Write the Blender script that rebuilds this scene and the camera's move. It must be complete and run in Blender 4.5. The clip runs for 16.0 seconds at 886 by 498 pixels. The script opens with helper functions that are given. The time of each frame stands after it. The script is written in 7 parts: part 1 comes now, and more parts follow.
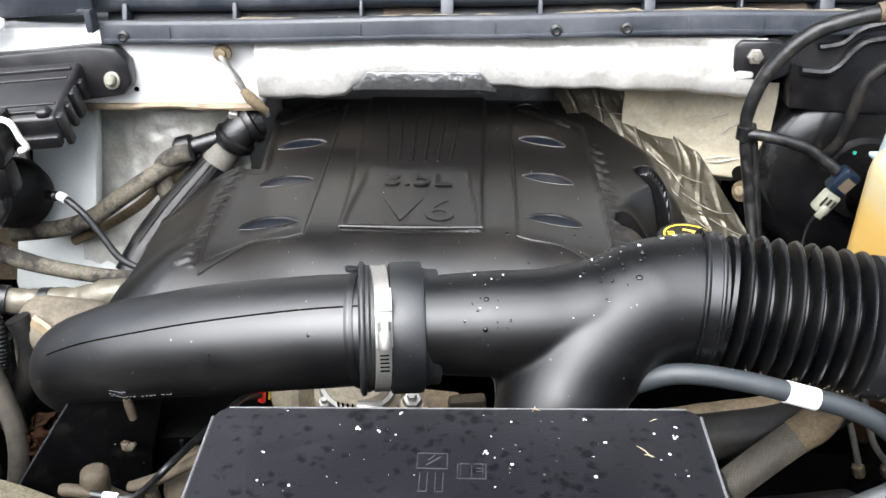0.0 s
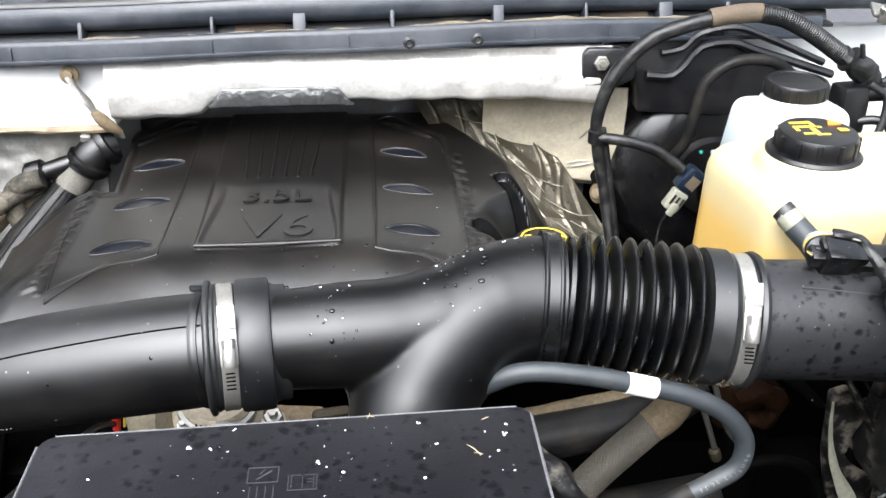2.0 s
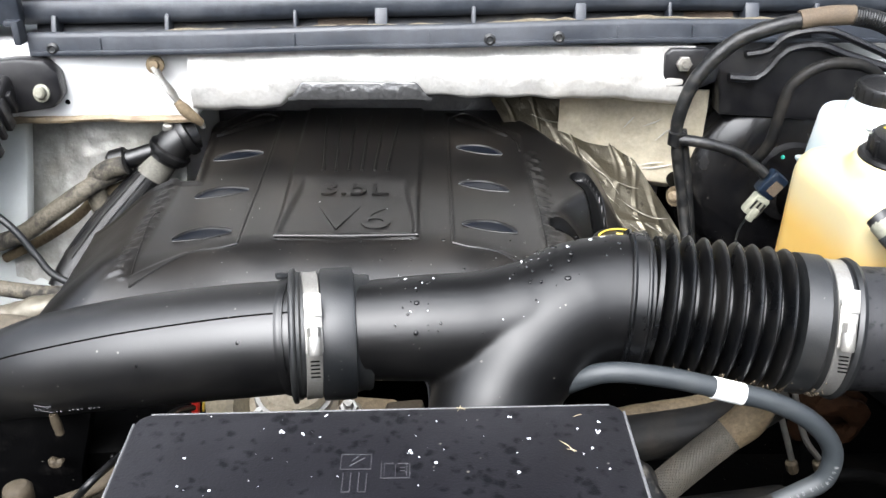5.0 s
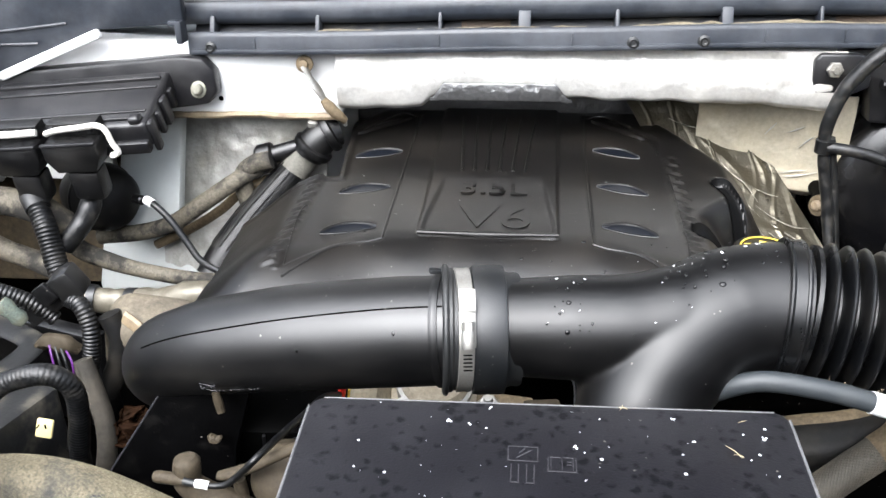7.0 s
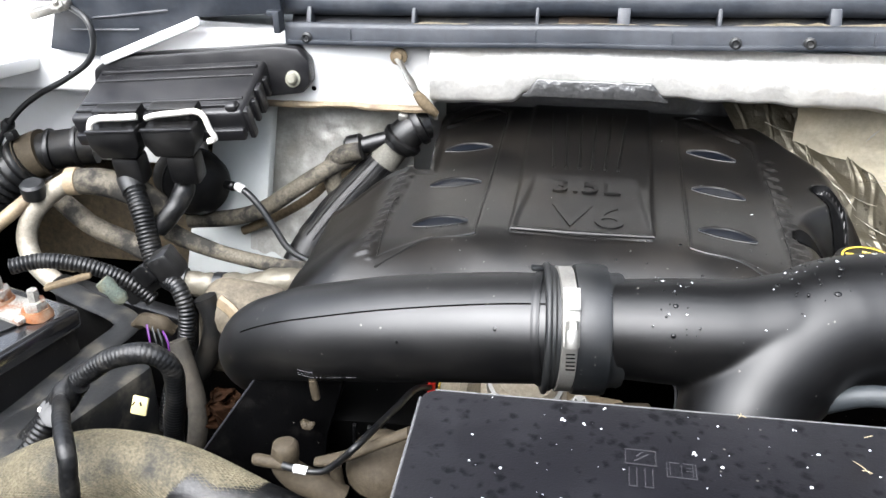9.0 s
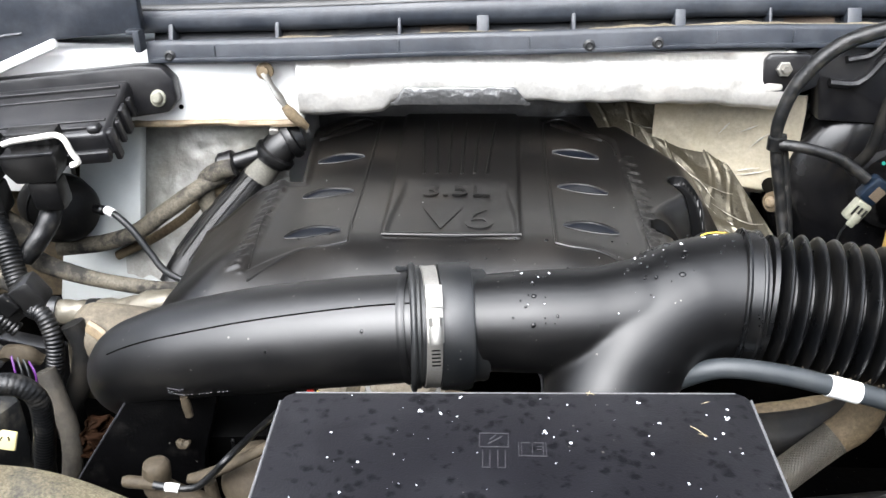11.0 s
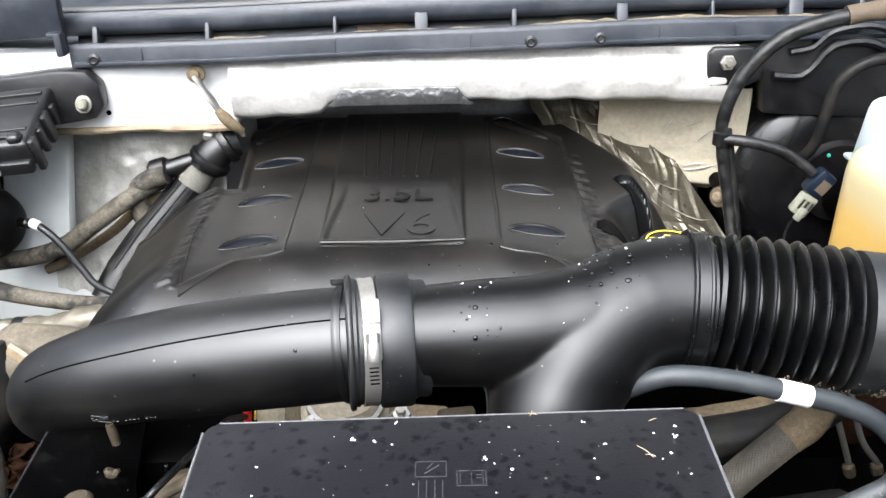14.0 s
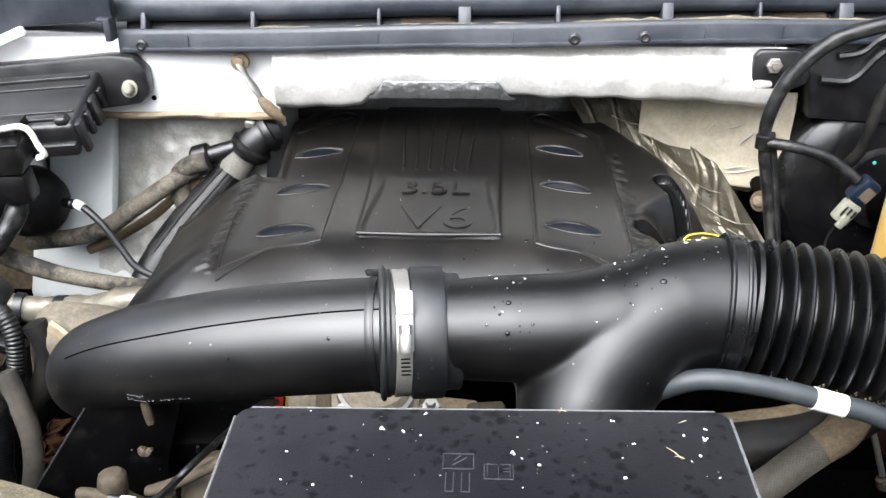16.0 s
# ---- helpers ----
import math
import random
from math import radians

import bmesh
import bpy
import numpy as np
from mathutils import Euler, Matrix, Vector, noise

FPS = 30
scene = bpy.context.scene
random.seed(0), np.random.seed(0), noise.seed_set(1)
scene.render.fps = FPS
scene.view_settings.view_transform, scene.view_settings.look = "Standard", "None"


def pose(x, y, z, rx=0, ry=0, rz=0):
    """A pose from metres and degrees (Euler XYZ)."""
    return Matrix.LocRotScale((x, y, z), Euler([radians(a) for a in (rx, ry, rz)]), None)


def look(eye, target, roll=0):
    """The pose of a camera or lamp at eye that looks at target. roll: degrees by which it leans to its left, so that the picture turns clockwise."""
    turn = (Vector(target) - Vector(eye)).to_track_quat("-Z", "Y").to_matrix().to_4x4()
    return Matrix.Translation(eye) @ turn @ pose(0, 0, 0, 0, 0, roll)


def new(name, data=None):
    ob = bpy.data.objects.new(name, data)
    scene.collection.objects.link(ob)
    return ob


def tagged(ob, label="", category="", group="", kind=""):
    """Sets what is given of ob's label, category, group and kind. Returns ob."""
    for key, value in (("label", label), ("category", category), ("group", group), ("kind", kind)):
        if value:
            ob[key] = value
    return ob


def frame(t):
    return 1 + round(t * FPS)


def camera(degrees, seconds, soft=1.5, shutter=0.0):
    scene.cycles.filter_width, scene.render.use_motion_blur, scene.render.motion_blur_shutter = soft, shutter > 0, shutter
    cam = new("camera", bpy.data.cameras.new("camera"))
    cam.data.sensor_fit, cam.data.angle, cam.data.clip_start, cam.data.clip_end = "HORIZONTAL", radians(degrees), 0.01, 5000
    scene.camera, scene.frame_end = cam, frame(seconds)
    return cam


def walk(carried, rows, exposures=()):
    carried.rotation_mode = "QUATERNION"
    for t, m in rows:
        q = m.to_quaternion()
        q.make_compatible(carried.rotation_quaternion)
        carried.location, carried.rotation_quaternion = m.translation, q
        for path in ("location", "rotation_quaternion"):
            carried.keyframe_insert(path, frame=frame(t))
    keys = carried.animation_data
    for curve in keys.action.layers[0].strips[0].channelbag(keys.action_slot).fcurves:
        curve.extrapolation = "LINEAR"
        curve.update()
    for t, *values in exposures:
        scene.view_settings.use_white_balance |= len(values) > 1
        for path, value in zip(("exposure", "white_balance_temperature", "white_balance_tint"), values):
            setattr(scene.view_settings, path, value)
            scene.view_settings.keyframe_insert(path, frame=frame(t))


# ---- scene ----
cam = camera(53.4, 16.0)
PATH = [
    (0, (0.019, 0.027, 1.581), (-0.048, 1.784, 0.628), -0.2),
    (0.5, (0.029, 0.025, 1.582), (0.009, 1.793, 0.646), -0.2),
    (1, (0.041, 0.024, 1.581), (0.088, 1.794, 0.653), -0.2),
    (1.5, (0.048, 0.023, 1.581), (0.143, 1.793, 0.655), -0.1),
    (2, (0.06, 0.02, 1.581), (0.214, 1.787, 0.656), 0.2),
    (2.5, (0.066, 0.02, 1.581), (0.27, 1.781, 0.656), 0.3),
    (3, (0.07, 0.023, 1.58), (0.312, 1.781, 0.657), 0.4),
    (3.5, (0.071, 0.02, 1.582), (0.337, 1.774, 0.659), 0.4),
    (4, (0.07, 0.015, 1.582), (0.344, 1.771, 0.663), 0.4),
    (4.5, (0.052, 0.016, 1.577), (0.221, 1.787, 0.663), 0.8),
    (5, (0.036, 0.022, 1.574), (0.073, 1.797, 0.654), 0.3),
    (5.2, (0.035, 0.025, 1.576), (0.038, 1.798, 0.652), -0.4),
    (7.5, (-0.014, 0.007, 1.578), (-0.243, 1.771, 0.662), -0.4),
    (8, (-0.027, 0.007, 1.577), (-0.292, 1.764, 0.658), -0.1),
    (8.5, (-0.036, 0.006, 1.578), (-0.34, 1.753, 0.654), -0.3),
    (9, (-0.034, 0.007, 1.576), (-0.354, 1.753, 0.654), -0.6),
    (9.5, (-0.025, 0.007, 1.572), (-0.295, 1.763, 0.653), -0.5),
    (10, (-0.013, -0.002, 1.571), (-0.203, 1.77, 0.662), -0.3),
    (10.2, (-0.011, -0.006, 1.572), (-0.168, 1.772, 0.67), -0.1),
    (12.3, (0.007, 0.018, 1.571), (-0.061, 1.808, 0.681), -2.0),
    (12.5, (0.006, 0.023, 1.569), (-0.061, 1.812, 0.678), -2.2),
    (13, (0.005, 0.029, 1.571), (-0.052, 1.815, 0.672), -2.3),
    (13.5, (0.003, 0.03, 1.569), (-0.031, 1.815, 0.668), -1.6),
    (14, (0.01, 0.028, 1.569), (0.003, 1.811, 0.663), -1.2),
    (14.5, (0.014, 0.024, 1.568), (0.019, 1.805, 0.657), -0.6),
    (15, (0.015, 0.023, 1.568), (0.01, 1.805, 0.659), -0.7),
    (15.5, (0.012, 0.026, 1.567), (-0.023, 1.806, 0.657), -0.4),
    (16, (0.01, 0.026, 1.569), (-0.077, 1.802, 0.654), -0.3),
]
walk(cam, [(t, look(eye, target, roll)) for t, eye, target, roll in PATH], [(0.0, 3.07, 6150, 10)])

# ---- world and light ----
world = bpy.data.worlds.new("overcast_sky")
scene.world = world
world.use_nodes = True
wn, wl = world.node_tree.nodes, world.node_tree.links
sky = wn.new("ShaderNodeTexSky")
sky.sky_type = "NISHITA"
sky.sun_disc = False
sky.sun_elevation = radians(52)
sky.sun_rotation = radians(200)
sky.air_density, sky.dust_density, sky.ozone_density = 1.0, 4.0, 1.0
grey = wn.new("ShaderNodeHueSaturation")
grey.inputs["Saturation"].default_value = 0.30
wl.new(sky.outputs[0], grey.inputs["Color"])
# an overcast sky is brighter overhead than at the horizon
tcw = wn.new("ShaderNodeTexCoord")
sepw = wn.new("ShaderNodeSeparateXYZ")
wl.new(tcw.outputs["Generated"], sepw.inputs[0])
rise = wn.new("ShaderNodeMapRange")
rise.inputs["From Min"].default_value, rise.inputs["From Max"].default_value = 0.0, 0.8
rise.inputs["To Min"].default_value, rise.inputs["To Max"].default_value = 0.07, 1.33
wl.new(sepw.outputs["Z"], rise.inputs["Value"])
dome = wn.new("ShaderNodeMix")
dome.data_type, dome.blend_type = "RGBA", "MULTIPLY"
dome.inputs["Factor"].default_value = 1.0
wl.new(grey.outputs[0], dome.inputs["A"])
wl.new(rise.outputs[0], dome.inputs["B"])
wl.new(dome.outputs["Result"], wn["Background"].inputs["Color"])
wn["Background"].inputs["Strength"].default_value = 0.070
sun = new("sun", bpy.data.lights.new("sun", "SUN"))
sun.data.energy, sun.data.angle, sun.data.color = 0.95, radians(75), (1.0, 0.98, 0.96)
sun.matrix_world = look((-0.6, -0.45, 3.2), (0, 0.7, 1.2))

# ---- materials ----


def mat(name, col, rough=0.5, metal=0.0, var=0.2, scale=30.0, bump=0.08, bscale=400.0, dust=None, amount=0.0,
        dscale=18.0, spec=0.5, coat=0.0, rvar=0.12, lo=0.45, hi=0.7, specks=0.0, sscale=330.0, scol=(0.09, 0.085, 0.075)):
    """A surface with two scales of variation, fine relief and an uneven film of dirt."""
    m = bpy.data.materials.new(name)
    m.use_nodes = True
    n, k = m.node_tree.nodes, m.node_tree.links
    p = n["Principled BSDF"]
    tc = n.new("ShaderNodeTexCoord")
    big = n.new("ShaderNodeTexNoise")
    big.inputs["Scale"].default_value, big.inputs["Detail"].default_value = scale, 5
    k.new(tc.outputs["Object"], big.inputs["Vector"])
    mix = n.new("ShaderNodeMix")
    mix.data_type = "RGBA"
    mix.inputs["A"].default_value = (*[c * (1 - var) for c in col], 1)
    mix.inputs["B"].default_value = (*[min(1, c * (1 + var)) for c in col], 1)
    k.new(big.outputs["Fac"], mix.inputs["Factor"])
    out = mix.outputs["Result"]
    if var > 0.1:
        mid = n.new("ShaderNodeTexNoise")
        mid.inputs["Scale"].default_value, mid.inputs["Detail"].default_value, mid.inputs["Roughness"].default_value = scale * 7, 6, 0.7
        k.new(tc.outputs["Object"], mid.inputs["Vector"])
        span = n.new("ShaderNodeMapRange")
        span.inputs["From Min"].default_value, span.inputs["From Max"].default_value = 0.3, 0.7
        span.inputs["To Min"].default_value, span.inputs["To Max"].default_value = 1 - var, 1 + var
        k.new(mid.outputs["Fac"], span.inputs["Value"])
        mott = n.new("ShaderNodeMix")
        mott.data_type, mott.blend_type = "RGBA", "MULTIPLY"
        mott.inputs["Factor"].default_value = 1.0
        k.new(out, mott.inputs["A"])
        k.new(span.outputs[0], mott.inputs["B"])
        out = mott.outputs["Result"]
    ramp = None
    if dust:
        film = n.new("ShaderNodeTexNoise")
        film.inputs["Scale"].default_value, film.inputs["Detail"].default_value, film.inputs["Roughness"].default_value = dscale, 8, 0.65
        k.new(tc.outputs["Object"], film.inputs["Vector"])
        ramp = n.new("ShaderNodeMapRange")
        ramp.inputs["From Min"].default_value, ramp.inputs["From Max"].default_value = lo, hi
        ramp.inputs["To Max"].default_value = amount
        k.new(film.outputs["Fac"], ramp.inputs["Value"])
        mix2 = n.new("ShaderNodeMix")
        mix2.data_type = "RGBA"
        mix2.inputs["B"].default_value = (*dust, 1)
        k.new(ramp.outputs[0], mix2.inputs["Factor"])
        k.new(out, mix2.inputs["A"])
        out = mix2.outputs["Result"]
    if specks:
        cell = n.new("ShaderNodeTexVoronoi")
        cell.inputs["Scale"].default_value = sscale
        k.new(tc.outputs["Object"], cell.inputs["Vector"])
        sepc = n.new("ShaderNodeSeparateColor")
        k.new(cell.outputs["Color"], sepc.inputs[0])
        size = n.new("ShaderNodeMapRange")
        size.inputs["From Min"].default_value, size.inputs["From Max"].default_value = 1 - specks, 1.0
        size.inputs["To Max"].default_value = 0.24
        k.new(sepc.outputs["Red"], size.inputs["Value"])
        dot = n.new("ShaderNodeMath")
        dot.operation = "LESS_THAN"
        k.new(cell.outputs["Distance"], dot.inputs[0])
        k.new(size.outputs[0], dot.inputs[1])
        mix3 = n.new("ShaderNodeMix")
        mix3.data_type = "RGBA"
        mix3.inputs["B"].default_value = (*scol, 1)
        k.new(dot.outputs[0], mix3.inputs["Factor"])
        k.new(out, mix3.inputs["A"])
        out = mix3.outputs["Result"]
    k.new(out, p.inputs["Base Color"])
    rr = n.new("ShaderNodeMapRange")
    rr.inputs["To Min"].default_value, rr.inputs["To Max"].default_value = max(0.02, rough - rvar), min(1, rough + rvar)
    k.new(big.outputs["Fac"], rr.inputs["Value"])
    if ramp:
        add = n.new("ShaderNodeMath")
        add.operation = "MULTIPLY_ADD"
        add.inputs[1].default_value = 0.35
        add.use_clamp = True
        k.new(ramp.outputs[0], add.inputs[0])
        k.new(rr.outputs[0], add.inputs[2])
        k.new(add.outputs[0], p.inputs["Roughness"])
    else:
        k.new(rr.outputs[0], p.inputs["Roughness"])
    p.inputs["Metallic"].default_value = metal
    p.inputs["Specular IOR Level"].default_value = spec
    p.inputs["Coat Weight"].default_value = coat
    p.inputs["Coat Roughness"].default_value = 0.2
    if bump:
        fine = n.new("ShaderNodeTexNoise")
        fine.inputs["Scale"].default_value, fine.inputs["Detail"].default_value = bscale, 3
        k.new(tc.outputs["Object"], fine.inputs["Vector"])
        b = n.new("ShaderNodeBump")
        b.inputs["Strength"].default_value, b.inputs["Distance"].default_value = bump, 0.001
        k.new(fine.outputs["Fac"], b.inputs["Height"])
        k.new(b.outputs[0], p.inputs["Normal"])
    return m


DUST = (0.30, 0.25, 0.18)
tube_black = mat("black moulded tube", (0.0013, 0.0013, 0.0015), 0.37, var=0.15, bump=0.05, bscale=900, dust=(0.040, 0.038, 0.035), amount=0.07, rvar=0.05, spec=0.42, specks=0.05, sscale=260)
tube_satin = mat("satin black moulded tube", (0.0014, 0.0014, 0.0016), 0.385, var=0.15, bump=0.06, bscale=900, dust=(0.050, 0.047, 0.043), amount=0.12, dscale=12, rvar=0.05, spec=0.62, specks=0.05, sscale=260)
cover_black = mat("black cover plastic", (0.0036, 0.0032, 0.0029), 0.31, var=0.2, bump=0.10, bscale=1200, dust=(0.042, 0.0345, 0.026), amount=0.24, dscale=9, rvar=0.06, spec=0.5, specks=0.10, sscale=300)
rubber = mat("black rubber", (0.0045, 0.00525, 0.006), 0.43, var=0.2, bump=0.12, bscale=700, dust=(0.048, 0.045, 0.039), amount=0.25, spec=0.6, specks=0.06)
loom_dusty = mat("dusty taped loom", (0.0042, 0.0044, 0.0047), 0.40, var=0.3, scale=40, bump=0.5, bscale=260, dust=(0.055, 0.050, 0.042), amount=0.40, dscale=70, lo=0.50, hi=0.70, spec=0.4)
module_grey = mat("dusty module plastic", (0.0065, 0.0065, 0.0078), 0.34, var=0.3, scale=22, bump=0.25, bscale=800, dust=(0.05, 0.048, 0.046), amount=0.28, dscale=30, lo=0.4, hi=0.7)
tan_dark = mat("grimy tan plastic", (0.043, 0.034, 0.022), 0.65, spec=0.2, var=0.35, scale=35, bump=0.35, dust=(0.035, 0.028, 0.020), amount=0.7, dscale=24)
mud = mat("dried mud", (0.075, 0.058, 0.038), 0.9, var=0.4, scale=90, bump=0.5, bscale=300)
mud_streaks = mat("mud-streaked bracket", (0.006, 0.006, 0.006), 0.5, var=0.4, scale=40, bump=0.5, bscale=200, dust=(0.15, 0.135, 0.11), amount=0.75, dscale=60, lo=0.5, hi=0.66, spec=0.25)
rust_crust = mat("orange corrosion crust", (0.17, 0.055, 0.013), 0.85, var=0.4, scale=90, bump=0.6, bscale=250, dust=(0.22, 0.18, 0.13), amount=0.7, dscale=60)
bellows_rubber = mat("black bellows rubber", (0.0020, 0.0022, 0.0026), 0.29, var=0.2, bump=0.08, bscale=700, dust=(0.05, 0.044, 0.035), amount=0.12, dscale=22, spec=0.5)
rubber_dirty = mat("dusty black rubber", (0.006, 0.006, 0.006), 0.5, spec=0.2, var=0.25, bump=0.2, bscale=500, dust=(0.042, 0.036, 0.0275), amount=0.5, dscale=25)
loom_black = mat("ribbed loom plastic", (0.0028, 0.0030, 0.0033), 0.36, var=0.25, bump=0.1, dust=(0.055, 0.050, 0.042), amount=0.22, dscale=55, lo=0.48, hi=0.72, specks=0.10, spec=0.4)
box_black = mat("black box plastic", (0.0026, 0.0026, 0.0029), 0.35, var=0.25, bump=0.2, bscale=900, dust=(0.045, 0.042, 0.037), amount=0.24, dscale=14, specks=0.12)
# grime, plus the bay's deep shade put into a near-black, glossless colour
deep_black = mat("grimy metal, shade-blackened", (0.0010, 0.0010, 0.0010), 0.6, var=0.4, scale=15, bump=0.4, bscale=120, dust=(0.009, 0.007, 0.005), amount=0.35, dscale=10, lo=0.5, hi=0.72, spec=0.02, specks=0.03, sscale=300)
cowl_grey = mat("weathered cowl plastic", (0.0165, 0.0200, 0.0265), 0.42, var=0.3, scale=12, bump=0.2, bscale=700, dust=(0.08, 0.084, 0.092), amount=0.4, dscale=12)
cowl_dirt = mat("silt in the cowl", (0.14, 0.118, 0.080), 0.9, var=0.4, scale=60, bump=0.5, bscale=300)
cowl_grime = mat("grimy gutter", (0.010, 0.011, 0.0135), 0.55, var=0.3, bump=0.3, dust=(0.085, 0.078, 0.062), amount=0.8, dscale=11, lo=0.55, hi=0.68)
pale_liner = mat("pale grey-green panel", (0.50, 0.525, 0.51), 0.4, var=0.08, scale=9, bump=0.05, dust=(0.26, 0.24, 0.20), amount=0.4, dscale=9)
white_paint = mat("white body paint", (0.75, 0.755, 0.75), 0.32, var=0.03, scale=8, bump=0.0, dust=(0.55, 0.50, 0.42), amount=0.25, dscale=7, coat=0.4)
steel = mat("bright steel", (0.36, 0.35, 0.325), 0.36, 0.75, var=0.15, scale=80, bump=0.1, bscale=600, dust=(0.4, 0.36, 0.28), amount=0.25, dscale=60)
zinc = mat("dull zinc", (0.36, 0.35, 0.32), 0.42, 0.9, var=0.2, scale=60, bump=0.15, dust=DUST, amount=0.4, dscale=50)
cast_alu = mat("cast aluminium", (0.36, 0.31, 0.23), 0.5, 0.35, var=0.25, scale=40, bump=0.4, bscale=500, dust=(0.22, 0.18, 0.12), amount=0.7, dscale=22)
tan_dirty = mat("dust-covered tan plastic", (0.135, 0.103, 0.063), 0.65, spec=0.2, var=0.35, scale=35, bump=0.35, dust=(0.04, 0.032, 0.024), amount=0.8, dscale=20)
cream = mat("cream plastic", (0.2465, 0.1913, 0.119), 0.5, var=0.25, scale=40, bump=0.15, dust=(0.112, 0.08, 0.056), amount=0.7, dscale=30)
hose_dusty = mat("dust-coated hose", (0.095, 0.084, 0.064), 0.62, spec=0.2, var=0.4, scale=45, bump=0.4, bscale=350, dust=(0.016, 0.0155, 0.015), amount=0.9, dscale=24, lo=0.46, hi=0.58, specks=0.1)
woven_hose = mat("woven dusty hose", (0.104, 0.091, 0.060), 0.6, spec=0.2, var=0.55, scale=60, bump=0.8, bscale=300, dust=(0.026, 0.028, 0.031), amount=0.85, dscale=17, lo=0.48, hi=0.66, specks=0.0)
hose_grey = mat("grey rubber hose", (0.021, 0.025, 0.028), 0.52, var=0.1, scale=20, bump=0.06, dust=(0.12, 0.12, 0.114), amount=0.2)
white_label = mat("white tape", (0.82, 0.82, 0.80), 0.55, var=0.05, bump=0.1, dust=(0.6, 0.55, 0.48), amount=0.2)
print_white = mat("pale ink", (0.14, 0.145, 0.145), 0.6, var=0.3, scale=300, bump=0)
symbol_grey = mat("pale embossing and rims", (0.028, 0.028, 0.031), 0.5, var=0.4, scale=200, bump=0)
blue_plastic = mat("dark blue plastic", (0.004, 0.009, 0.018), 0.4, var=0.2, bump=0.05)
yellow_ink = mat("yellow print", (0.62, 0.44, 0.05), 0.5, var=0.1, scale=200, bump=0)
orange_ink = mat("orange print", (0.75, 0.20, 0.03), 0.5, var=0.1, scale=200, bump=0)
red_plastic = mat("red plastic", (0.65, 0.03, 0.02), 0.4, var=0.1, bump=0)
green_paint = mat("green paint dot", (0.02, 0.27, 0.20), 0.5, var=0.1, bump=0)
purple_wire = mat("purple wire", (0.07, 0.012, 0.11), 0.45, var=0.1, bump=0)
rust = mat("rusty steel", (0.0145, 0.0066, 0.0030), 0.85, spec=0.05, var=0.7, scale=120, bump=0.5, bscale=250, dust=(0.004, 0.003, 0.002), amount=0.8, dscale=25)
rust_nut = mat("corroded terminal", (0.27, 0.26, 0.235), 0.5, 0.4, var=0.35, scale=60, bump=0.5, dust=(0.17, 0.055, 0.012), amount=0.9, dscale=60, lo=0.50, hi=0.62)
snow_white = mat("melting snow", (0.85, 0.87, 0.90), 0.5, var=0.03, bump=0)
tray_grey = mat("dusty tray plastic", (0.015, 0.0155, 0.016), 0.5, var=0.3, bump=0.2, spec=0.3, dust=(0.10, 0.09, 0.07), amount=0.7, dscale=26, lo=0.5, hi=0.66)
brown_dirt = mat("brown dirt", (0.080, 0.060, 0.034), 0.9, var=0.5, scale=18, bump=0.4, bscale=150, dust=(0.02, 0.016, 0.012), amount=0.8, dscale=12)
edge_grey = mat("worn edge with painted highlight", (0.10, 0.10, 0.102), 0.5, var=0.3, scale=90, bump=0)
white_lever = mat("white lever plastic", (0.72, 0.70, 0.64), 0.45, var=0.08, bump=0.05, dust=(0.45, 0.38, 0.28), amount=0.4, dscale=40)
brown_tape = mat("brown cloth tape", (0.075, 0.055, 0.035), 0.8, var=0.3, scale=80, bump=0.3)
pale_plastic = mat("pale grey-green plastic", (0.20, 0.20, 0.155), 0.5, var=0.25, bump=0.1, dust=(0.1, 0.09, 0.07), amount=0.6, dscale=30)
insulation = mat("dark hood lining", (0.03, 0.03, 0.03), 0.9, var=0.3, scale=20, bump=0.3)
deep_wall = mat("dark wall", (0.07, 0.068, 0.066), 0.8, var=0.2, scale=3, bump=0.2, bscale=80)
ground_snow = mat("wet asphalt with thin slush", (0.05, 0.05, 0.053), 0.7, var=0.3, scale=1.5, bump=0.3, bscale=60)


def foil_mat(name, col, dust, amount, rough=0.3, metal=0.85, relief=0.5):
    m = mat(name, col, rough, metal, var=0.15, scale=25, bump=0.0, dust=dust, amount=amount, dscale=12)
    n, k = m.node_tree.nodes, m.node_tree.links
    tc = n.new("ShaderNodeTexCoord")
    v = n.new("ShaderNodeTexVoronoi")
    v.feature = "DISTANCE_TO_EDGE"
    v.inputs["Scale"].default_value = 38
    w = n.new("ShaderNodeTexNoise")
    w.inputs["Scale"].default_value, w.inputs["Detail"].default_value = 60, 6
    warp = n.new("ShaderNodeVectorMath")
    warp.operation = "MULTIPLY_ADD"
    warp.inputs[1].default_value = (0.03, 0.03, 0.03)
    k.new(w.outputs["Color"], warp.inputs[0])
    k.new(tc.outputs["Object"], warp.inputs[2])
    k.new(tc.outputs["Object"], w.inputs["Vector"])
    k.new(warp.outputs[0], v.inputs["Vector"])
    s = n.new("ShaderNodeMath")
    s.operation = "MULTIPLY_ADD"
    s.inputs[1].default_value = 0.6
    k.new(v.outputs["Distance"], s.inputs[0])
    k.new(w.outputs["Fac"], s.inputs[2])
    b = n.new("ShaderNodeBump")
    b.inputs["Strength"].default_value, b.inputs["Distance"].default_value = relief, 0.003
    k.new(s.outputs[0], b.inputs["Height"])
    k.new(b.outputs[0], n["Principled BSDF"].inputs["Normal"])
    return m


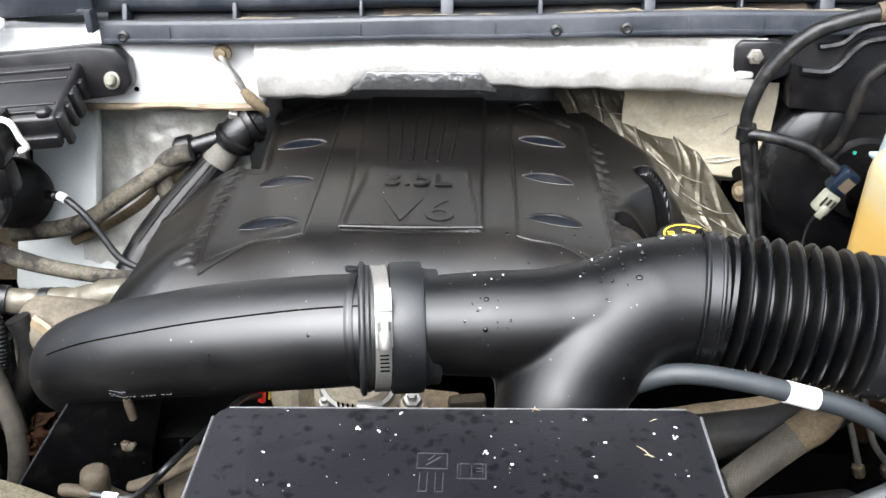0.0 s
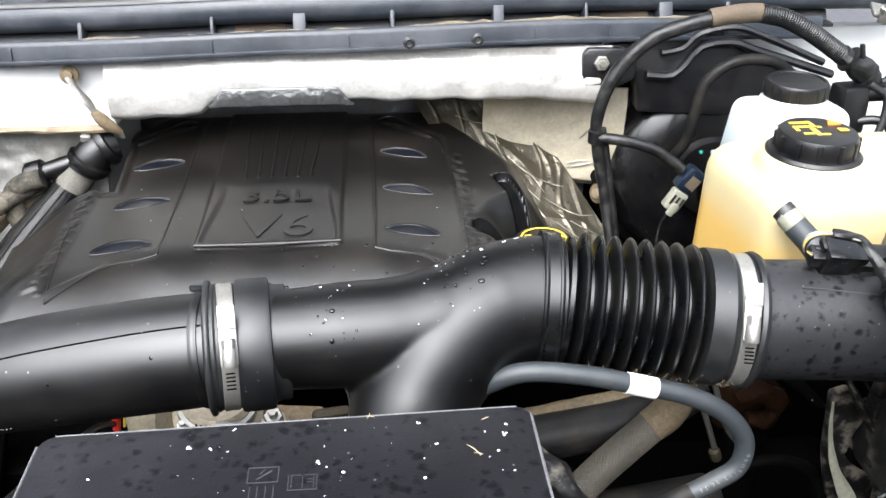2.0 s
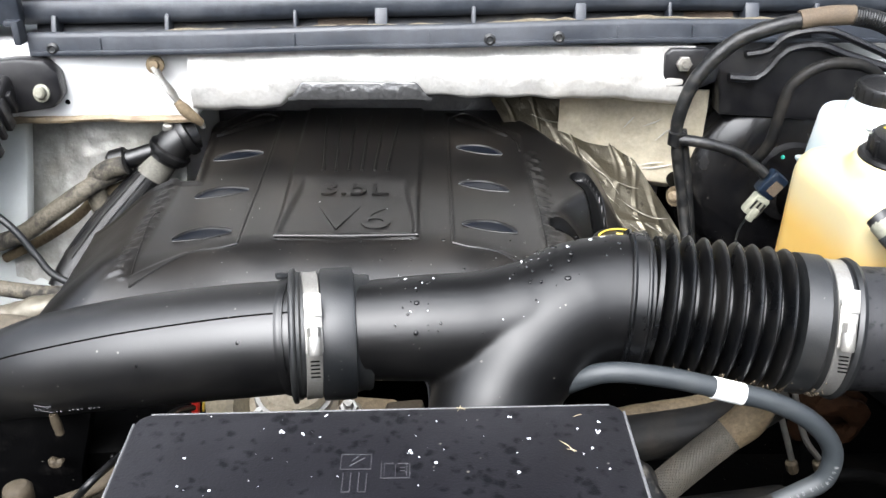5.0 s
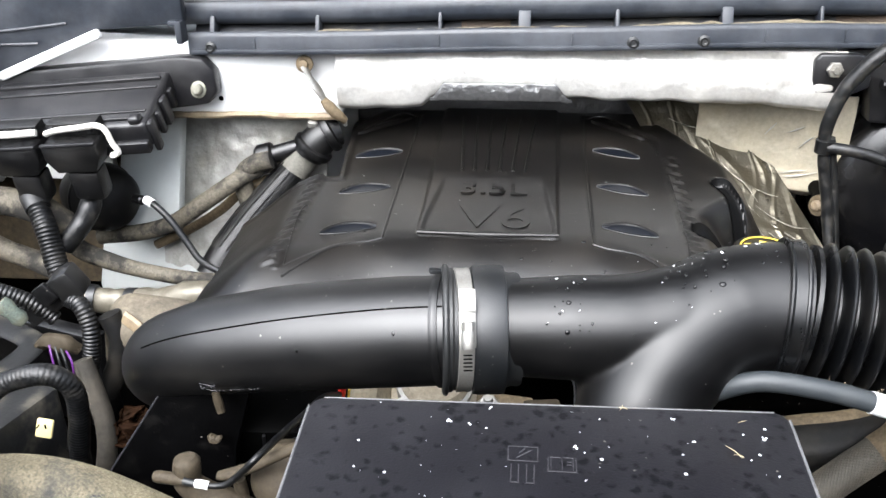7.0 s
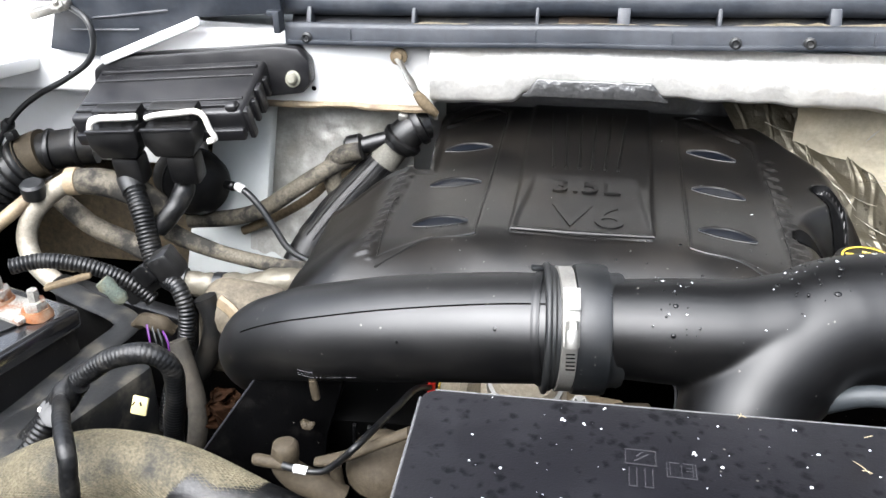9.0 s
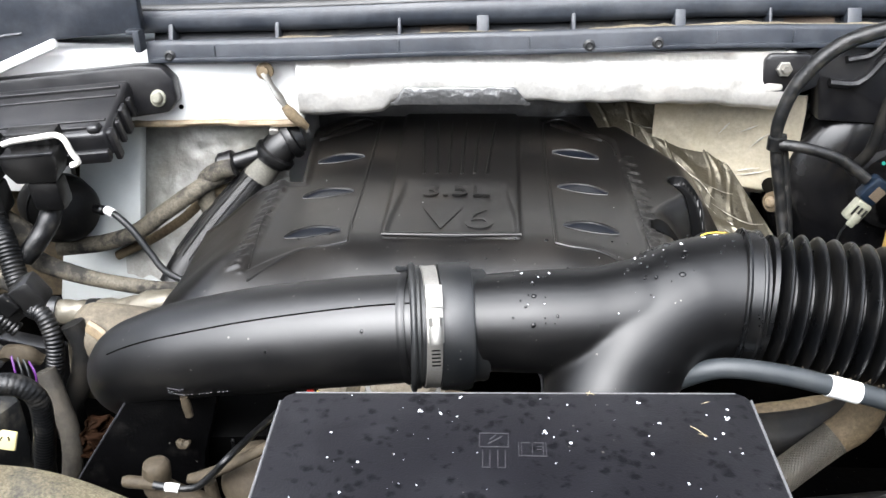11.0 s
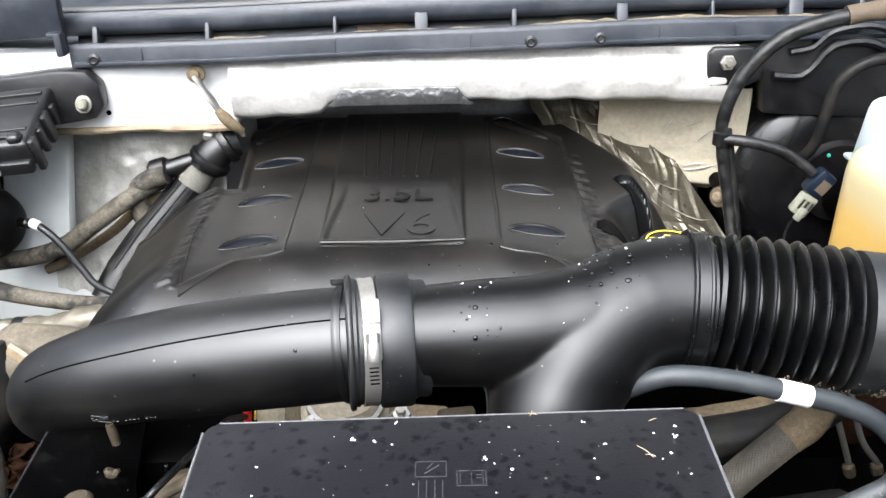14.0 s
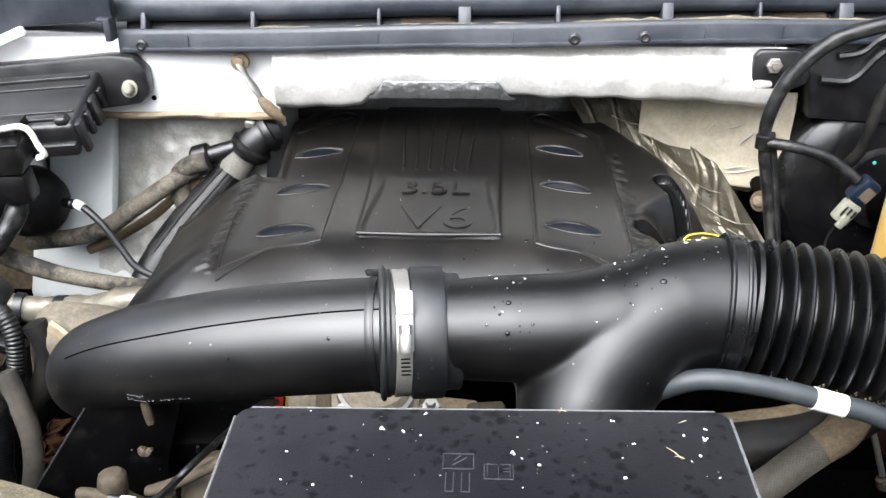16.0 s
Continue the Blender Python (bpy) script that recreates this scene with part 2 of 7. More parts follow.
foil_bright = foil_mat("bright heat-shield foil", (0.60, 0.59, 0.56), (0.50, 0.48, 0.44), 0.7, 0.42, 0.6, 0.5)
foil_dirty = foil_mat("dusty heat-shield foil", (0.38, 0.375, 0.345), (0.22, 0.205, 0.165), 0.7, 0.5, 0.5, 0.6)
foil_grey = foil_mat("dull grey foil", (0.14, 0.14, 0.14), (0.08, 0.078, 0.07), 0.5, 0.35, 0.85, 0.8)
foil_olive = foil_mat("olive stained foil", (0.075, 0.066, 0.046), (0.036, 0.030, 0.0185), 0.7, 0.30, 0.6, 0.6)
foil_beige = foil_mat("beige stained wrap", (0.12, 0.108, 0.082), (0.060, 0.049, 0.033), 0.8, 0.45, 0.35, 0.5)
foil_tan = foil_mat("tan stained foil", (0.52, 0.47, 0.36), (0.44, 0.38, 0.26), 0.8, 0.5, 0.35, 0.5)


def spotted(name, base, most=0.56):
    """Plastic with dark wet spots and drying marks."""
    m = mat(name, base, 0.42, var=0.2, scale=20, bump=0.15, bscale=900, dust=(0.022, 0.022, 0.025), amount=0.35, dscale=10, specks=0.05, sscale=300)
    n, k = m.node_tree.nodes, m.node_tree.links
    p = n["Principled BSDF"]
    tc = n.new("ShaderNodeTexCoord")
    v = n.new("ShaderNodeTexVoronoi")
    v.inputs["Scale"].default_value, v.inputs["Randomness"].default_value = 120, 1.0
    w = n.new("ShaderNodeTexNoise")
    w.inputs["Scale"].default_value, w.inputs["Detail"].default_value = 170, 4
    warp = n.new("ShaderNodeVectorMath")
    warp.operation = "MULTIPLY_ADD"
    warp.inputs[1].default_value = (0.009, 0.009, 0.009)
    k.new(tc.outputs["Object"], w.inputs["Vector"])
    k.new(w.outputs["Color"], warp.inputs[0])
    k.new(tc.outputs["Object"], warp.inputs[2])
    k.new(warp.outputs[0], v.inputs["Vector"])
    big = n.new("ShaderNodeTexNoise")
    big.inputs["Scale"].default_value = 40
    k.new(tc.outputs["Object"], big.inputs["Vector"])
    lim = n.new("ShaderNodeMapRange")
    lim.inputs["From Min"].default_value, lim.inputs["From Max"].default_value = 0.32, 0.68
    lim.inputs["To Min"].default_value, lim.inputs["To Max"].default_value = most - 0.36, most
    k.new(big.outputs["Fac"], lim.inputs["Value"])
    less = n.new("ShaderNodeMath")
    less.operation = "SUBTRACT"
    k.new(lim.outputs[0], less.inputs[0])
    k.new(v.outputs["Distance"], less.inputs[1])
    sharp = n.new("ShaderNodeMath")
    sharp.operation, sharp.use_clamp = "MULTIPLY", True
    sharp.inputs[1].default_value = 3.5
    k.new(less.outputs[0], sharp.inputs[0])
    old = p.inputs["Base Color"].links[0].from_socket
    mix = n.new("ShaderNodeMix")
    mix.data_type = "RGBA"
    mix.inputs["B"].default_value = (0.003, 0.003, 0.004, 1)
    k.new(sharp.outputs[0], mix.inputs["Factor"])
    k.new(old, mix.inputs["A"])
    k.new(mix.outputs["Result"], p.inputs["Base Color"])
    gloss = n.new("ShaderNodeMapRange")
    gloss.inputs["To Min"].default_value, gloss.inputs["To Max"].default_value = 0.34, 0.13
    k.new(sharp.outputs[0], gloss.inputs["Value"])
    k.new(gloss.outputs[0], p.inputs["Specular IOR Level"])
    return m


lid_black = spotted("wet speckled lid plastic", (0.0044, 0.0042, 0.0060))
airbox_lid = mat("dusty air box lid plastic", (0.019, 0.019, 0.021), 0.40, var=0.3, scale=20, bump=0.25, bscale=600, dust=(0.06, 0.058, 0.055), amount=0.5, dscale=22, lo=0.5, hi=0.72, specks=0.15)
airbox_black = spotted("wet air box plastic", (0.0145, 0.0148, 0.0160), 0.58)
airbox_low = mat("muddy air box plastic", (0.0085, 0.0085, 0.0090), 0.5, var=0.4, scale=25, bump=0.3, bscale=300, dust=(0.10, 0.09, 0.072), amount=0.8, dscale=34, lo=0.54, hi=0.70, spec=0.4, specks=0.25)
# pale grey holds the slush film and the sky mirrored in the wet lid
wet_sky_top = mat("wet slushy top with painted sky reflection", (0.10, 0.10, 0.105), 0.24, var=0.4, scale=60, bump=0.3, bscale=200, dust=(0.22, 0.22, 0.225), amount=0.8, dscale=30, specks=0.3, scol=(0.005, 0.005, 0.005), spec=0.9)
battery_wet = mat("standing water on black plastic", (0.012, 0.012, 0.013), 0.10, var=0.3, scale=30, bump=0.15, bscale=90, dust=(0.06, 0.06, 0.06), amount=0.3, dscale=20, spec=1.0, coat=1.0)


def tank_mat(name, low, high, level):
    """Translucent moulded tank with liquid up to a level (object height)."""
    m = mat(name, high, 0.35, var=0.04, bump=0.1, bscale=300)
    n, k = m.node_tree.nodes, m.node_tree.links
    p = n["Principled BSDF"]
    tc = n.new("ShaderNodeTexCoord")
    sep = n.new("ShaderNodeSeparateXYZ")
    k.new(tc.outputs["Object"], sep.inputs[0])
    r = n.new("ShaderNodeMapRange")
    r.interpolation_type = "SMOOTHSTEP"
    r.inputs["From Min"].default_value, r.inputs["From Max"].default_value = level - 0.03, level + 0.012
    k.new(sep.outputs["Z"], r.inputs["Value"])
    mix = n.new("ShaderNodeMix")
    mix.data_type = "RGBA"
    mix.inputs["A"].default_value, mix.inputs["B"].default_value = (*low, 1), (*high, 1)
    k.new(r.outputs[0], mix.inputs["Factor"])
    k.new(mix.outputs["Result"], p.inputs["Base Color"])
    p.inputs["Subsurface Weight"].default_value = 0.35
    p.inputs["Subsurface Radius"].default_value = (1.0, 0.7, 0.35)
    p.inputs["Subsurface Scale"].default_value = 0.02
    return m


braid = mat("braided sleeve", (0.050, 0.045, 0.035), 0.65, var=0.3, bump=0, dust=(0.16, 0.13, 0.09), amount=0.4)

# ---- mesh helpers ----
BASE = {}


def close_up(bm, angle=38):
    for f in bm.faces:
        f.smooth = True
    for e in bm.edges:
        if len(e.link_faces) == 2 and e.calc_face_angle(0) > radians(angle):
            e.smooth = False


def part(name, bm, material, parent, label="", angle=38):
    """Links a bmesh, built in world metres, as one mesh object under a thing or a part."""
    close_up(bm, angle)
    o = BASE[parent.name]
    bm.transform(Matrix.Translation(-o))
    me = bpy.data.meshes.new(name)
    bm.to_mesh(me)
    bm.free()
    for m in (material if isinstance(material, (list, tuple)) else [material]):
        me.materials.append(m)
    ob = new(name, me)
    ob.parent = parent
    BASE[ob.name] = o
    if label:
        tagged(ob, label)
    return ob


def thing(name, base, label, category, group="", kind=""):
    ob = new(name)
    ob.empty_display_size = 0.02
    ob.location = base
    BASE[ob.name] = Vector(base)
    return tagged(ob, label, category, group, kind)


def solo(name, bm, material, label, category, group="", kind="", angle=38):
    """A thing made of one mesh, with its origin at its base."""
    close_up(bm, angle)
    lo = Vector((min(v.co[i] for v in bm.verts) for i in range(3)))
    hi = Vector((max(v.co[i] for v in bm.verts) for i in range(3)))
    o = Vector(((lo.x + hi.x) / 2, (lo.y + hi.y) / 2, lo.z))
    bm.transform(Matrix.Translation(-o))
    me = bpy.data.meshes.new(name)
    bm.to_mesh(me)
    bm.free()
    me.materials.append(material)
    ob = new(name, me)
    ob.location = o
    BASE[ob.name] = o
    return tagged(ob, label, category, group, kind)


def merge(bm, other):
    me = bpy.data.meshes.new("join")
    other.to_mesh(me)
    other.free()
    bm.from_mesh(me)
    bpy.data.meshes.remove(me)
    return bm


def rbox(size, at=(0, 0, 0), turn=(0, 0, 0), bevel=0.003, seg=2, taper=1.0):
    """A box with rounded edges, centred at a point; taper narrows its top."""
    bm = bmesh.new()
    bmesh.ops.create_cube(bm, size=1)
    for v in bm.verts:
        s = taper if v.co.z > 0 else 1
        v.co = Vector((v.co.x * size[0] * s, v.co.y * size[1] * s, v.co.z * size[2]))
    if bevel:
        bmesh.ops.bevel(bm, geom=bm.edges[:], offset=min(bevel, 0.45 * min(size)), segments=seg, affect="EDGES", profile=0.5)
    bm.transform(pose(*at, *turn))
    return bm


def spline(pts, step):
    """Even points along a smooth curve through pts, with the fraction of control index at each."""
    p = [Vector(q) for q in pts]
    p = [p[0] * 2 - p[1], *p, p[-1] * 2 - p[-2]]
    out, idx = [], []
    for i in range(1, len(p) - 2):
        d = (p[i + 1] - p[i]).length
        k = max(2, int(d / step))
        for j in range(k):
            t = j / k
            a, b, c, e = p[i - 1], p[i], p[i + 1], p[i + 2]
            out.append(0.5 * ((2 * b) + (c - a) * t + (2 * a - 5 * b + 4 * c - e) * t * t + (3 * b - a - 3 * c + e) * t ** 3))
            idx.append(i - 1 + t)
    out.append(p[-2])
    idx.append(len(pts) - 1)
    return out, idx


def frames_along(c):
    tang = [(c[min(i + 1, len(c) - 1)] - c[max(i - 1, 0)]).normalized() for i in range(len(c))]
    n = Vector((0, 0, 1)) if abs(tang[0].z) < 0.9 else Vector((0, 1, 0))
    n = (n - tang[0] * n.dot(tang[0])).normalized()
    res = []
    for t in tang:
        n = (n - t * n.dot(t)).normalized()
        res.append((t, n, t.cross(n)))
    return res


def sweep(pts, r, n=14, step=0.006, rib=None, wob=0.0, flat=1.0, seed=0, wall=0.0):
    """A round pipe along a smooth curve. r: a radius or one per point; rib: (pitch, depth) of rings; wob: uneven wrap; flat: height over width."""
    if rib:
        step = min(step, rib[0] / 6)
    c, idx = spline(pts, step)
    fr = frames_along(c)
    bm = bmesh.new()
    rings, s = [], 0.0
    for i, (q, (t, u, w)) in enumerate(zip(c, fr)):
        if i:
            s += (q - c[i - 1]).length
        if isinstance(r, (int, float)):
            rad = r
        else:
            a = int(min(idx[i], len(r) - 1.001))
            f = idx[i] - a
            f = f * f * (3 - 2 * f)
            rad = r[a] * (1 - f) + r[a + 1] * f
        if rib:
            rad += rib[1] * (0.5 + 0.5 * math.cos(2 * math.pi * s / rib[0])) ** 0.6 - rib[1]
        ring = []
        for j in range(n):
            a = 2 * math.pi * j / n
            k = rad
            if wob:
                k += wob * noise.noise(q * 60 + Vector((math.cos(a), math.sin(a), seed)) * 0.8)
            ring.append(bm.verts.new(q + u * (math.sin(a) * k * flat) + w * (math.cos(a) * k)))
        rings.append(ring)
    for a, b in zip(rings, rings[1:]):
        for j in range(n):
            bm.faces.new((a[j], a[(j + 1) % n], b[(j + 1) % n], b[j]))
    if wall:
        for ring, sign in ((rings[0], 1), (rings[-1], -1)):
            mid = sum((v.co for v in ring), Vector()) / n
            inner = [bm.verts.new(mid + (v.co - mid) * (1 - wall)) for v in ring]
            t = fr[0][0] if sign > 0 else -fr[-1][0]
            deep = [bm.verts.new(v.co + t * 0.02) for v in inner]
            for x, y in ((ring, inner), (inner, deep)):
                for j in range(n):
                    q = (x[j], y[j], y[(j + 1) % n], x[(j + 1) % n])
                    bm.faces.new(q if sign > 0 else q[::-1])
            bm.faces.new(deep)
    else:
        bm.faces.new(rings[0])
        bm.faces.new(rings[-1])
    bmesh.ops.recalc_face_normals(bm, faces=bm.faces[:])
    return bm


def lathe(profile, at, axis=(0, 0, 1), n=32, loop=False):
    """Turns a profile of (radius, height) round an axis through a point."""
    bm = bmesh.new()
    rings = []
    for r, z in profile:
        if r < 1e-6:
            rings.append([bm.verts.new((0, 0, z))])
        else:
            rings.append([bm.verts.new((r * math.cos(2 * math.pi * j / n), r * math.sin(2 * math.pi * j / n), z)) for j in range(n)])
    for a, b in zip(rings, rings[1:] + (rings[:1] if loop else [])):
        for j in range(n):
            q = (a[j % len(a)], a[(j + 1) % len(a)], b[(j + 1) % len(b)], b[j % len(b)])
            q = tuple(dict.fromkeys(q))
            if len(q) > 2:
                bm.faces.new(q)
    for ring in (rings[0], rings[-1]):
        if len(ring) > 2 and not loop:
            bm.faces.new(ring)
    bmesh.ops.recalc_face_normals(bm, faces=bm.faces[:])
    q = Vector(axis).to_track_quat("Z", "Y").to_matrix().to_4x4()
    bm.transform(Matrix.Translation(at) @ q)
    return bm


def hexnut(at, axis, r, h):
    bm = lathe([(0, 0), (r * 0.9, 0), (r, h * 0.1), (r, h * 0.85), (r * 0.88, h), (r * 0.5, h), (r * 0.5, h * 1.5), (r * 0.42, h * 1.7), (0, h * 1.7)], at, axis, 6)
    return bm


def slab(outline, lo, hi, m=None, bevel=0.002):
    """A plate with the given outline (x, y) between two heights, moved by m."""
    bm = bmesh.new()
    f = bm.faces.new([bm.verts.new((x, y, lo)) for x, y in outline])
    up = bmesh.ops.extrude_face_region(bm, geom=[f])
    for v in [g for g in up["geom"] if isinstance(g, bmesh.types.BMVert)]:
        v.co.z = hi
    bmesh.ops.recalc_face_normals(bm, faces=bm.faces[:])
    if bevel:
        bmesh.ops.bevel(bm, geom=bm.edges[:], offset=bevel, segments=2, affect="EDGES", profile=0.5)
    if m:
        bm.transform(m)
    return bm


def letters(text, size, m, depth=0.0008):
    cu = bpy.data.curves.new("letters", "FONT")
    cu.body, cu.size, cu.extrude, cu.align_x, cu.align_y = text, size, depth, "CENTER", "CENTER"
    ob = bpy.data.objects.new("letters", cu)
    scene.collection.objects.link(ob)
    me = bpy.data.meshes.new_from_object(ob.evaluated_get(bpy.context.evaluated_depsgraph_get()))
    bm = bmesh.new()
    bm.from_mesh(me)
    bm.transform(m)
    bpy.data.objects.remove(ob)
    bpy.data.curves.remove(cu)
    bpy.data.meshes.remove(me)
    return bm


def sheet(x0, x1, z0, z1, place, nx, nz, rough=0.0, scale=25, thick=0.004):
    """A crumpled sheet; place(x, z) gives each point, thickness goes to +y."""
    bm = bmesh.new()
    grid = []
    for back in (0, 1):
        rows = []
        for i in range(nx + 1):
            col = []
            for j in range(nz + 1):
                x, z = x0 + (x1 - x0) * i / nx, z0 + (z1 - z0) * j / nz
                q = Vector(place(x, z))
                q.y += rough * noise.noise(q * scale) + 0.5 * rough * noise.noise(q * scale * 2.7) + back * thick
                col.append(bm.verts.new(q))
            rows.append(col)
        grid.append(rows)
    for b, rows in enumerate(grid):
        for i in range(nx):
            for j in range(nz):
                q = (rows[i][j], rows[i + 1][j], rows[i + 1][j + 1], rows[i][j + 1])
                bm.faces.new(q if not b else q[::-1])
    a, b = grid
    rim = [(i, 0) for i in range(nx)] + [(nx, j) for j in range(nz)] + [(i, nz) for i in range(nx, 0, -1)] + [(0, j) for j in range(nz, 0, -1)]
    for (i, j), (k, l) in zip(rim, rim[1:] + rim[:1]):
        bm.faces.new((a[i][j], b[i][j], b[k][l], a[k][l]))
    bmesh.ops.recalc_face_normals(bm, faces=bm.faces[:])
    return bm


def smooth01(x, a, b):
    t = min(1, max(0, (x - a) / (b - a)))
    return t * t * (3 - 2 * t)


# ---- the setting ----
bm = bmesh.new()
bmesh.ops.create_grid(bm, x_segments=8, y_segments=8, size=400)
solo("ground", bm, ground_snow, "asphalt under a thin film of snow", "ground", kind="structure")


def wall(name, size, at, material, label, turn=(0, 0, 0), bevel=0.004):
    return solo(name, rbox(size, at, turn, bevel), material, label, "wall", kind="structure")


wall("wall_firewall", (1.75, 0.02, 0.30), (0, 1.135, 1.16), white_paint, "white painted steel firewall of the engine bay")
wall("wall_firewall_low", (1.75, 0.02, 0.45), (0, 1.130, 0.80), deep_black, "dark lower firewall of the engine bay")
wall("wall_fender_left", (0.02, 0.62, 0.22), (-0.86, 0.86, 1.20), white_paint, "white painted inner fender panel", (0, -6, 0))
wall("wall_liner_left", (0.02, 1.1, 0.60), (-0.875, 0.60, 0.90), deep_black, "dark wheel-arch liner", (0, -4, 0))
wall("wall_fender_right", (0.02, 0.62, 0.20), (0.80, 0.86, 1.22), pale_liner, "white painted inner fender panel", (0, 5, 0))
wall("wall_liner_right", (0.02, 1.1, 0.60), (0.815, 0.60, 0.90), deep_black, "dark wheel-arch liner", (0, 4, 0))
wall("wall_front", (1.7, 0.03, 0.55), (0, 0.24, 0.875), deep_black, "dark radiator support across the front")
wall("floor", (1.75, 1.0, 0.02), (0, 0.65, 0.62), deep_black, "grimy undertray below the engine, blackened for deep shade")
wall("wall_firewall_left", (0.30, 0.02, 0.20), (-0.69, 1.075, 1.065), brown_dirt, "dirty panel under the control module", (-10, 0, 0))
wall("wall_firewall_side", (0.30, 0.014, 0.13), (-0.695, 1.050, 1.195), white_paint, "white painted panel behind the control module", (-6, 0, 0))
wall("wall_firewall_mid", (0.080, 0.02, 0.165), (-0.478, 1.012, 1.168), pale_liner, "white painted panel beside the foil mat", (-26, 0, 0))
wall("wall_strut_tower", (0.26, 0.03, 0.13), (-0.44, 1.02, 1.045), pale_liner, "pale painted strut tower behind the hoses", (-30, 0, 0), 0.012)
wall("wall_fender_top", (0.30, 0.40, 0.02), (-0.88, 1.05, 1.30), white_paint, "white painted fender top", (-8, 12, 0))
# unseen wall, added only to keep light near the horizon out of the bay
wall("sky_block_wall", (9.0, 0.2, 2.5), (0, -3.2, 1.25), deep_wall, "unseen plain wall added to cut low sky light")
# the raised hood, out of view, which shades the bay from above; its white frame brightens the cover
hood = thing("hood", (0, 1.22, 1.40), "white truck hood standing open on its hinges", "hood", kind="structure")
H = pose(0, 1.24, 1.42, 110, 0, 0)
for name, size, at, material, label in (("outer_panel", (1.6, 1.1, 0.012), (0, 0.55, 0.02), white_paint, ""),
                                        ("inner_frame", (1.46, 0.13, 0.03), (0, 0.12, 0.038), white_paint, "unseen inner frame, white to bounce light down"),
                                        ("inner_frame", (1.46, 0.10, 0.03), (0, 1.02, 0.038), white_paint, "unseen inner frame, white to bounce light down"),
                                        ("inner_frame", (0.13, 0.76, 0.03), (-0.66, 0.58, 0.038), white_paint, "unseen inner frame, white to bounce light down"),
                                        ("inner_frame", (0.13, 0.76, 0.03), (0.66, 0.58, 0.038), white_paint, "unseen inner frame, white to bounce light down"),
                                        ("lining", (1.16, 0.76, 0.02), (0, 0.58, 0.04), insulation, "grey fibre lining")):
    bm = rbox(size, at, bevel=0.004)
    bm.transform(H)
    part(name, bm, material, hood, label)

# cowl beam: the white box section over the firewall
bm = rbox((0.56, 0.13, 0.055), (0.052, 1.068, 1.300), bevel=0.008, seg=3)
merge(bm, rbox((0.62, 0.12, 0.090), (-0.535, 1.058, 1.283), bevel=0.008, seg=3))
beam = solo("wall_cowl_beam", bm, white_paint, "white painted box beam below the windscreen cowl", "wall", kind="structure")
for x, z in ((-0.692, 1.265), (-0.372, 1.259)):
    part("hole", lathe([(0, 0), (0.0030, 0), (0.0030, 0.0006), (0, 0.0006)], (x, 0.998, z), (0, -1, 0), 16), deep_black, beam, "small dark drain hole")
bm = sweep([(-0.48, 1.002, 1.2365), (-0.40, 1.000, 1.237), (-0.335, 1.0, 1.2395), (-0.29, 0.998, 1.238), (-0.225, 0.994, 1.241)], 0.0045, 8, 0.01, wob=0.0015)
solo("trim_flange", bm, cream, "dusty beige sealing bead under the beam", "trim", kind="structure")
bm = rbox((0.36, 0.02, 0.10), (0.84, 1.0, 1.26), (0, 0, 30), 0.006)
solo("wall_hinge_pillar", bm, pale_liner, "white painted pillar beside the cowl", "wall", kind="structure")


def cowl_y(x):
    return 0.972 + 0.16 * (x + 0.02) ** 2


def cowl_z(x):
    return 1.333 - 0.05 * (x - 0.05) ** 2 + 0.004 * smooth01(x, -0.25, 0.0) + 0.006 * smooth01(x, 0.0, 0.30)


def run(name, prof, x0, x1, material, parent, label="", steps=40):
    """A strip of constant profile (y, z), along the cowl's arch."""
    bm = bmesh.new()
    rings = []
    for i in range(steps + 1):
        x = x0 + (x1 - x0) * i / steps
        rings.append([bm.verts.new((x, cowl_y(x) + y, cowl_z(x) + z)) for y, z in prof])
    k = len(prof)
    for a, b in zip(rings, rings[1:]):
        for j in range(k):
            bm.faces.new((a[j], a[(j + 1) % k], b[(j + 1) % k], b[j]))
    bm.faces.new(rings[0])
    bm.faces.new(rings[-1])
    bmesh.ops.recalc_face_normals(bm, faces=bm.faces[:])
    return part(name, bm, material, parent, label, 50)


cowl = thing("cowl_panel", (0, 0.99, 1.325), "weathered blue-grey plastic cowl panel with slots under the windscreen", "cowl panel")
run("front_strip", [(-0.005, -0.009), (-0.003, 0.010), (-0.001, 0.0145), (0.002, 0.0155), (0.004, 0.014), (0.004, -0.009)], -0.40, 0.60, cowl_grey, cowl)
run("foot_bead", [(-0.0075, -0.0085), (-0.0085, -0.006), (-0.0075, -0.0035), (-0.0045, -0.003), (-0.0045, -0.0085)], -0.395, 0.585, cowl_grey, cowl)
run("gutter", [(0.0042, 0.002), (0.0042, 0.006), (0.022, 0.007), (0.034, 0.026), (0.054, 0.030), (0.054, 0.002)], -0.40, 0.62, cowl_grime, cowl, "dark gutter with patches of tan silt")
run("rear_roll", [(0.024, 0.0190), (0.017, 0.022), (0.014, 0.029), (0.015, 0.040), (0.021, 0.048), (0.032, 0.053), (0.075, 0.065), (0.12, 0.073), (0.12, 0.024)], -0.71, 0.85, cowl_grey, cowl, "rounded rear edge")
run("roll_groove", [(0.0185, 0.0465), (0.0195, 0.0495), (0.0240, 0.0520), (0.0250, 0.0500)], -0.70, 0.84, rubber, cowl, "narrow dark groove")
run("upper_roll", [(0.06, 0.066), (0.052, 0.077), (0.056, 0.089), (0.07, 0.095), (0.14, 0.110), (0.14, 0.066)], -0.71, 0.85, rubber, cowl, "black rubber hood seal")
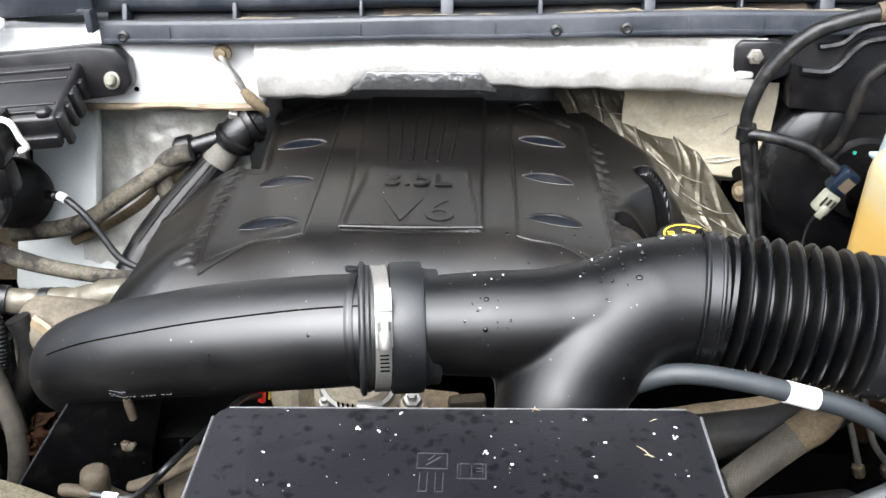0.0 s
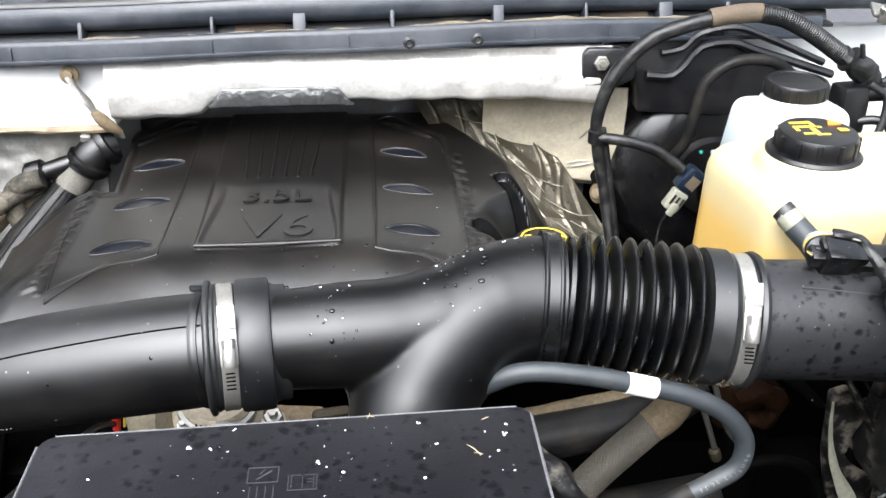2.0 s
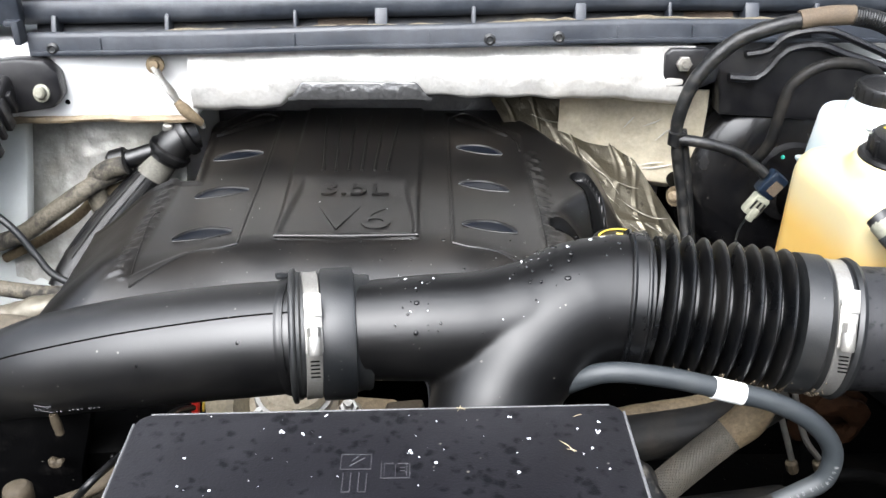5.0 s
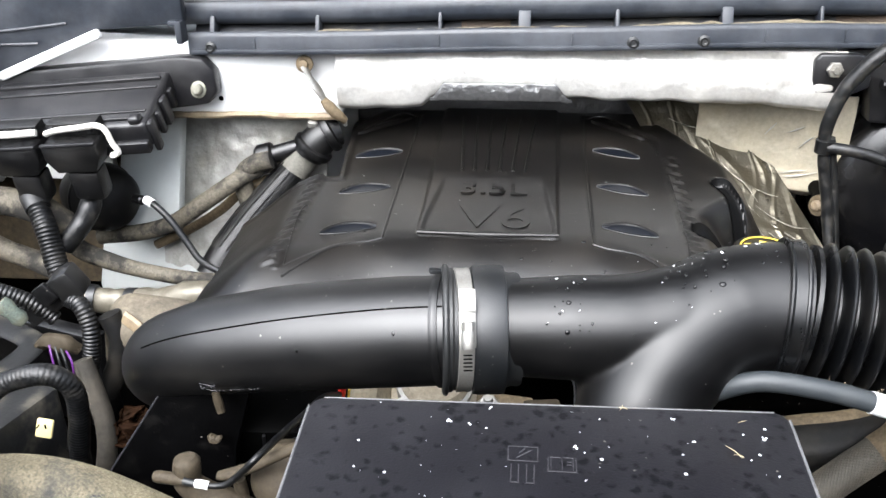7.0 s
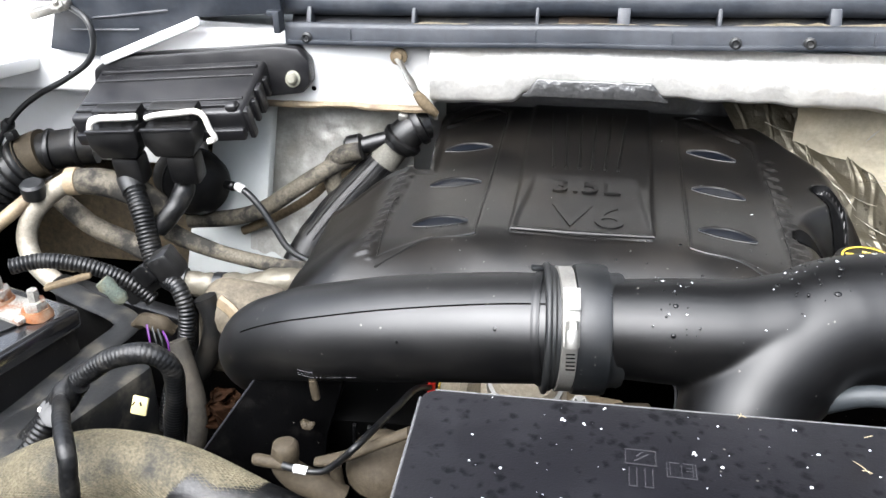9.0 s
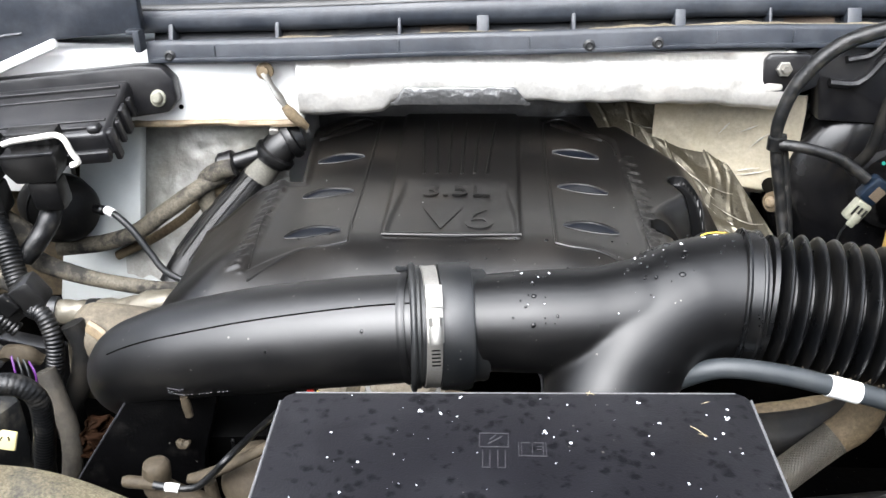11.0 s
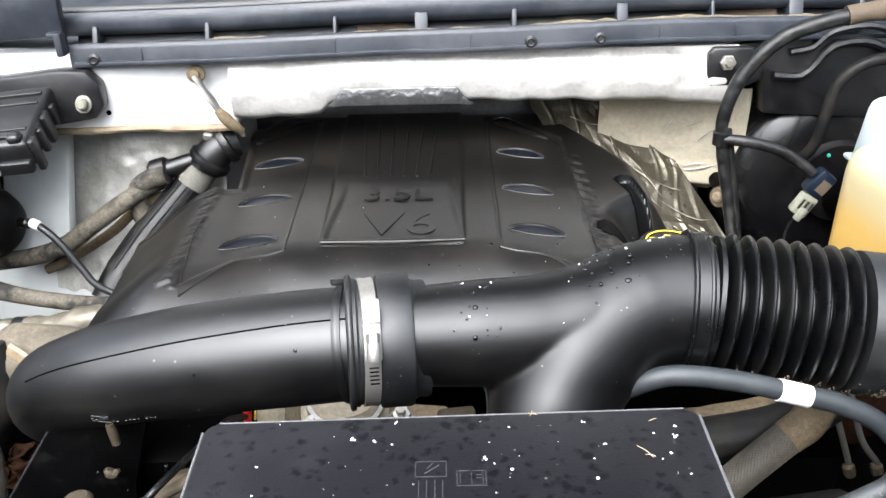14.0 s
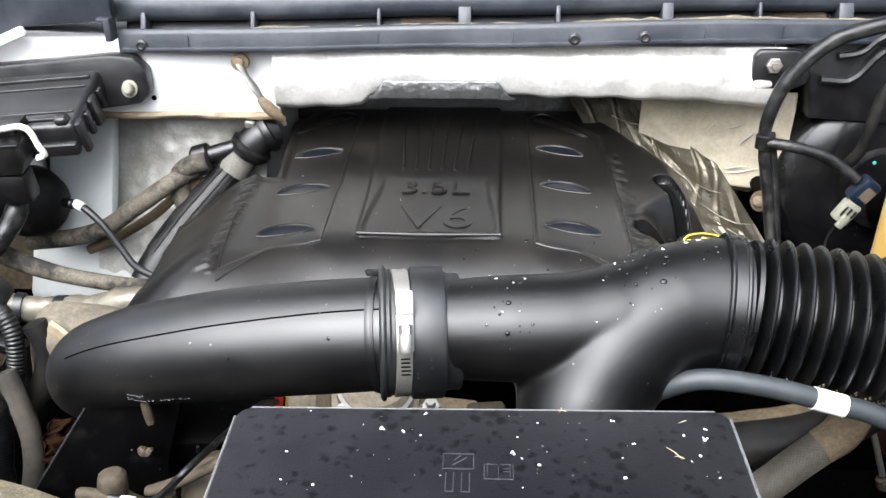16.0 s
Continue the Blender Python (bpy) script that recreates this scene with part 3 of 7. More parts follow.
# silt gathered behind the front strip, thick in places
rnd = random.Random(21)
for x0, x1, h in ((-0.245, -0.175, 0.0022), (-0.13, -0.06, 0.0010), (-0.055, 0.055, 0.0012), (0.10, 0.20, 0.0026), (0.195, 0.33, 0.0030), (0.325, 0.455, 0.0026)):
    pts = []
    for i in range(9):
        x = x0 + (x1 - x0) * i / 8
        pts.append((x, cowl_y(x) + 0.0045 + rnd.uniform(0, 0.0015), cowl_z(x) + 0.0145 + rnd.uniform(-0.0008, 0.0008)))
    part("silt_line", sweep(pts, [0.0004] + [h * rnd.uniform(0.6, 1.1) for _ in range(7)] + [0.0004], 7, 0.006, wob=0.0012), cowl_dirt, cowl, "tan silt along the strip")
for x, w in ((-0.372, 0.006), (-0.245, 0.005), (-0.105, 0.004), (-0.012, 0.014), (0.088, 0.005), (0.205, 0.012), (0.305, 0.004), (0.40, 0.016), (0.478, 0.006)):
    part("fin", rbox((w, 0.030, 0.030), (x, cowl_y(x) + 0.020, cowl_z(x) + 0.012), (-22, 0, 0), 0.0015), cowl_grey, cowl)
for x, w in ((-0.055, 0.055), (0.345, 0.075)):
    part("slot", rbox((w, 0.004, 0.010), (x, cowl_y(x) + 0.026, cowl_z(x) + 0.0135), (-32, 0, 0), 0.001), mat("rusty slot", (0.035, 0.022, 0.012), 0.8, var=0.5, scale=60, bump=0.3), cowl, "brown rust-stained slot")
for x in (-0.372, 0.105, 0.18):
    part("push_pin", lathe([(0, 0), (0.0065, 0), (0.0065, 0.003), (0.004, 0.005), (0.0025, 0.0035), (0, 0.0035)], (x, cowl_y(x) - 0.0045, cowl_z(x) - 0.001), (0, -1, 0.1), 14), rubber, cowl)
for x in (-0.318, -0.105, 0.04, 0.245, 0.33, 0.47):
    part("face_step", rbox((0.002, 0.003, 0.019), (x, cowl_y(x) - 0.0045, cowl_z(x) + 0.000), (-6, 0, 0), 0.0005), cowl_grey, cowl)
part("left_wing", slab([(-0.705, 1.298), (-0.632, 1.290), (-0.506, 1.342), (-0.40, 1.350), (-0.40, 1.40), (-0.67, 1.40)], 0, 0.015, Matrix.Translation((0, 1.0, 0)) @ Matrix.Rotation(math.pi / 2, 4, "X"), 0.003), cowl_grey, cowl)
for x0, z0, x1, z1 in ((-0.64, 1.338, -0.54, 1.350), (-0.67, 1.323, -0.58, 1.326)):
    part("wing_ridge", sweep([(x0, 0.985, z0), ((x0 + x1) / 2, 0.984, (z0 + z1) / 2), (x1, 0.985, z1)], 0.0018, 6, 0.02), cowl_grey, cowl)
part("end_tab", rbox((0.008, 0.02, 0.026), (-0.404, 0.985, 1.342), bevel=0.002), cowl_grey, cowl)
part("end_tab", rbox((0.014, 0.012, 0.006), (-0.409, 0.982, 1.352), bevel=0.002), cowl_grey, cowl)

# foil on the beam
def band(x, z):
    lo = 1.249 + 0.005 * smooth01(x, -0.20, -0.135) + 0.013 * smooth01(x, -0.132, -0.112) - 0.003 * smooth01(x, 0.04, 0.15) - 0.006 * smooth01(x, 0.20, 0.32) + 0.0012 * math.sin(55 * x) + 0.0008 * math.sin(131 * x)
    f = (z - 1.246) / 0.078
    zz = lo + (1.326 - lo) * f
    bulge = -0.006 * math.sin(math.pi * min(1, f * 1.2)) + 0.012 * (1 - smooth01(f, 0, 0.10))
    return x, 0.984 + bulge, zz


foil = thing("heat_shield_foil", (0.05, 0.985, 1.246), "crumpled bright aluminium heat-shield foil wrapped on the beam", "heat shield")
part("foil_sheet", sheet(-0.226, 0.335, 1.246, 1.324, band, 170, 26, 0.0013, 28), foil_bright, foil, angle=80)


def flap(x, z):
    e = smooth01(x, -0.117, -0.100) * (1 - smooth01(x, 0.022, 0.042))
    f = (z - 1.258) / 0.020
    return x, 0.9745 - 0.002 * e * math.sin(f * math.pi) + 0.006 * (f < 0.06), 1.2675 + f * 0.021 * (0.15 + 0.85 * e)


part("folded_flap", sheet(-0.118, 0.043, 1.258, 1.278, flap, 110, 16, 0.0009, 90, 0.002), foil_grey, foil, "dull folded flap", 80)

left_foil = sheet(-0.49, -0.27, 0.98, 1.225, lambda x, z: (x + 0.012, 1.055 - 0.30 * (1.225 - z), z + 0.006), 60, 60, 0.004, 22)
solo("foil_mat", left_foil, foil_dirty, "dusty crumpled foil mat on the white firewall", "heat shield", angle=80)


def crease(x, z, k):
    """Sharp folds that run down to the right."""
    n = noise.noise(Vector(((x + 0.62 * z) * 15, (z - 0.62 * x) * 4, k)))
    return max(0, 1 - abs(n) * 11)


def rmat(x, z):
    """Falls from under the beam to the right-hand side of the cover; x and z run from 0 to 1."""
    a, b = Vector((0.110, 1.085, 1.245)), Vector((0.245, 1.080, 1.238))
    c, d = Vector((0.222, 0.925, 1.080)), Vector((0.362, 0.955, 1.075))
    f = 1 - z
    q = a.lerp(b, x).lerp(c.lerp(d, x), f)
    q.y += 0.030 * math.sin(math.pi * f) * (0.4 + 0.6 * x)
    k = Vector((q.x, q.z, 0)) * 22
    kx, kz = q.x + 0.012 * noise.noise(k), q.z + 0.012 * noise.noise(k + Vector((5, 3, 0)))
    q.y -= 0.0032 * crease(kx, kz, 2) * (0.4 + f) + 0.0030 * crease(kz * 1.4, kx, 5) * smooth01(f, 0.3, 0.9) + 0.0022 * crease(kx * 2.1, kz * 1.2, 8)
    return q


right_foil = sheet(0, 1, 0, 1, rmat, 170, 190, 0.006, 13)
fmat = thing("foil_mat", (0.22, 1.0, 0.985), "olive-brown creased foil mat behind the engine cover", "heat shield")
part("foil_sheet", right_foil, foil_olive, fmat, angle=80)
# lighter foil strips along the creases, painting the glints they catch
fold_foil = foil_mat("bright glint fold", (0.42, 0.40, 0.34), (0.22, 0.20, 0.15), 0.5, 0.35, 0.6, 0.4)
for line in ([(0.30, 0.86), (0.40, 0.82), (0.52, 0.80), (0.60, 0.74)], [(0.40, 0.70), (0.46, 0.60), (0.50, 0.50), (0.52, 0.40), (0.60, 0.28)], [(0.52, 0.62), (0.58, 0.52), (0.64, 0.46), (0.66, 0.36)], [(0.46, 0.42), (0.50, 0.30), (0.54, 0.18)], [(0.62, 0.34), (0.72, 0.27), (0.84, 0.22), (0.96, 0.21)], [(0.66, 0.24), (0.76, 0.18), (0.86, 0.13), (0.94, 0.10)], [(0.70, 0.44), (0.78, 0.40), (0.86, 0.38)], [(0.60, 0.20), (0.70, 0.12), (0.78, 0.06)]):
    q = [rmat(x, z) + Vector((0, -0.0035, 0.001)) for x, z in line]
    part("fold", sweep(q, [0.0002] + [0.0010] * (len(q) - 2) + [0.0002], 6, 0.003, flat=0.5, wob=0.0012), fold_foil, fmat, "bright fold line, glint painted in")
box_foil = sheet(0.20, 0.372, 1.128, 1.262, lambda x, z: (x, 1.060 - 0.030 * smooth01(x, 0.26, 0.36) + 0.02 * smooth01(z, 1.142, 1.128) - 0.0012 * crease(x, z, 9), z), 90, 60, 0.002, 20)
ffoil = thing("firewall_foil", (0.29, 1.06, 1.128), "pale tan foil panel on the firewall", "heat shield")
part("foil_sheet", box_foil, foil_tan, ffoil, angle=80)
# bright strips again paint the glints on this panel's creases
for q in ([(0.3030, 1.0445, 1.1560), (0.3220, 1.0365, 1.1610), (0.3450, 1.0285, 1.1700)], [(0.3160, 1.0385, 1.1950), (0.3250, 1.0345, 1.2060), (0.3340, 1.0315, 1.2150)], [(0.2800, 1.0535, 1.2070), (0.2860, 1.0515, 1.2160), (0.2910, 1.0495, 1.2230)], [(0.3020, 1.0455, 1.2120), (0.3130, 1.0405, 1.2180), (0.3210, 1.0365, 1.2240)], [(0.3000, 1.0455, 1.1600), (0.3160, 1.0385, 1.1660), (0.3300, 1.0325, 1.1700)]):
    part("fold", sweep(q, [0.0003] + [0.0016] * (len(q) - 2) + [0.0003], 6, 0.004, flat=0.6), foil_bright, ffoil, "bright fold line, glint painted in")

# foil facing is added here to brighten the reflection in the cover's rear
solo("firewall_pad", rbox((0.40, 0.016, 0.12), (-0.03, 1.115, 1.185), bevel=0.004), foil_grey, "pad behind the engine cover, foil facing added as a reflector", "insulation")

# ---- engine cover ----
UX = -0.04


def cover_z(x, y):
    u, v = x - UX, y
    au = abs(u)
    z = 1.2015 + 0.006 * smooth01(v, 0.75, 1.05) + 0.006 * smooth01(v, 0.90, 1.10)
    hw = (0.232 if u > 0 else 0.205) - 0.055 * smooth01(v, 0.98, 1.14)
    front = min(1, max(0, (0.775 - 0.04 * smooth01(au, 0.09, 0.19) - v) / 0.165)) ** 1.9
    if u > 0:
        hw += 0.044 * smooth01(v, 0.82, 0.89) - 0.026 * smooth01(v, 0.94, 1.02)
        d = au - hw
        side = smooth01(d, -0.030, 0.058)
        z -= 0.110 * side
    else:
        hw += 0.036 * (1 - smooth01(v, 0.60, 0.78))
        d = au - hw
        side = smooth01(d, -0.015, 0.095)
        z -= 0.060 * side
        # the left flank ends in a ridge that runs back towards the firewall
        out = max(-0.320 - 0.06 * (v - 0.80) - x, min(-0.124 * (x + 0.33) + 0.992 * (v - 0.885), -(x + 0.216 + 0.07 * (v - 0.932))))
        z -= 0.13 * smooth01(out, -0.003, 0.022)
        z += 0.0035 * (1 - smooth01(abs(out + 0.005), 0.0015, 0.006)) * smooth01(v, 0.86, 0.91)
    z -= 0.130 * front * (1 - 0.3 * side)
    z -= 0.05 * smooth01(v, 1.10, 1.17)
    # centre plate: a raised tray with a straight front lip
    inp = (1 - smooth01(au, 0.066 + 0.004 * smooth01(v, 0.8, 1.1), 0.0695 + 0.004 * smooth01(v, 0.8, 1.1))) * smooth01(v, 0.763, 0.766)
    z += 0.0035 * inp
    half = 0.064 - 0.010 * smooth01(v, 0.77, 0.895)
    low = (1 - smooth01(au, half - 0.0015, half + 0.0015)) * smooth01(v, 0.768, 0.773) * (1 - smooth01(v, 0.850, 0.905))
    z -= 0.0032 * low
    # side panels with three open scallops and a closed one behind
    pin, pout = 0.100, 0.184
    front_line = 0.757 - 0.35 * max(0, au - 0.10) - 0.55 * max(0, au - 0.145)
    rear_line = 1.088 - 0.35 * max(0, au - 0.115) - 0.9 * max(0, au - 0.135)
    inside = smooth01(au, pin, pin + 0.003) * (1 - smooth01(au, pout, pout + 0.005)) * smooth01(v, front_line - 0.004, front_line + 0.002)
    inside *= 1 - smooth01(v, rear_line - 0.002, rear_line + 0.004)
    z -= 0.0024 * inside
    # embossed ticks along the outer flanks
    if 0.188 < au < 0.203 and 0.70 < v < 0.97:
        k = (v * 46 + au * 18) % 1.0
        z += 0.0016 if k < 0.72 and abs(au - 0.1955 + 0.010 * (k - 0.36)) < 0.0050 and not (0.25 < k < 0.42 and au > 0.196) else 0
    # two moulded pockets in the right-hand flank
    for ax, ay, bx, by, r in POCKETS:
        z -= 0.010 * (1 - smooth01(pocket_far(x, y, ax, ay, bx, by, r), 0.72, 1.0))
    return z


POCKETS = ((0.2030, 0.904, 0.2225, 0.846, 0.0115), (0.172, 0.793, 0.198, 0.797, 0.0170))


def pocket_far(x, y, ax, ay, bx, by, r):
    """Distance from a pocket's spine in units of its half width."""
    dx, dy = bx - ax, by - ay
    f = min(1, max(0, ((x - ax) * dx + (y - ay) * dy) / (dx * dx + dy * dy)))
    return math.hypot(x - ax - f * dx, y - ay - f * dy) / r


def cover_mesh():
    x0, x1, y0, y1, s = UX - 0.335, UX + 0.330, 0.668, 1.165, 0.0022
    nx, ny = int((x1 - x0) / s), int((y1 - y0) / s)
    xs = np.linspace(x0, x1, nx + 1)
    ys = np.linspace(y0, y1, ny + 1)
    verts = [(x, y, cover_z(x, y)) for x in xs for y in ys]
    k = ny + 1
    faces = [(i * k + j, (i + 1) * k + j, (i + 1) * k + j + 1, i * k + j + 1) for i in range(nx) for j in range(ny)
             if xs[i] < 0.165 + 0.5 * max(0, ys[j] - 0.66) + (9 if ys[j] > 0.825 else 0)]
    rim = [i * k for i in range(nx + 1)] + [nx * k + j for j in range(1, ny + 1)] + [i * k + ny for i in range(nx - 1, -1, -1)] + [j for j in range(ny - 1, 0, -1)]
    base = len(verts)
    verts += [(verts[i][0], verts[i][1], verts[i][2] - 0.03) for i in rim]
    for a in range(len(rim)):
        b = (a + 1) % len(rim)
        if min(verts[rim[a]][0], verts[rim[b]][0]) > 0.15 and verts[rim[a]][1] < 0.83:
            continue
        faces.append((rim[a], base + a, base + b, rim[b]))
    me = bpy.data.meshes.new("cover_shell")
    me.from_pydata([(x, y - 0.88, z - 1.05) for x, y, z in verts], [], faces)
    me.polygons.foreach_set("use_smooth", [True] * len(me.polygons))
    me.materials.append(cover_black)
    return me


cover = thing("engine_cover", (0, 0.88, 1.05), "black moulded plastic engine cover with scalloped vents, dusty", "engine cover")
shell = new("cover_shell", cover_mesh())
shell.parent = cover


def boxed_letters(text, x0, x1, y0, y1, z, depth):
    """Raised letters stretched to fill a rectangle."""
    b = letters(text, 0.05, Matrix.Identity(4), depth)
    xs, ys = [v.co.x for v in b.verts], [v.co.y for v in b.verts]
    for v in b.verts:
        v.co = Vector((x0 + (x1 - x0) * (v.co.x - min(xs)) / (max(xs) - min(xs)), y0 + (y1 - y0) * (v.co.y - min(ys)) / (max(ys) - min(ys)), z + v.co.z))
    return b


part("lettering", boxed_letters("3.5L", -0.073, -0.003, 0.857, 0.886, cover_z(-0.04, 0.872) + 0.0004, 0.0009), cover_black, cover, "raised lettering 3.5L")
part("lettering", boxed_letters("V6", -0.0715, 0.0005, 0.781, 0.830, cover_z(-0.04, 0.81) + 0.0003, 0.0007), cover_black, cover, "raised lettering V6")


def on_cover(pts, dz=0.0004):
    return [(x, y, cover_z(x, y) + dz) for x, y in pts]


for i in range(6):
    x = -0.076 + 0.014 * i
    part("rib", sweep(on_cover([(x + (x + 0.041) * f, y) for f, y in ((0, 0.912), (0.02, 0.93), (0.08, 0.96), (0.22, 1.03), (0.3, 1.07))]), [0.0019, 0.0017, 0.0014, 0.0012, 0.0006], 6, 0.01), cover_black, cover)
part("front_lip", sweep([(-0.1075, 0.7640, 1.2046), (-0.04, 0.7625, 1.2048), (0.028, 0.7650, 1.2046)], 0.0013, 6, 0.01), cover_black, cover, "worn shiny lip")
for s in (-1, 1):
    part("edge_bead", sweep(on_cover([(UX + s * u, v) for u, v in ((0.1005, 0.758), (0.101, 0.80), (0.1015, 0.85), (0.1015, 0.92), (0.102, 1.0), (0.1045, 1.07), (0.109, 1.084), (0.121, 1.089), (0.134, 1.084), (0.149, 1.064), (0.167, 1.035), (0.182, 1.003), (0.184, 0.976))]), 0.0011, 6, 0.006), cover_black, cover)
    part("front_bead", sweep(on_cover([(UX + s * u, v) for u, v in ((0.1005, 0.757), (0.115, 0.752), (0.129, 0.746), (0.146, 0.734), (0.163, 0.714), (0.183, 0.691))]), 0.0012, 6, 0.006), cover_black, cover)
    part("side_bead", sweep(on_cover([(UX + s * u, v) for u, v in ((0.183, 0.691), (0.187, 0.74), (0.189, 0.82), (0.189, 0.92))]), 0.0007, 6, 0.008), cover_black, cover)
# floors of the cover's hollows, coloured darker to hold the shade inside them
pocket_black = mat("shade-dark pocket plastic", (0.0016, 0.0016, 0.0017), 0.55, var=0.2, bump=0.1, spec=0.12)
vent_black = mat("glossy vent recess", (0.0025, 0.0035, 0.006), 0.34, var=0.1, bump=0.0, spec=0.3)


def arc(a, b, bulge, n=14):
    """Points of a shallow arc from a to b in the cover's plane."""
    a, b = Vector(a), Vector(b)
    d = b - a
    nrm = Vector((-d.y, d.x)).normalized()
    return [a + d * (i / n) + nrm * bulge * 4 * (i / n) * (1 - i / n) for i in range(n + 1)]


def vent(s, vc, depth=1.0):
    """A lens-shaped vent: a glossy floor dark with painted recess shade and a raised upper lip."""
    a, b = (UX + s * 0.1105, vc), (UX + s * 0.163, vc - 0.019)
    up = arc(a, b, s * 0.0115)
    lo = arc(a, b, -s * 0.0045)
    zz = lambda q, dz: (q.x, q.y, cover_z(q.x, q.y) + dz)
    bm = bmesh.new()
    rows = []
    for u, l in zip(up, lo):
        rows.append([bm.verts.new(zz(l.lerp(u, k / 6), 0.0007 + 0.0022 * (k / 6) ** 2)) for k in range(7)])
    for r, q in zip(rows, rows[1:]):
        for k in range(6):
            bm.faces.new((r[k], q[k], q[k + 1], r[k + 1]))
    bmesh.ops.remove_doubles(bm, verts=bm.verts[:], dist=1e-5)
    bmesh.ops.recalc_face_normals(bm, faces=bm.faces[:])
    floor = part("vent", bm, vent_black, cover, "glossy vent floor, recess shade in its colour")
    part("upper_lip", sweep([zz(q, 0.0024) for q in up], [0.0004] + [0.0019] * 13 + [0.0004], 8, 0.003), cover_black, floor)
    part("lower_lip", sweep([zz(q, 0.0002) for q in lo], 0.0006, 6, 0.003), cover_black, floor)


for s in (-1, 1):
    for vc in (0.796, 0.890, 0.985):
        vent(s, vc if s > 0 else vc - 0.014)
for s in (-1, 1):
    up = arc((UX + s * 0.113, 1.074), (UX + s * 0.172, 1.018), s * 0.012)
    lo = arc((UX + s * 0.113, 1.070), (UX + s * 0.172, 1.016), -s * 0.002)
    bm = bmesh.new()
    rows = [[bm.verts.new((q.x, q.y, cover_z(q.x, q.y) + 0.0006 + 0.0032 * math.sin(math.pi * k / 6) ** 0.7)) for k in range(7) for q in (l.lerp(u, k / 6),)] for u, l in zip(up, lo)]
    for r, q in zip(rows, rows[1:]):
        for k in range(6):
            bm.faces.new((r[k], q[k], q[k + 1], r[k + 1]))
    bmesh.ops.remove_doubles(bm, verts=bm.verts[:], dist=1e-5)
    bmesh.ops.recalc_face_normals(bm, faces=bm.faces[:])
    part("closed_scallop", bm, cover_black, cover)
part("rear_tab", rbox((0.09, 0.02, 0.012), (-0.04, 1.115, 1.208), (10, 0, 0), 0.004), cover_black, cover)
for ax, ay, bx, by, r in POCKETS:
    bm = bmesh.new()
    n = math.hypot(bx - ax, by - ay)
    dx, dy = (bx - ax) / n, (by - ay) / n
    rows = []
    for i in range(31):
        s = -r * 0.97 + (n + 1.94 * r) * i / 30
        w = 0.97 * r * math.sqrt(max(0.0, 1 - (max(0, -s, s - n) / (0.97 * r)) ** 2))
        rows.append([bm.verts.new((lambda x, y: (x, y, cover_z(x, y) + 0.0007))(ax + dx * s - dy * w * k, ay + dy * s + dx * w * k)) for k in (-1, -0.85, -0.6, -0.3, 0, 0.3, 0.6, 0.85, 1)])
    for p0, p1 in zip(rows, rows[1:]):
        for k in range(8):
            bm.faces.new((p0[k], p1[k], p1[k + 1], p0[k + 1]))
    bmesh.ops.remove_doubles(bm, verts=bm.verts[:], dist=1e-5)
    bmesh.ops.recalc_face_normals(bm, faces=bm.faces[:])
    part("flank_pocket", bm, pocket_black, cover, "flank pocket floor, shade in its colour")
oil = thing("oil_filler_cap", (0.232, 0.809, 1.149), "black oil filler cap with a yellow printed ring", "cap")
part("cap", lathe([(0, 0), (0.030, 0), (0.031, 0.02), (0.029, 0.026), (0, 0.027)], (0.232, 0.809, 1.149), (0, 0, 1), 32), box_black, oil)
part("printed_ring", lathe([(0.0220, 0.0272), (0.0238, 0.0272), (0.0238, 0.0279), (0.0220, 0.0279)], (0.232, 0.809, 1.149), (0, 0, 1), 40, True), yellow_ink, oil)
bm = slab([(0.236, 0.813), (0.241, 0.818), (0.247, 0.819), (0.251, 0.815), (0.254, 0.809), (0.249, 0.811), (0.246, 0.806), (0.238, 0.806)], 1.1762, 1.1768, None, 0)
merge(bm, sweep([(0.229, 0.821, 1.1766), (0.235, 0.819, 1.1766), (0.240, 0.816, 1.1766)], 0.0012, 6, 0.004))
for y in (0.811, 0.816):
    merge(bm, rbox((0.007, 0.002, 0.0006), (0.2165, y, 1.1766), bevel=0))
part("printed_symbol", bm, yellow_ink, oil, "yellow oil-can symbol")

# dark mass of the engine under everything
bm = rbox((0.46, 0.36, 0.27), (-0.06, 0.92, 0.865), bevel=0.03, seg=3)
solo("engine_block", bm, deep_black, "grimy engine block below the cover, blackened for deep shade", "engine")

# ---- intake pipes ----
AXL = [(-0.016, 0.561, 1.2270), (-0.04, 0.561, 1.2252), (-0.10, 0.563, 1.219), (-0.17, 0.566, 1.209), (-0.235, 0.572, 1.195), (-0.280, 0.584, 1.177), (-0.304, 0.600, 1.155), (-0.311, 0.625, 1.126), (-0.305, 0.664, 1.090)]
RAL = [0.0385, 0.0405, 0.0415, 0.0410, 0.0388, 0.0355, 0.0335, 0.033, 0.033]
pipe_l = thing("charge_pipe", (-0.2, 0.57, 1.02), "satin black moulded plastic charge pipe with a mould seam", "pipe")
part("pipe_body", sweep(AXL, RAL, 48, 0.005), tube_satin, pipe_l, angle=60)
seam = []
cs, ks = spline(AXL, 0.012)
for q, i, (tang, _, _) in zip(cs, ks, frames_along(cs)):
    if 0.9 < i < 5.2:
        a = int(i)
        r = RAL[a] + (RAL[a + 1] - RAL[a]) * smooth01(i - a, 0, 1)
        e = radians(57 - 13 * smooth01(i, 1, 5.5))
        out = Vector((0, -math.cos(e), math.sin(e)))
        seam.append(q + (out - tang * out.dot(tang)).normalized() * (r + 0.0001))
part("mould_seam", sweep(seam, 0.0006, 6, 0.006), deep_black, pipe_l, "thin mould seam")
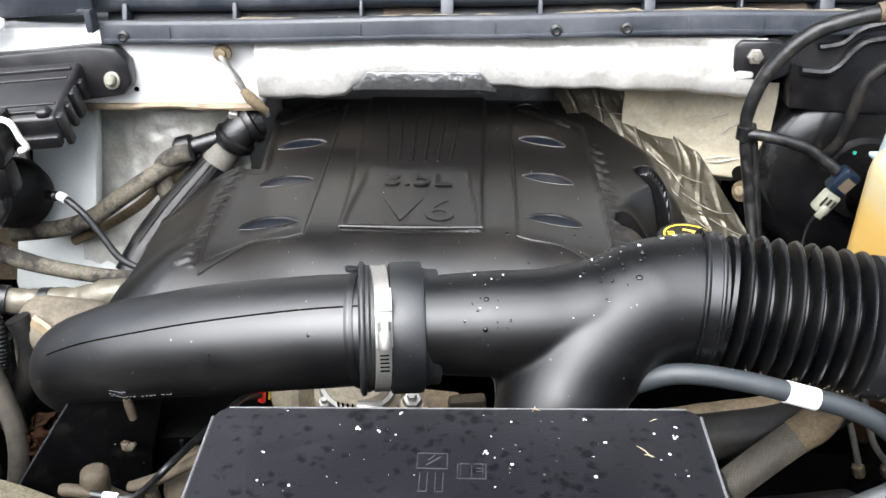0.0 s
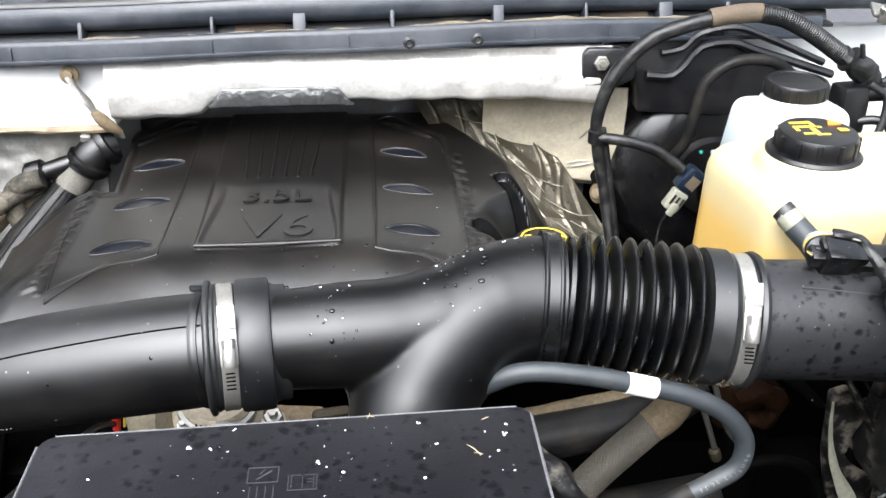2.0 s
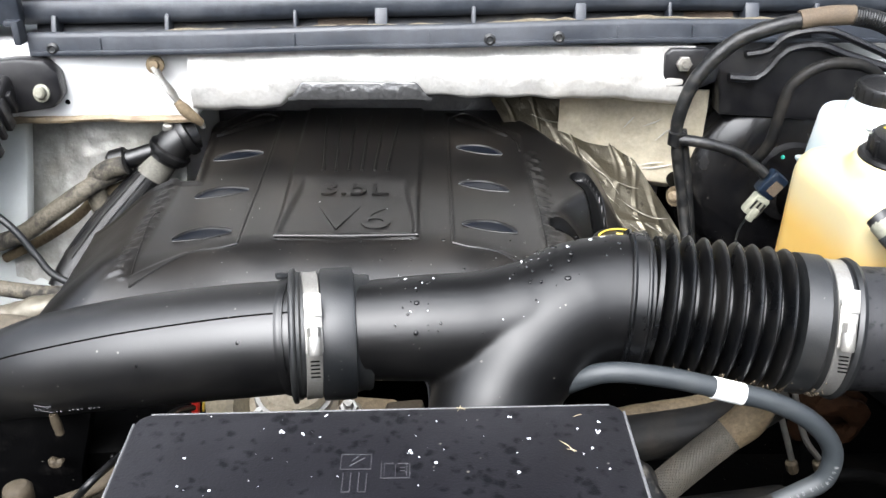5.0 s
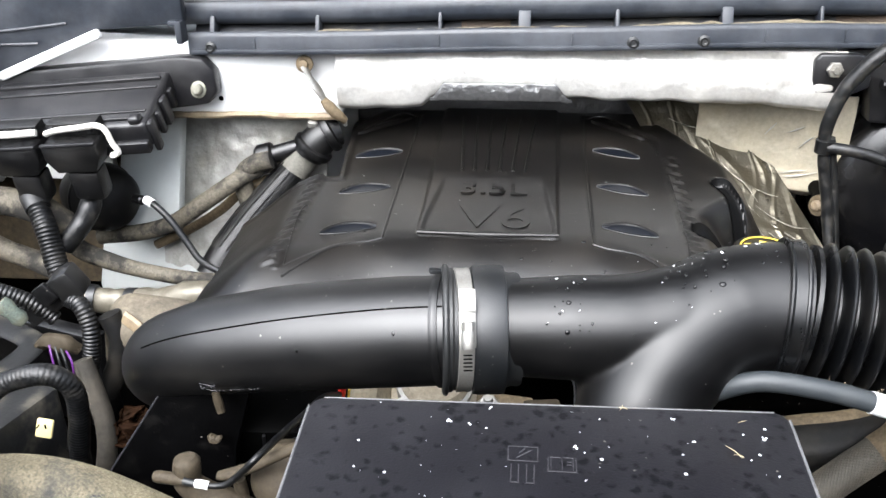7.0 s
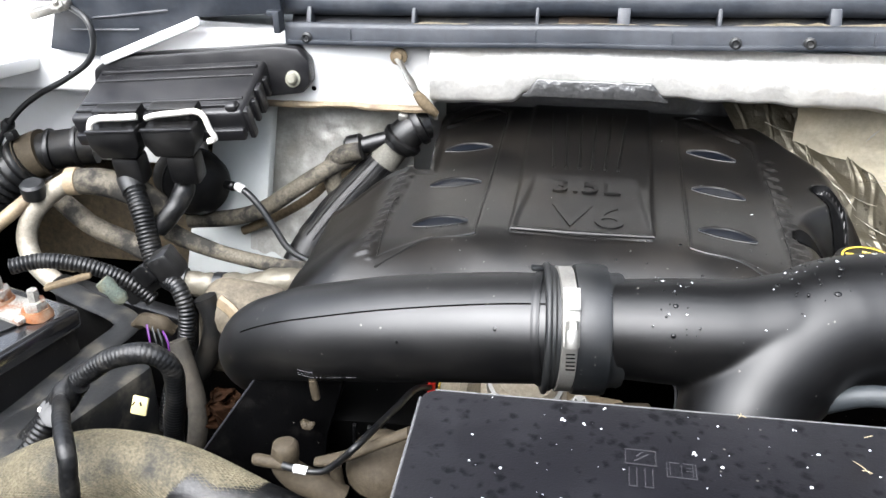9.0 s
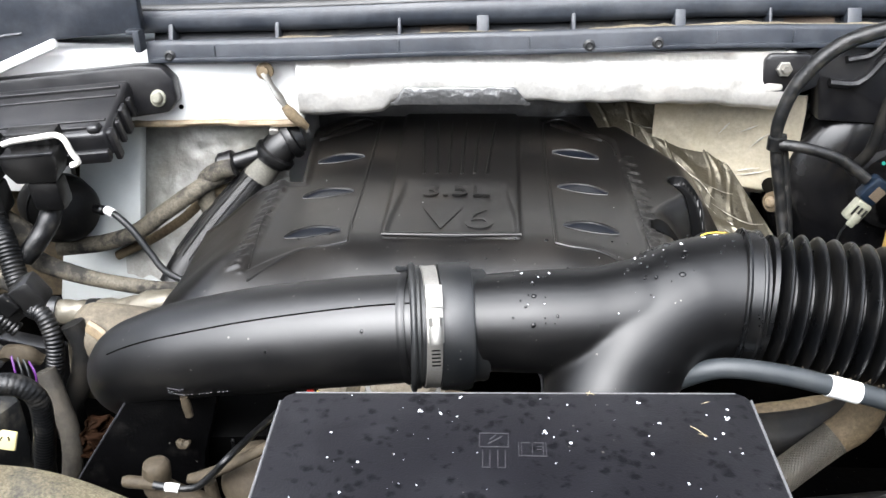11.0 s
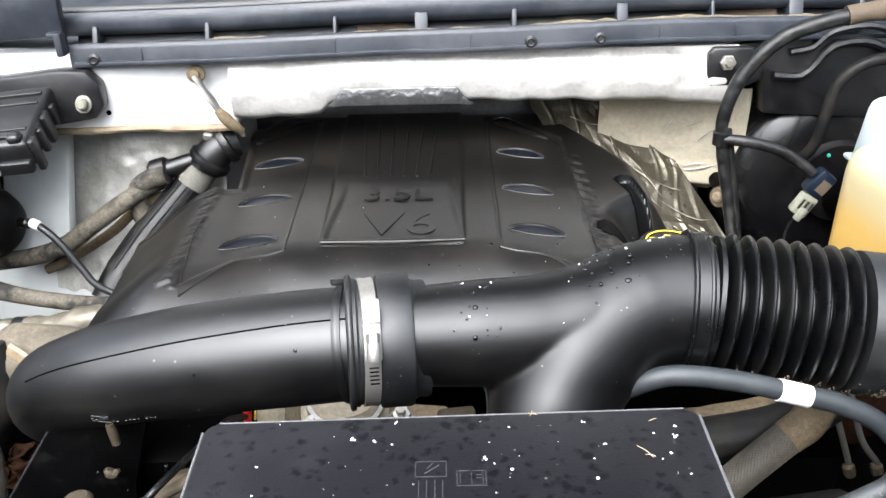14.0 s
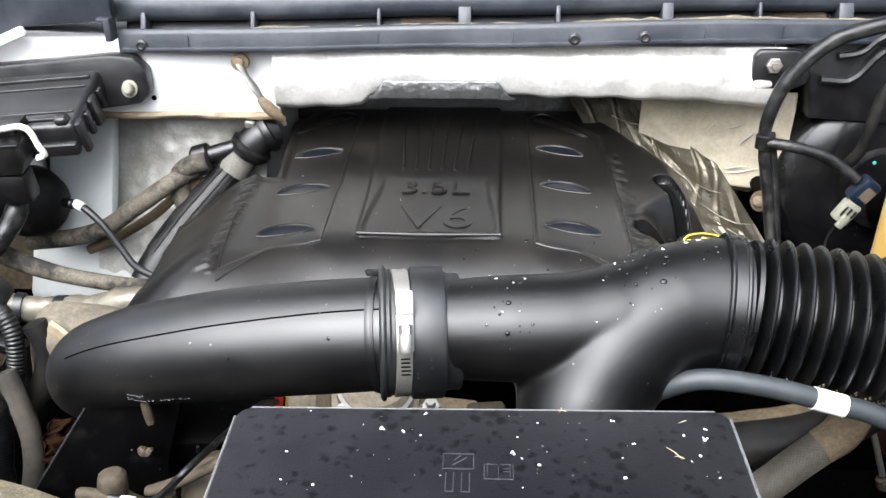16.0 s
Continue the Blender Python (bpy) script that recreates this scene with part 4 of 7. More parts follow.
part("end_rim", sweep([(-0.0650, 0.5620, 1.2229), (-0.0620, 0.5619, 1.2232), (-0.0590, 0.5618, 1.2235)], [0.0425, 0.0432, 0.0425], 48, 0.002), tube_satin, pipe_l)
def mark(x, w, ang, h):
    """A thin bar moulded on the pipe's lower front."""
    f = (x + 0.17) / -0.065
    y0, z0, r = 0.566 + 0.006 * f, 1.209 - 0.013 * f, 0.0415 - 0.0015 * f
    b = rbox((w, 0.0006, h), (0, -r, 0), bevel=0)
    b.transform(pose(x, y0, z0, ang, 10, 0))
    return b


marks = [(-0.237, 0.012, 19, 0.0006), (-0.237, 0.012, 29, 0.0006)]
marks += [(-0.2425 + 0.0028 * k, 0.0014, 22 + 3 * (k % 2), 0.0022 + 0.0006 * (k % 3)) for k in range(5)]
marks += [(-0.234 + 0.0032 * k, 0.0012 + 0.0008 * (k % 3 == 1), 33 + 0.8 * (k % 2), 0.0007) for k in range(13) if k not in (4, 9)]
for x, w, ang, h in marks:
    part("moulded_mark", mark(x, w, ang, h), symbol_grey, pipe_l, "unreadable moulded mark")


def along_x(prof, x, at, tilt=0.0, n=48, yaw=0.0):
    """A turned part whose axis runs along x through a point (y, z)."""
    return lathe([(r, h) for r, h in prof], (x, at[0], at[1]), (1, yaw, tilt), n)


coup = thing("hose_coupling", (-0.01, 0.56, 1.18), "black rubber hose coupling on the intake pipe", "coupling")
part("sleeve", along_x([(0.040, 0), (0.0462, 0.0005), (0.0462, 0.004), (0.0448, 0.0055), (0.0448, 0.0185), (0.0475, 0.0195), (0.0480, 0.022), (0.0480, 0.040), (0.0472, 0.0425), (0.0436, 0.0432), (0.0428, 0.0450), (0.0420, 0.0480), (0.0424, 0.0520), (0.0414, 0.0545), (0.037, 0.0550)], -0.0595, (0.5620, 1.2238), -0.02, 48, 0.12), rubber, coup, angle=30)
part("rolled_lip", along_x([(0.039, -0.0024), (0.0462, -0.0026), (0.0484, -0.0016), (0.0490, 0.0002), (0.0482, 0.0018), (0.0462, 0.0024), (0.039, 0.0022)], -0.0600, (0.5620, 1.2238), -0.02, 48, 0.12), rubber, coup, angle=50)


def clamp(x, at, r, tilt, name_label, ang, yaw):
    """A worm-drive hose clamp: band, screw housing, screw and tail."""
    root = thing("hose_clamp", (x, at[0], at[1] - r), name_label, "hose clamp", "hose clamps on the intake")
    part("band", along_x([(r - 0.001, -0.0056), (r, -0.0056), (r + 0.0008, -0.0051), (r + 0.0004, 0), (r + 0.0008, 0.0051), (r, 0.0056), (r - 0.001, 0.0056)], x, at, tilt, 48, yaw), steel, root, angle=50)
    m = pose(x, at[0], at[1]) @ Matrix.Rotation(math.atan(yaw), 4, "Z") @ Matrix.Rotation(-math.atan(tilt), 4, "Y") @ Matrix.Rotation(radians(ang), 4, "X")
    b = rbox((0.0120, 0.003, 0.030), (0, -r - 0.0022, 0.004), bevel=0.001)
    b.transform(m)
    part("saddle", b, steel, root)
    b = lathe([(0, 0), (0.0042, 0), (0.0048, 0.001), (0.0048, 0.012), (0.0042, 0.013), (0, 0.013)], (0, -r - 0.0058, -0.012), (0, 0, 1), 16)
    b.transform(m)
    sc = part("housing", b, steel, root)
    b = lathe([(0, 0), (0.0048, 0), (0.0048, 0.0055), (0.0038, 0.0065), (0.0012, 0.0060), (0, 0.0045)], (0, -r - 0.0058, 0.001), (0, 0, 1), 6)
    b.transform(m)
    part("screw_head", b, steel, sc)
    for i in range(5):
        b = rbox((0.0062, 0.0008, 0.0010), (0, -r - 0.0012, -0.016 - 0.0026 * i), bevel=0)
        b.transform(m)
        part("thread_slot", b, deep_black, root)
    b = rbox((0.0115, 0.0012, 0.016), (0, -r - 0.0040, 0.022), (-12, 0, 0), 0.0004)
    b.transform(m)
    part("tail", b, steel, root)
    return root


clamp(-0.0477, (0.5615, 1.2248), 0.0452, -0.04, "bright steel worm-drive clamp on the rubber coupling", -30, 0.17)
clamp(0.3260, (0.5625, 1.2285), 0.0492, -0.03, "bright steel worm-drive clamp at the bellows end", -27, -0.175)
part("tang", rbox((0.010, 0.006, 0.004), (-0.068, 0.578, 1.2645), (0, 12, 20), 0.0015), rubber, coup)

ypipe = thing("intake_pipe", (0.1, 0.55, 1.05), "satin black moulded intake pipe branching downwards", "pipe")
bm = sweep([(-0.016, 0.561, 1.2285), (0.04, 0.561, 1.2310), (0.075, 0.562, 1.2325), (0.11, 0.568, 1.235), (0.15, 0.577, 1.2395), (0.188, 0.583, 1.2395)], [0.0360, 0.0384, 0.0386, 0.0410, 0.0460, 0.049], 40, 0.005)
merge(bm, sweep([(0.188, 0.583, 1.2395), (0.172, 0.5825, 1.2395), (0.138, 0.576, 1.2340), (0.106, 0.559, 1.2150), (0.085, 0.537, 1.1870), (0.076, 0.514, 1.157), (0.072, 0.486, 1.120)], [0.049, 0.049, 0.0490, 0.0475, 0.0450, 0.0435, 0.043], 48, 0.005))
merge(bm, rbox((0.056, 0.010, 0.10), (0.066, 0.540, 1.170), (0, 0, 0), 0.004))
yb = part("pipe_body", bm, tube_black, ypipe, angle=180)
rm = yb.modifiers.new("Remesh", "REMESH")
rm.mode, rm.voxel_size, rm.use_smooth_shade = "VOXEL", 0.0022, True
sm = yb.modifiers.new("Smooth", "SMOOTH")
sm.factor, sm.iterations = 0.6, 5
part("end_flange", along_x([(0.045, 0), (0.0510, 0.0002), (0.0533, 0.0008), (0.0539, 0.0019), (0.0532, 0.0030), (0.0524, 0.0038), (0.0523, 0.0112), (0.0530, 0.0118), (0.0534, 0.0128), (0.0530, 0.0138), (0.0512, 0.0148), (0.0490, 0.0152), (0.0490, 0.0172), (0.047, 0.018)], 0.179, (0.583, 1.2395), -0.06, 64, -0.10), bellows_rubber, ypipe, "glossy rubber collar", 25)
bm = sweep([(-0.004, 0.534, 1.2045), (0.012, 0.537, 1.2060), (0.026, 0.540, 1.2055), (0.034, 0.541, 1.199), (0.0375, 0.541, 1.186), (0.038, 0.541, 1.14)], 0.0009, 6, 0.004)
part("web_rim", bm, symbol_grey, ypipe, "thin moulded rim between the branches")

bel = thing("bellows", (0.27, 0.575, 1.18), "black ribbed rubber bellows in the air intake", "bellows")
prof = [(0.046, 0.0), (0.0490, 0.001), (0.0490, 0.0042), (0.0455, 0.0052)]
for i in range(8):
    for a in range(0, 11):
        prof.append((0.0360 + 0.0165 * math.sin(math.pi * a / 10) ** 0.78, 0.0065 + 0.0116 * (i + 0.10 + 0.80 * a / 10)))
cuff = [(0.0440, 0.1000), (0.0455, 0.1005), (0.0512, 0.1015), (0.0515, 0.117), (0.0500, 0.1185), (0.0488, 0.120), (0.0488, 0.1345), (0.0512, 0.135), (0.0522, 0.138), (0.0508, 0.141), (0.046, 0.1415)]
AX2 = Vector((1, -0.155, -0.085))
part("ribbed_body", lathe(prof, (0.1985, 0.5825, 1.2395), AX2, 56), bellows_rubber, bel, angle=40)
part("cuff", lathe(cuff, (0.1985, 0.5825, 1.2395), AX2, 56), rubber, bel, "plain rubber cuff", 40)
rnd = random.Random(11)
bm = bmesh.new()
for _ in range(320):
    s = rnd.choice([0.0137 + 0.0115 * i for i in range(8)] + [0.105, 0.112, 0.118]) + rnd.uniform(-0.002, 0.002)
    a = radians(rnd.gauss(-50, 11))
    q = Vector((0.1985, 0.5825, 1.2395)) + AX2.normalized() * s + Vector((0, -math.cos(a), math.sin(a))) * 0.0515
    g = bmesh.ops.create_icosphere(bm, subdivisions=1, radius=0.0003 + 0.0009 * rnd.random() ** 2)
    for v in g["verts"]:
        v.co = Vector((v.co.x * 0.8, v.co.y, v.co.z * 1.5)) + q
tagged(part("mud_crust", bm, mud, bel, "dried mud under the ribs", 180), kind="stuff")

stub = thing("air_box_duct", (0.42, 0.56, 1.17), "black plastic duct from the air box to the bellows, water-spotted", "duct")
part("duct_body", sweep([(0.325, 0.5625, 1.2285), (0.39, 0.560, 1.2265), (0.44, 0.56, 1.2240), (0.50, 0.555, 1.219)], [0.0455, 0.0455, 0.047, 0.056], 44, 0.006), airbox_black, stub, angle=60)
part("mould_seam", sweep([(0.362, 0.5385, 1.2680), (0.40, 0.535, 1.2640), (0.44, 0.527, 1.2600), (0.455, 0.521, 1.2560)], 0.0007, 6, 0.006), rubber, stub)
part("sensor_boss", rbox((0.040, 0.030, 0.030), (0.437, 0.568, 1.264), (0, 4, 0), 0.005), box_black, stub)

abox = thing("air_box", (0.62, 0.48, 1.0), "black plastic air filter box, wet and flecked with snow", "air box")
part("box_lower", rbox((0.30, 0.34, 0.16), (0.64, 0.46, 1.10), (0, 6, 0), 0.02, 3), airbox_low, abox)
part("box_lid", rbox((0.30, 0.26, 0.075), (0.558, 0.443, 1.2625), (0, 0, -16), 0.012, 4, 0.95), airbox_lid, abox)
b = rbox((0.266, 0.228, 0.004), (0, 0, 0.037), bevel=0.0019)
b.transform(pose(0.558, 0.443, 1.2625, 0, 0, -16))
part("lid_top", b, wet_sky_top, abox, "wet top, sky reflection painted grey")

# ---- fuse box ----
fb = thing("fuse_box", (0.0125, 0.28, 1.16), "black plastic fuse box with a flat wet lid and snow flecks", "fuse box")
part("box_body", rbox((0.235, 0.225, 0.11), (0.0125, 0.285, 1.205), bevel=0.01, seg=3), box_black, fb)
LID = [(-0.113, 0.17), (-0.1185, 0.394), (-0.1165, 0.3995), (-0.1115, 0.4022), (0.135, 0.4080), (0.1395, 0.4065), (0.1420, 0.4015), (0.139, 0.17)]
lid = part("lid", slab(LID, 1.245, 1.2785, None, 0.0022), lid_black, fb, "flat lid with worn edges, their highlight painted pale")
# moulded symbols: a fuse with prongs and an open book
edge = [(x, y, 1.2778) for x, y in LID]
# pale lines along the lid: edge wear and the bevel's highlight in one colour
for a, b, r in ((0, 1, 0.0008), (3, 4, 0.0004), (6, 7, 0.0008)):
    q = [Vector(edge[a]).lerp(Vector(edge[b]), f) for f in (0, 0.5, 1)]
    part("pale_edge", sweep(q, r, 6, 0.02), edge_grey, lid, "pale edge line")
sym = bmesh.new()
for x, y, w, h in ((0.000, 0.3705, 0.030, 0.0010), (0.000, 0.3540, 0.030, 0.0010), (-0.0150, 0.3622, 0.0010, 0.017), (0.0150, 0.3622, 0.0010, 0.017),
                   (-0.0115, 0.3400, 0.0010, 0.020), (-0.0040, 0.3400, 0.0010, 0.020), (0.0040, 0.3400, 0.0010, 0.020), (0.0115, 0.3400, 0.0010, 0.020),
                   (-0.0078, 0.3300, 0.008, 0.0010), (0.0078, 0.3300, 0.008, 0.0010)):
    merge(sym, rbox((w, h, 0.0008), (x, y, 1.2772), bevel=0))
for a, b in (((-0.006, 0.3575), (0.008, 0.3665)), ((-0.004, 0.3630), (0.002, 0.3685))):
    merge(sym, sweep([(a[0], a[1], 1.2773), ((a[0] + b[0]) / 2, (a[1] + b[1]) / 2, 1.2773), (b[0], b[1], 1.2773)], 0.0006, 4, 0.01))
sym.transform(Matrix.Translation((0.0005, 0.3560, 1.2785)) @ Matrix.Diagonal((0.50, 0.66, 0.4, 1)) @ Matrix.Translation((0, -0.352, -1.2772)))
part("fuse_symbol", sym, symbol_grey, lid, "embossed fuse symbol")
sym = bmesh.new()
for x, y, w, h in ((0.0290, 0.3520, 0.0010, 0.020), (0.0570, 0.3520, 0.0010, 0.020), (0.0430, 0.3520, 0.0008, 0.016), (0.0430, 0.3425, 0.028, 0.0012), (0.0360, 0.3615, 0.010, 0.0010), (0.0500, 0.3615, 0.010, 0.0010), (0.0320, 0.3530, 0.0008, 0.016), (0.0540, 0.3530, 0.0008, 0.016), (0.0500, 0.3560, 0.005, 0.0010), (0.0500, 0.3520, 0.005, 0.0010)):
    merge(sym, rbox((w, h, 0.0008), (x, y, 1.2772), bevel=0))
sym.transform(Matrix.Translation((0.0202, 0.3560, 1.2785)) @ Matrix.Diagonal((0.50, 0.55, 0.4, 1)) @ Matrix.Translation((-0.043, -0.352, -1.2772)))
part("book_symbol", sym, symbol_grey, lid, "embossed open-book symbol")

# ---- reservoirs and brake parts ----
solo("firewall_insulator", rbox((0.30, 0.02, 0.34), (0.50, 1.115, 1.08), bevel=0.006), deep_black, "black insulating mat on the firewall behind the booster", "insulation")
snb = thing("bulkhead_sensor", (0.315, 0.98, 1.14), "small dusty brown sensor by the firewall", "sensor")
part("ring", lathe([(0.005, 0), (0.012, 0.001), (0.013, 0.005), (0.012, 0.012), (0.005, 0.013)], (0.338, 0.975, 1.150), (-0.9, -0.6, 0.2), 22), tan_dirty, snb)
part("core", lathe([(0, 0), (0.0065, 0), (0.0065, 0.015), (0.004, 0.017), (0, 0.017)], (0.338, 0.975, 1.150), (-0.9, -0.6, 0.2), 16), cream, snb)
part("stem", sweep([(0.340, 0.985, 1.152), (0.345, 1.03, 1.148), (0.35, 1.09, 1.14)], 0.010, 12, 0.01), deep_black, snb)
boo = thing("brake_booster", (0.47, 1.06, 1.03), "black round brake booster drum with a green paint dot", "brake booster")
part("drum", lathe([(0.128, -0.05), (0.133, -0.03), (0.133, -0.006), (0.130, 0.0), (0.122, 0.006), (0.118, 0.022), (0.105, 0.034), (0.07, 0.042), (0.05, 0.043), (0.046, 0.055), (0, 0.055)], (0.478, 1.045, 1.150), (0, -1, 0.12), 64), mat("black gloss drum", (0.004, 0.004, 0.0045), 0.20, var=0.2, bump=0.05, dust=(0.04, 0.036, 0.03), amount=0.15, specks=0.05), boo)
part("crimp_ring", lathe([(0.129, 0), (0.137, 0.001), (0.138, 0.006), (0.136, 0.011), (0.129, 0.012)], (0.478, 1.062, 1.148), (0, -1, 0.12), 64), deep_black, boo)
part("paint_dot", lathe([(0, 0), (0.0024, 0), (0.002, 0.001), (0, 0.0013)], (0.4570, 0.9880, 1.1935), (-0.1, -1, 0.25), 12), green_paint, boo, "small green paint dot")
mc = thing("master_cylinder", (0.47, 0.92, 1.10), "dark cast brake master cylinder under the reservoir", "master cylinder")
part("cylinder_body", lathe([(0, 0), (0.024, 0), (0.026, 0.01), (0.026, 0.13), (0.034, 0.135), (0.034, 0.15), (0, 0.15)], (0.485, 0.86, 1.140), (0, 1, 0), 24), deep_black, mc)

shelf = thing("bulkhead_cover", (0.45, 1.03, 1.24), "black ribbed plastic bulkhead cover above the booster", "cover")
part("cover_face", slab([(0.325, 1.285), (0.372, 1.287), (0.378, 1.240), (0.50, 1.232), (0.60, 1.232), (0.615, 1.262), (0.56, 1.290), (0.475, 1.325), (0.395, 1.33), (0.325, 1.32)], 0, 0.03, Matrix.Translation((0, 1.035, 0)) @ Matrix.Rotation(math.pi / 2, 4, "X"), 0.004), module_grey, shelf)
part("raised_rib", sweep([(0.382, 1.000, 1.287), (0.413, 1.000, 1.286), (0.429, 1.000, 1.301), (0.443, 0.998, 1.319), (0.477, 0.998, 1.324), (0.506, 0.998, 1.315), (0.550, 1.000, 1.301), (0.609, 1.003, 1.282)], 0.0062, 8, 0.008, flat=0.8), module_grey, shelf)
part("raised_rib", sweep([(0.397, 1.000, 1.313), (0.422, 1.000, 1.318), (0.440, 0.998, 1.335), (0.480, 0.998, 1.341), (0.518, 1.000, 1.329), (0.595, 1.003, 1.297)], 0.0055, 8, 0.008, flat=0.8), module_grey, shelf)
part("mount_ear", slab([(0.300, 1.283), (0.300, 1.318), (0.306, 1.325), (0.345, 1.325), (0.362, 1.318), (0.362, 1.288), (0.345, 1.280), (0.306, 1.280)], 0, 0.012, Matrix.Translation((0, 0.990, 0)) @ Matrix.Rotation(math.pi / 2, 4, "X"), 0.003), module_grey, shelf)
part("bolt", hexnut((0.3215, 0.978, 1.3085), (0, -1, 0.1), 0.0088, 0.006), zinc, shelf, "bright steel bolt")

white_tank = tank_mat("milky tank plastic", (0.34, 0.41, 0.44), (0.47, 0.51, 0.515), 0.055)
brk = thing("brake_fluid_reservoir", (0.495, 0.862, 1.205), "milky white brake fluid reservoir with a black screw cap", "reservoir")
bm = rbox((0.118, 0.085, 0.085), (0.497, 0.868, 1.252), (0, 0, 4), 0.014, 4, 0.86)
merge(bm, rbox((0.1205, 0.088, 0.006), (0.497, 0.868, 1.226), (0, 0, 4), 0.0028, 2))
merge(bm, lathe([(0, 0), (0.040, 0), (0.036, 0.012), (0.031, 0.020), (0.029, 0.030), (0, 0.030)], (0.492, 0.855, 1.286), (0, 0, 1), 32))
part("tank", bm, white_tank, brk)
prof = [(0, 0), (0.030, 0), (0.031, 0.002), (0.031, 0.017), (0.0295, 0.0195), (0.026, 0.020), (0.0255, 0.0188), (0, 0.0188)]
cap = part("cap", lathe(prof, (0.492, 0.855, 1.3030), (0, -0.05, 1), 40), box_black, brk, "black screw cap")
for i in range(20):
    a = 2 * math.pi * i / 20
    part("grip", rbox((0.0016, 0.0025, 0.013), (0.492 + 0.0312 * math.cos(a), 0.855 + 0.0312 * math.sin(a), 1.313), (0, 0, math.degrees(a)), 0), box_black, cap)

yellow_tank = tank_mat("coolant tank plastic", (0.50, 0.325, 0.090), (0.46, 0.392, 0.225), 0.085)
deg = thing("coolant_tank", (0.50, 0.72, 1.155), "translucent yellowed coolant tank with orange coolant", "coolant tank")
bm = rbox((0.214, 0.155, 0.152), (0.4915, 0.742, 1.208), (0, 0, 6), 0.026, 5, 0.975)
merge(bm, lathe([(0, 0), (0.052, 0.0), (0.050, 0.012), (0.046, 0.026), (0.044, 0.030), (0, 0.030)], (0.451, 0.722, 1.268), (0, -0.04, 1), 36))
merge(bm, rbox((0.18, 0.13, 0.075), (0.590, 0.748, 1.250), (0, 6, 8), 0.025, 4, 0.8))
tank = part("tank", bm, yellow_tank, deg)
rm = tank.modifiers.new("Remesh", "REMESH")
rm.mode, rm.voxel_size, rm.use_smooth_shade = "VOXEL", 0.0035, True
sm = tank.modifiers.new("Smooth", "SMOOTH")
sm.factor, sm.iterations = 0.6, 14
part("mould_ridge", sweep([(0.366, 0.668, 1.205), (0.43, 0.6615, 1.207), (0.50, 0.668, 1.206)], 0.0015, 6, 0.01), yellow_tank, deg)
part("neck_flange", lathe([(0, 0), (0.0395, 0), (0.0412, 0.002), (0.0412, 0.005), (0.0385, 0.0075), (0.032, 0.008), (0, 0.008)], (0.4505, 0.722, 1.2930), (0, -0.04, 1), 48), box_black, deg, "black neck flange")
prof = [(0, 0.0), (0.0335, 0.0), (0.0345, 0.002), (0.0345, 0.0165), (0.0325, 0.0205), (0.029, 0.0215), (0, 0.0222)]
cap = part("cap", lathe(prof, (0.4515, 0.722, 1.2965), (0, -0.04, 1), 48), box_black, deg, "black ribbed cap with yellow and orange print")
for i in range(12):
    a = 2 * math.pi * (i + 0.3) / 12
    part("grip", rbox((0.004, 0.005, 0.017), (0.4515 + 0.0342 * math.cos(a), 0.722 + 0.0342 * math.sin(a), 1.3060), (0, 0, math.degrees(a)), 0.001), box_black, cap)
for x, y, w, h in ((-0.012, 0.010, 0.016, 0.004), (-0.010, 0.003, 0.020, 0.004), (-0.002, -0.004, 0.006, 0.012), (-0.012, -0.008, 0.010, 0.004), (0.004, -0.010, 0.012, 0.004), (-0.022, 0.000, 0.004, 0.010), (0.002, 0.008, 0.004, 0.014), (0.008, 0.002, 0.005, 0.004)):
    part("printed_bar", rbox((w if w > 0.007 else w * 0.8, h * 0.9 if h > 0.007 else h * 0.8, 0.0008), (0.4475 + x * 0.72, 0.7235 + y * 1.35, 1.3186 + 0.065 * y), bevel=0), yellow_ink, cap)
sym = slab([(0.463, 0.7290), (0.475, 0.7295), (0.468, 0.7420)], 1.3188, 1.3202, None, 0)
part("printed_triangle", sym, orange_ink, cap, "orange warning triangle")
part("printed_drop", rbox((0.008, 0.006, 0.0008), (0.471, 0.7170, 1.3192), bevel=0), yellow_ink, cap)
noz = thing("overflow_hose", (0.41, 0.64, 1.22), "short grey rubber hose on the coolant tank spout", "hose")
part("tip", sweep([(0.397, 0.655, 1.274), (0.399, 0.652, 1.272), (0.400, 0.650, 1.270)], 0.0098, 16, 0.003), rubber, noz, "dark hose tip")
part("spout", sweep([(0.400, 0.651, 1.270), (0.402, 0.647, 1.268), (0.405, 0.643, 1.265)], 0.0104, 16, 0.004), pale_plastic, noz, "pale band")
part("hose", sweep([(0.404, 0.644, 1.265), (0.410, 0.638, 1.259), (0.416, 0.630, 1.252), (0.418, 0.620, 1.246), (0.417, 0.610, 1.238)], 0.0104, 16, 0.004), hose_grey, noz)

# ---- sensor connectors on the duct ----
sens = thing("sensor_connector", (0.40, 0.57, 1.25), "black mass-air sensor plug with taped pigtail wires", "connector")
part("plug_body", rbox((0.0235, 0.02, 0.026), (0.3920, 0.5560, 1.2810), (25, 6, -3), 0.0022), box_black, sens)
part("plug_collar", rbox((0.016, 0.018, 0.02), (0.4040, 0.5560, 1.2810), (25, 6, -3), 0.0022), box_black, sens)
part("plug_tail", rbox((0.016, 0.014, 0.012), (0.3790, 0.5560, 1.2830), (25, 6, -3), 0.0022), box_black, sens)
part("latch", rbox((0.022, 0.012, 0.006), (0.3900, 0.5560, 1.2910), (25, 6, -3), 0.0022), box_black, sens)
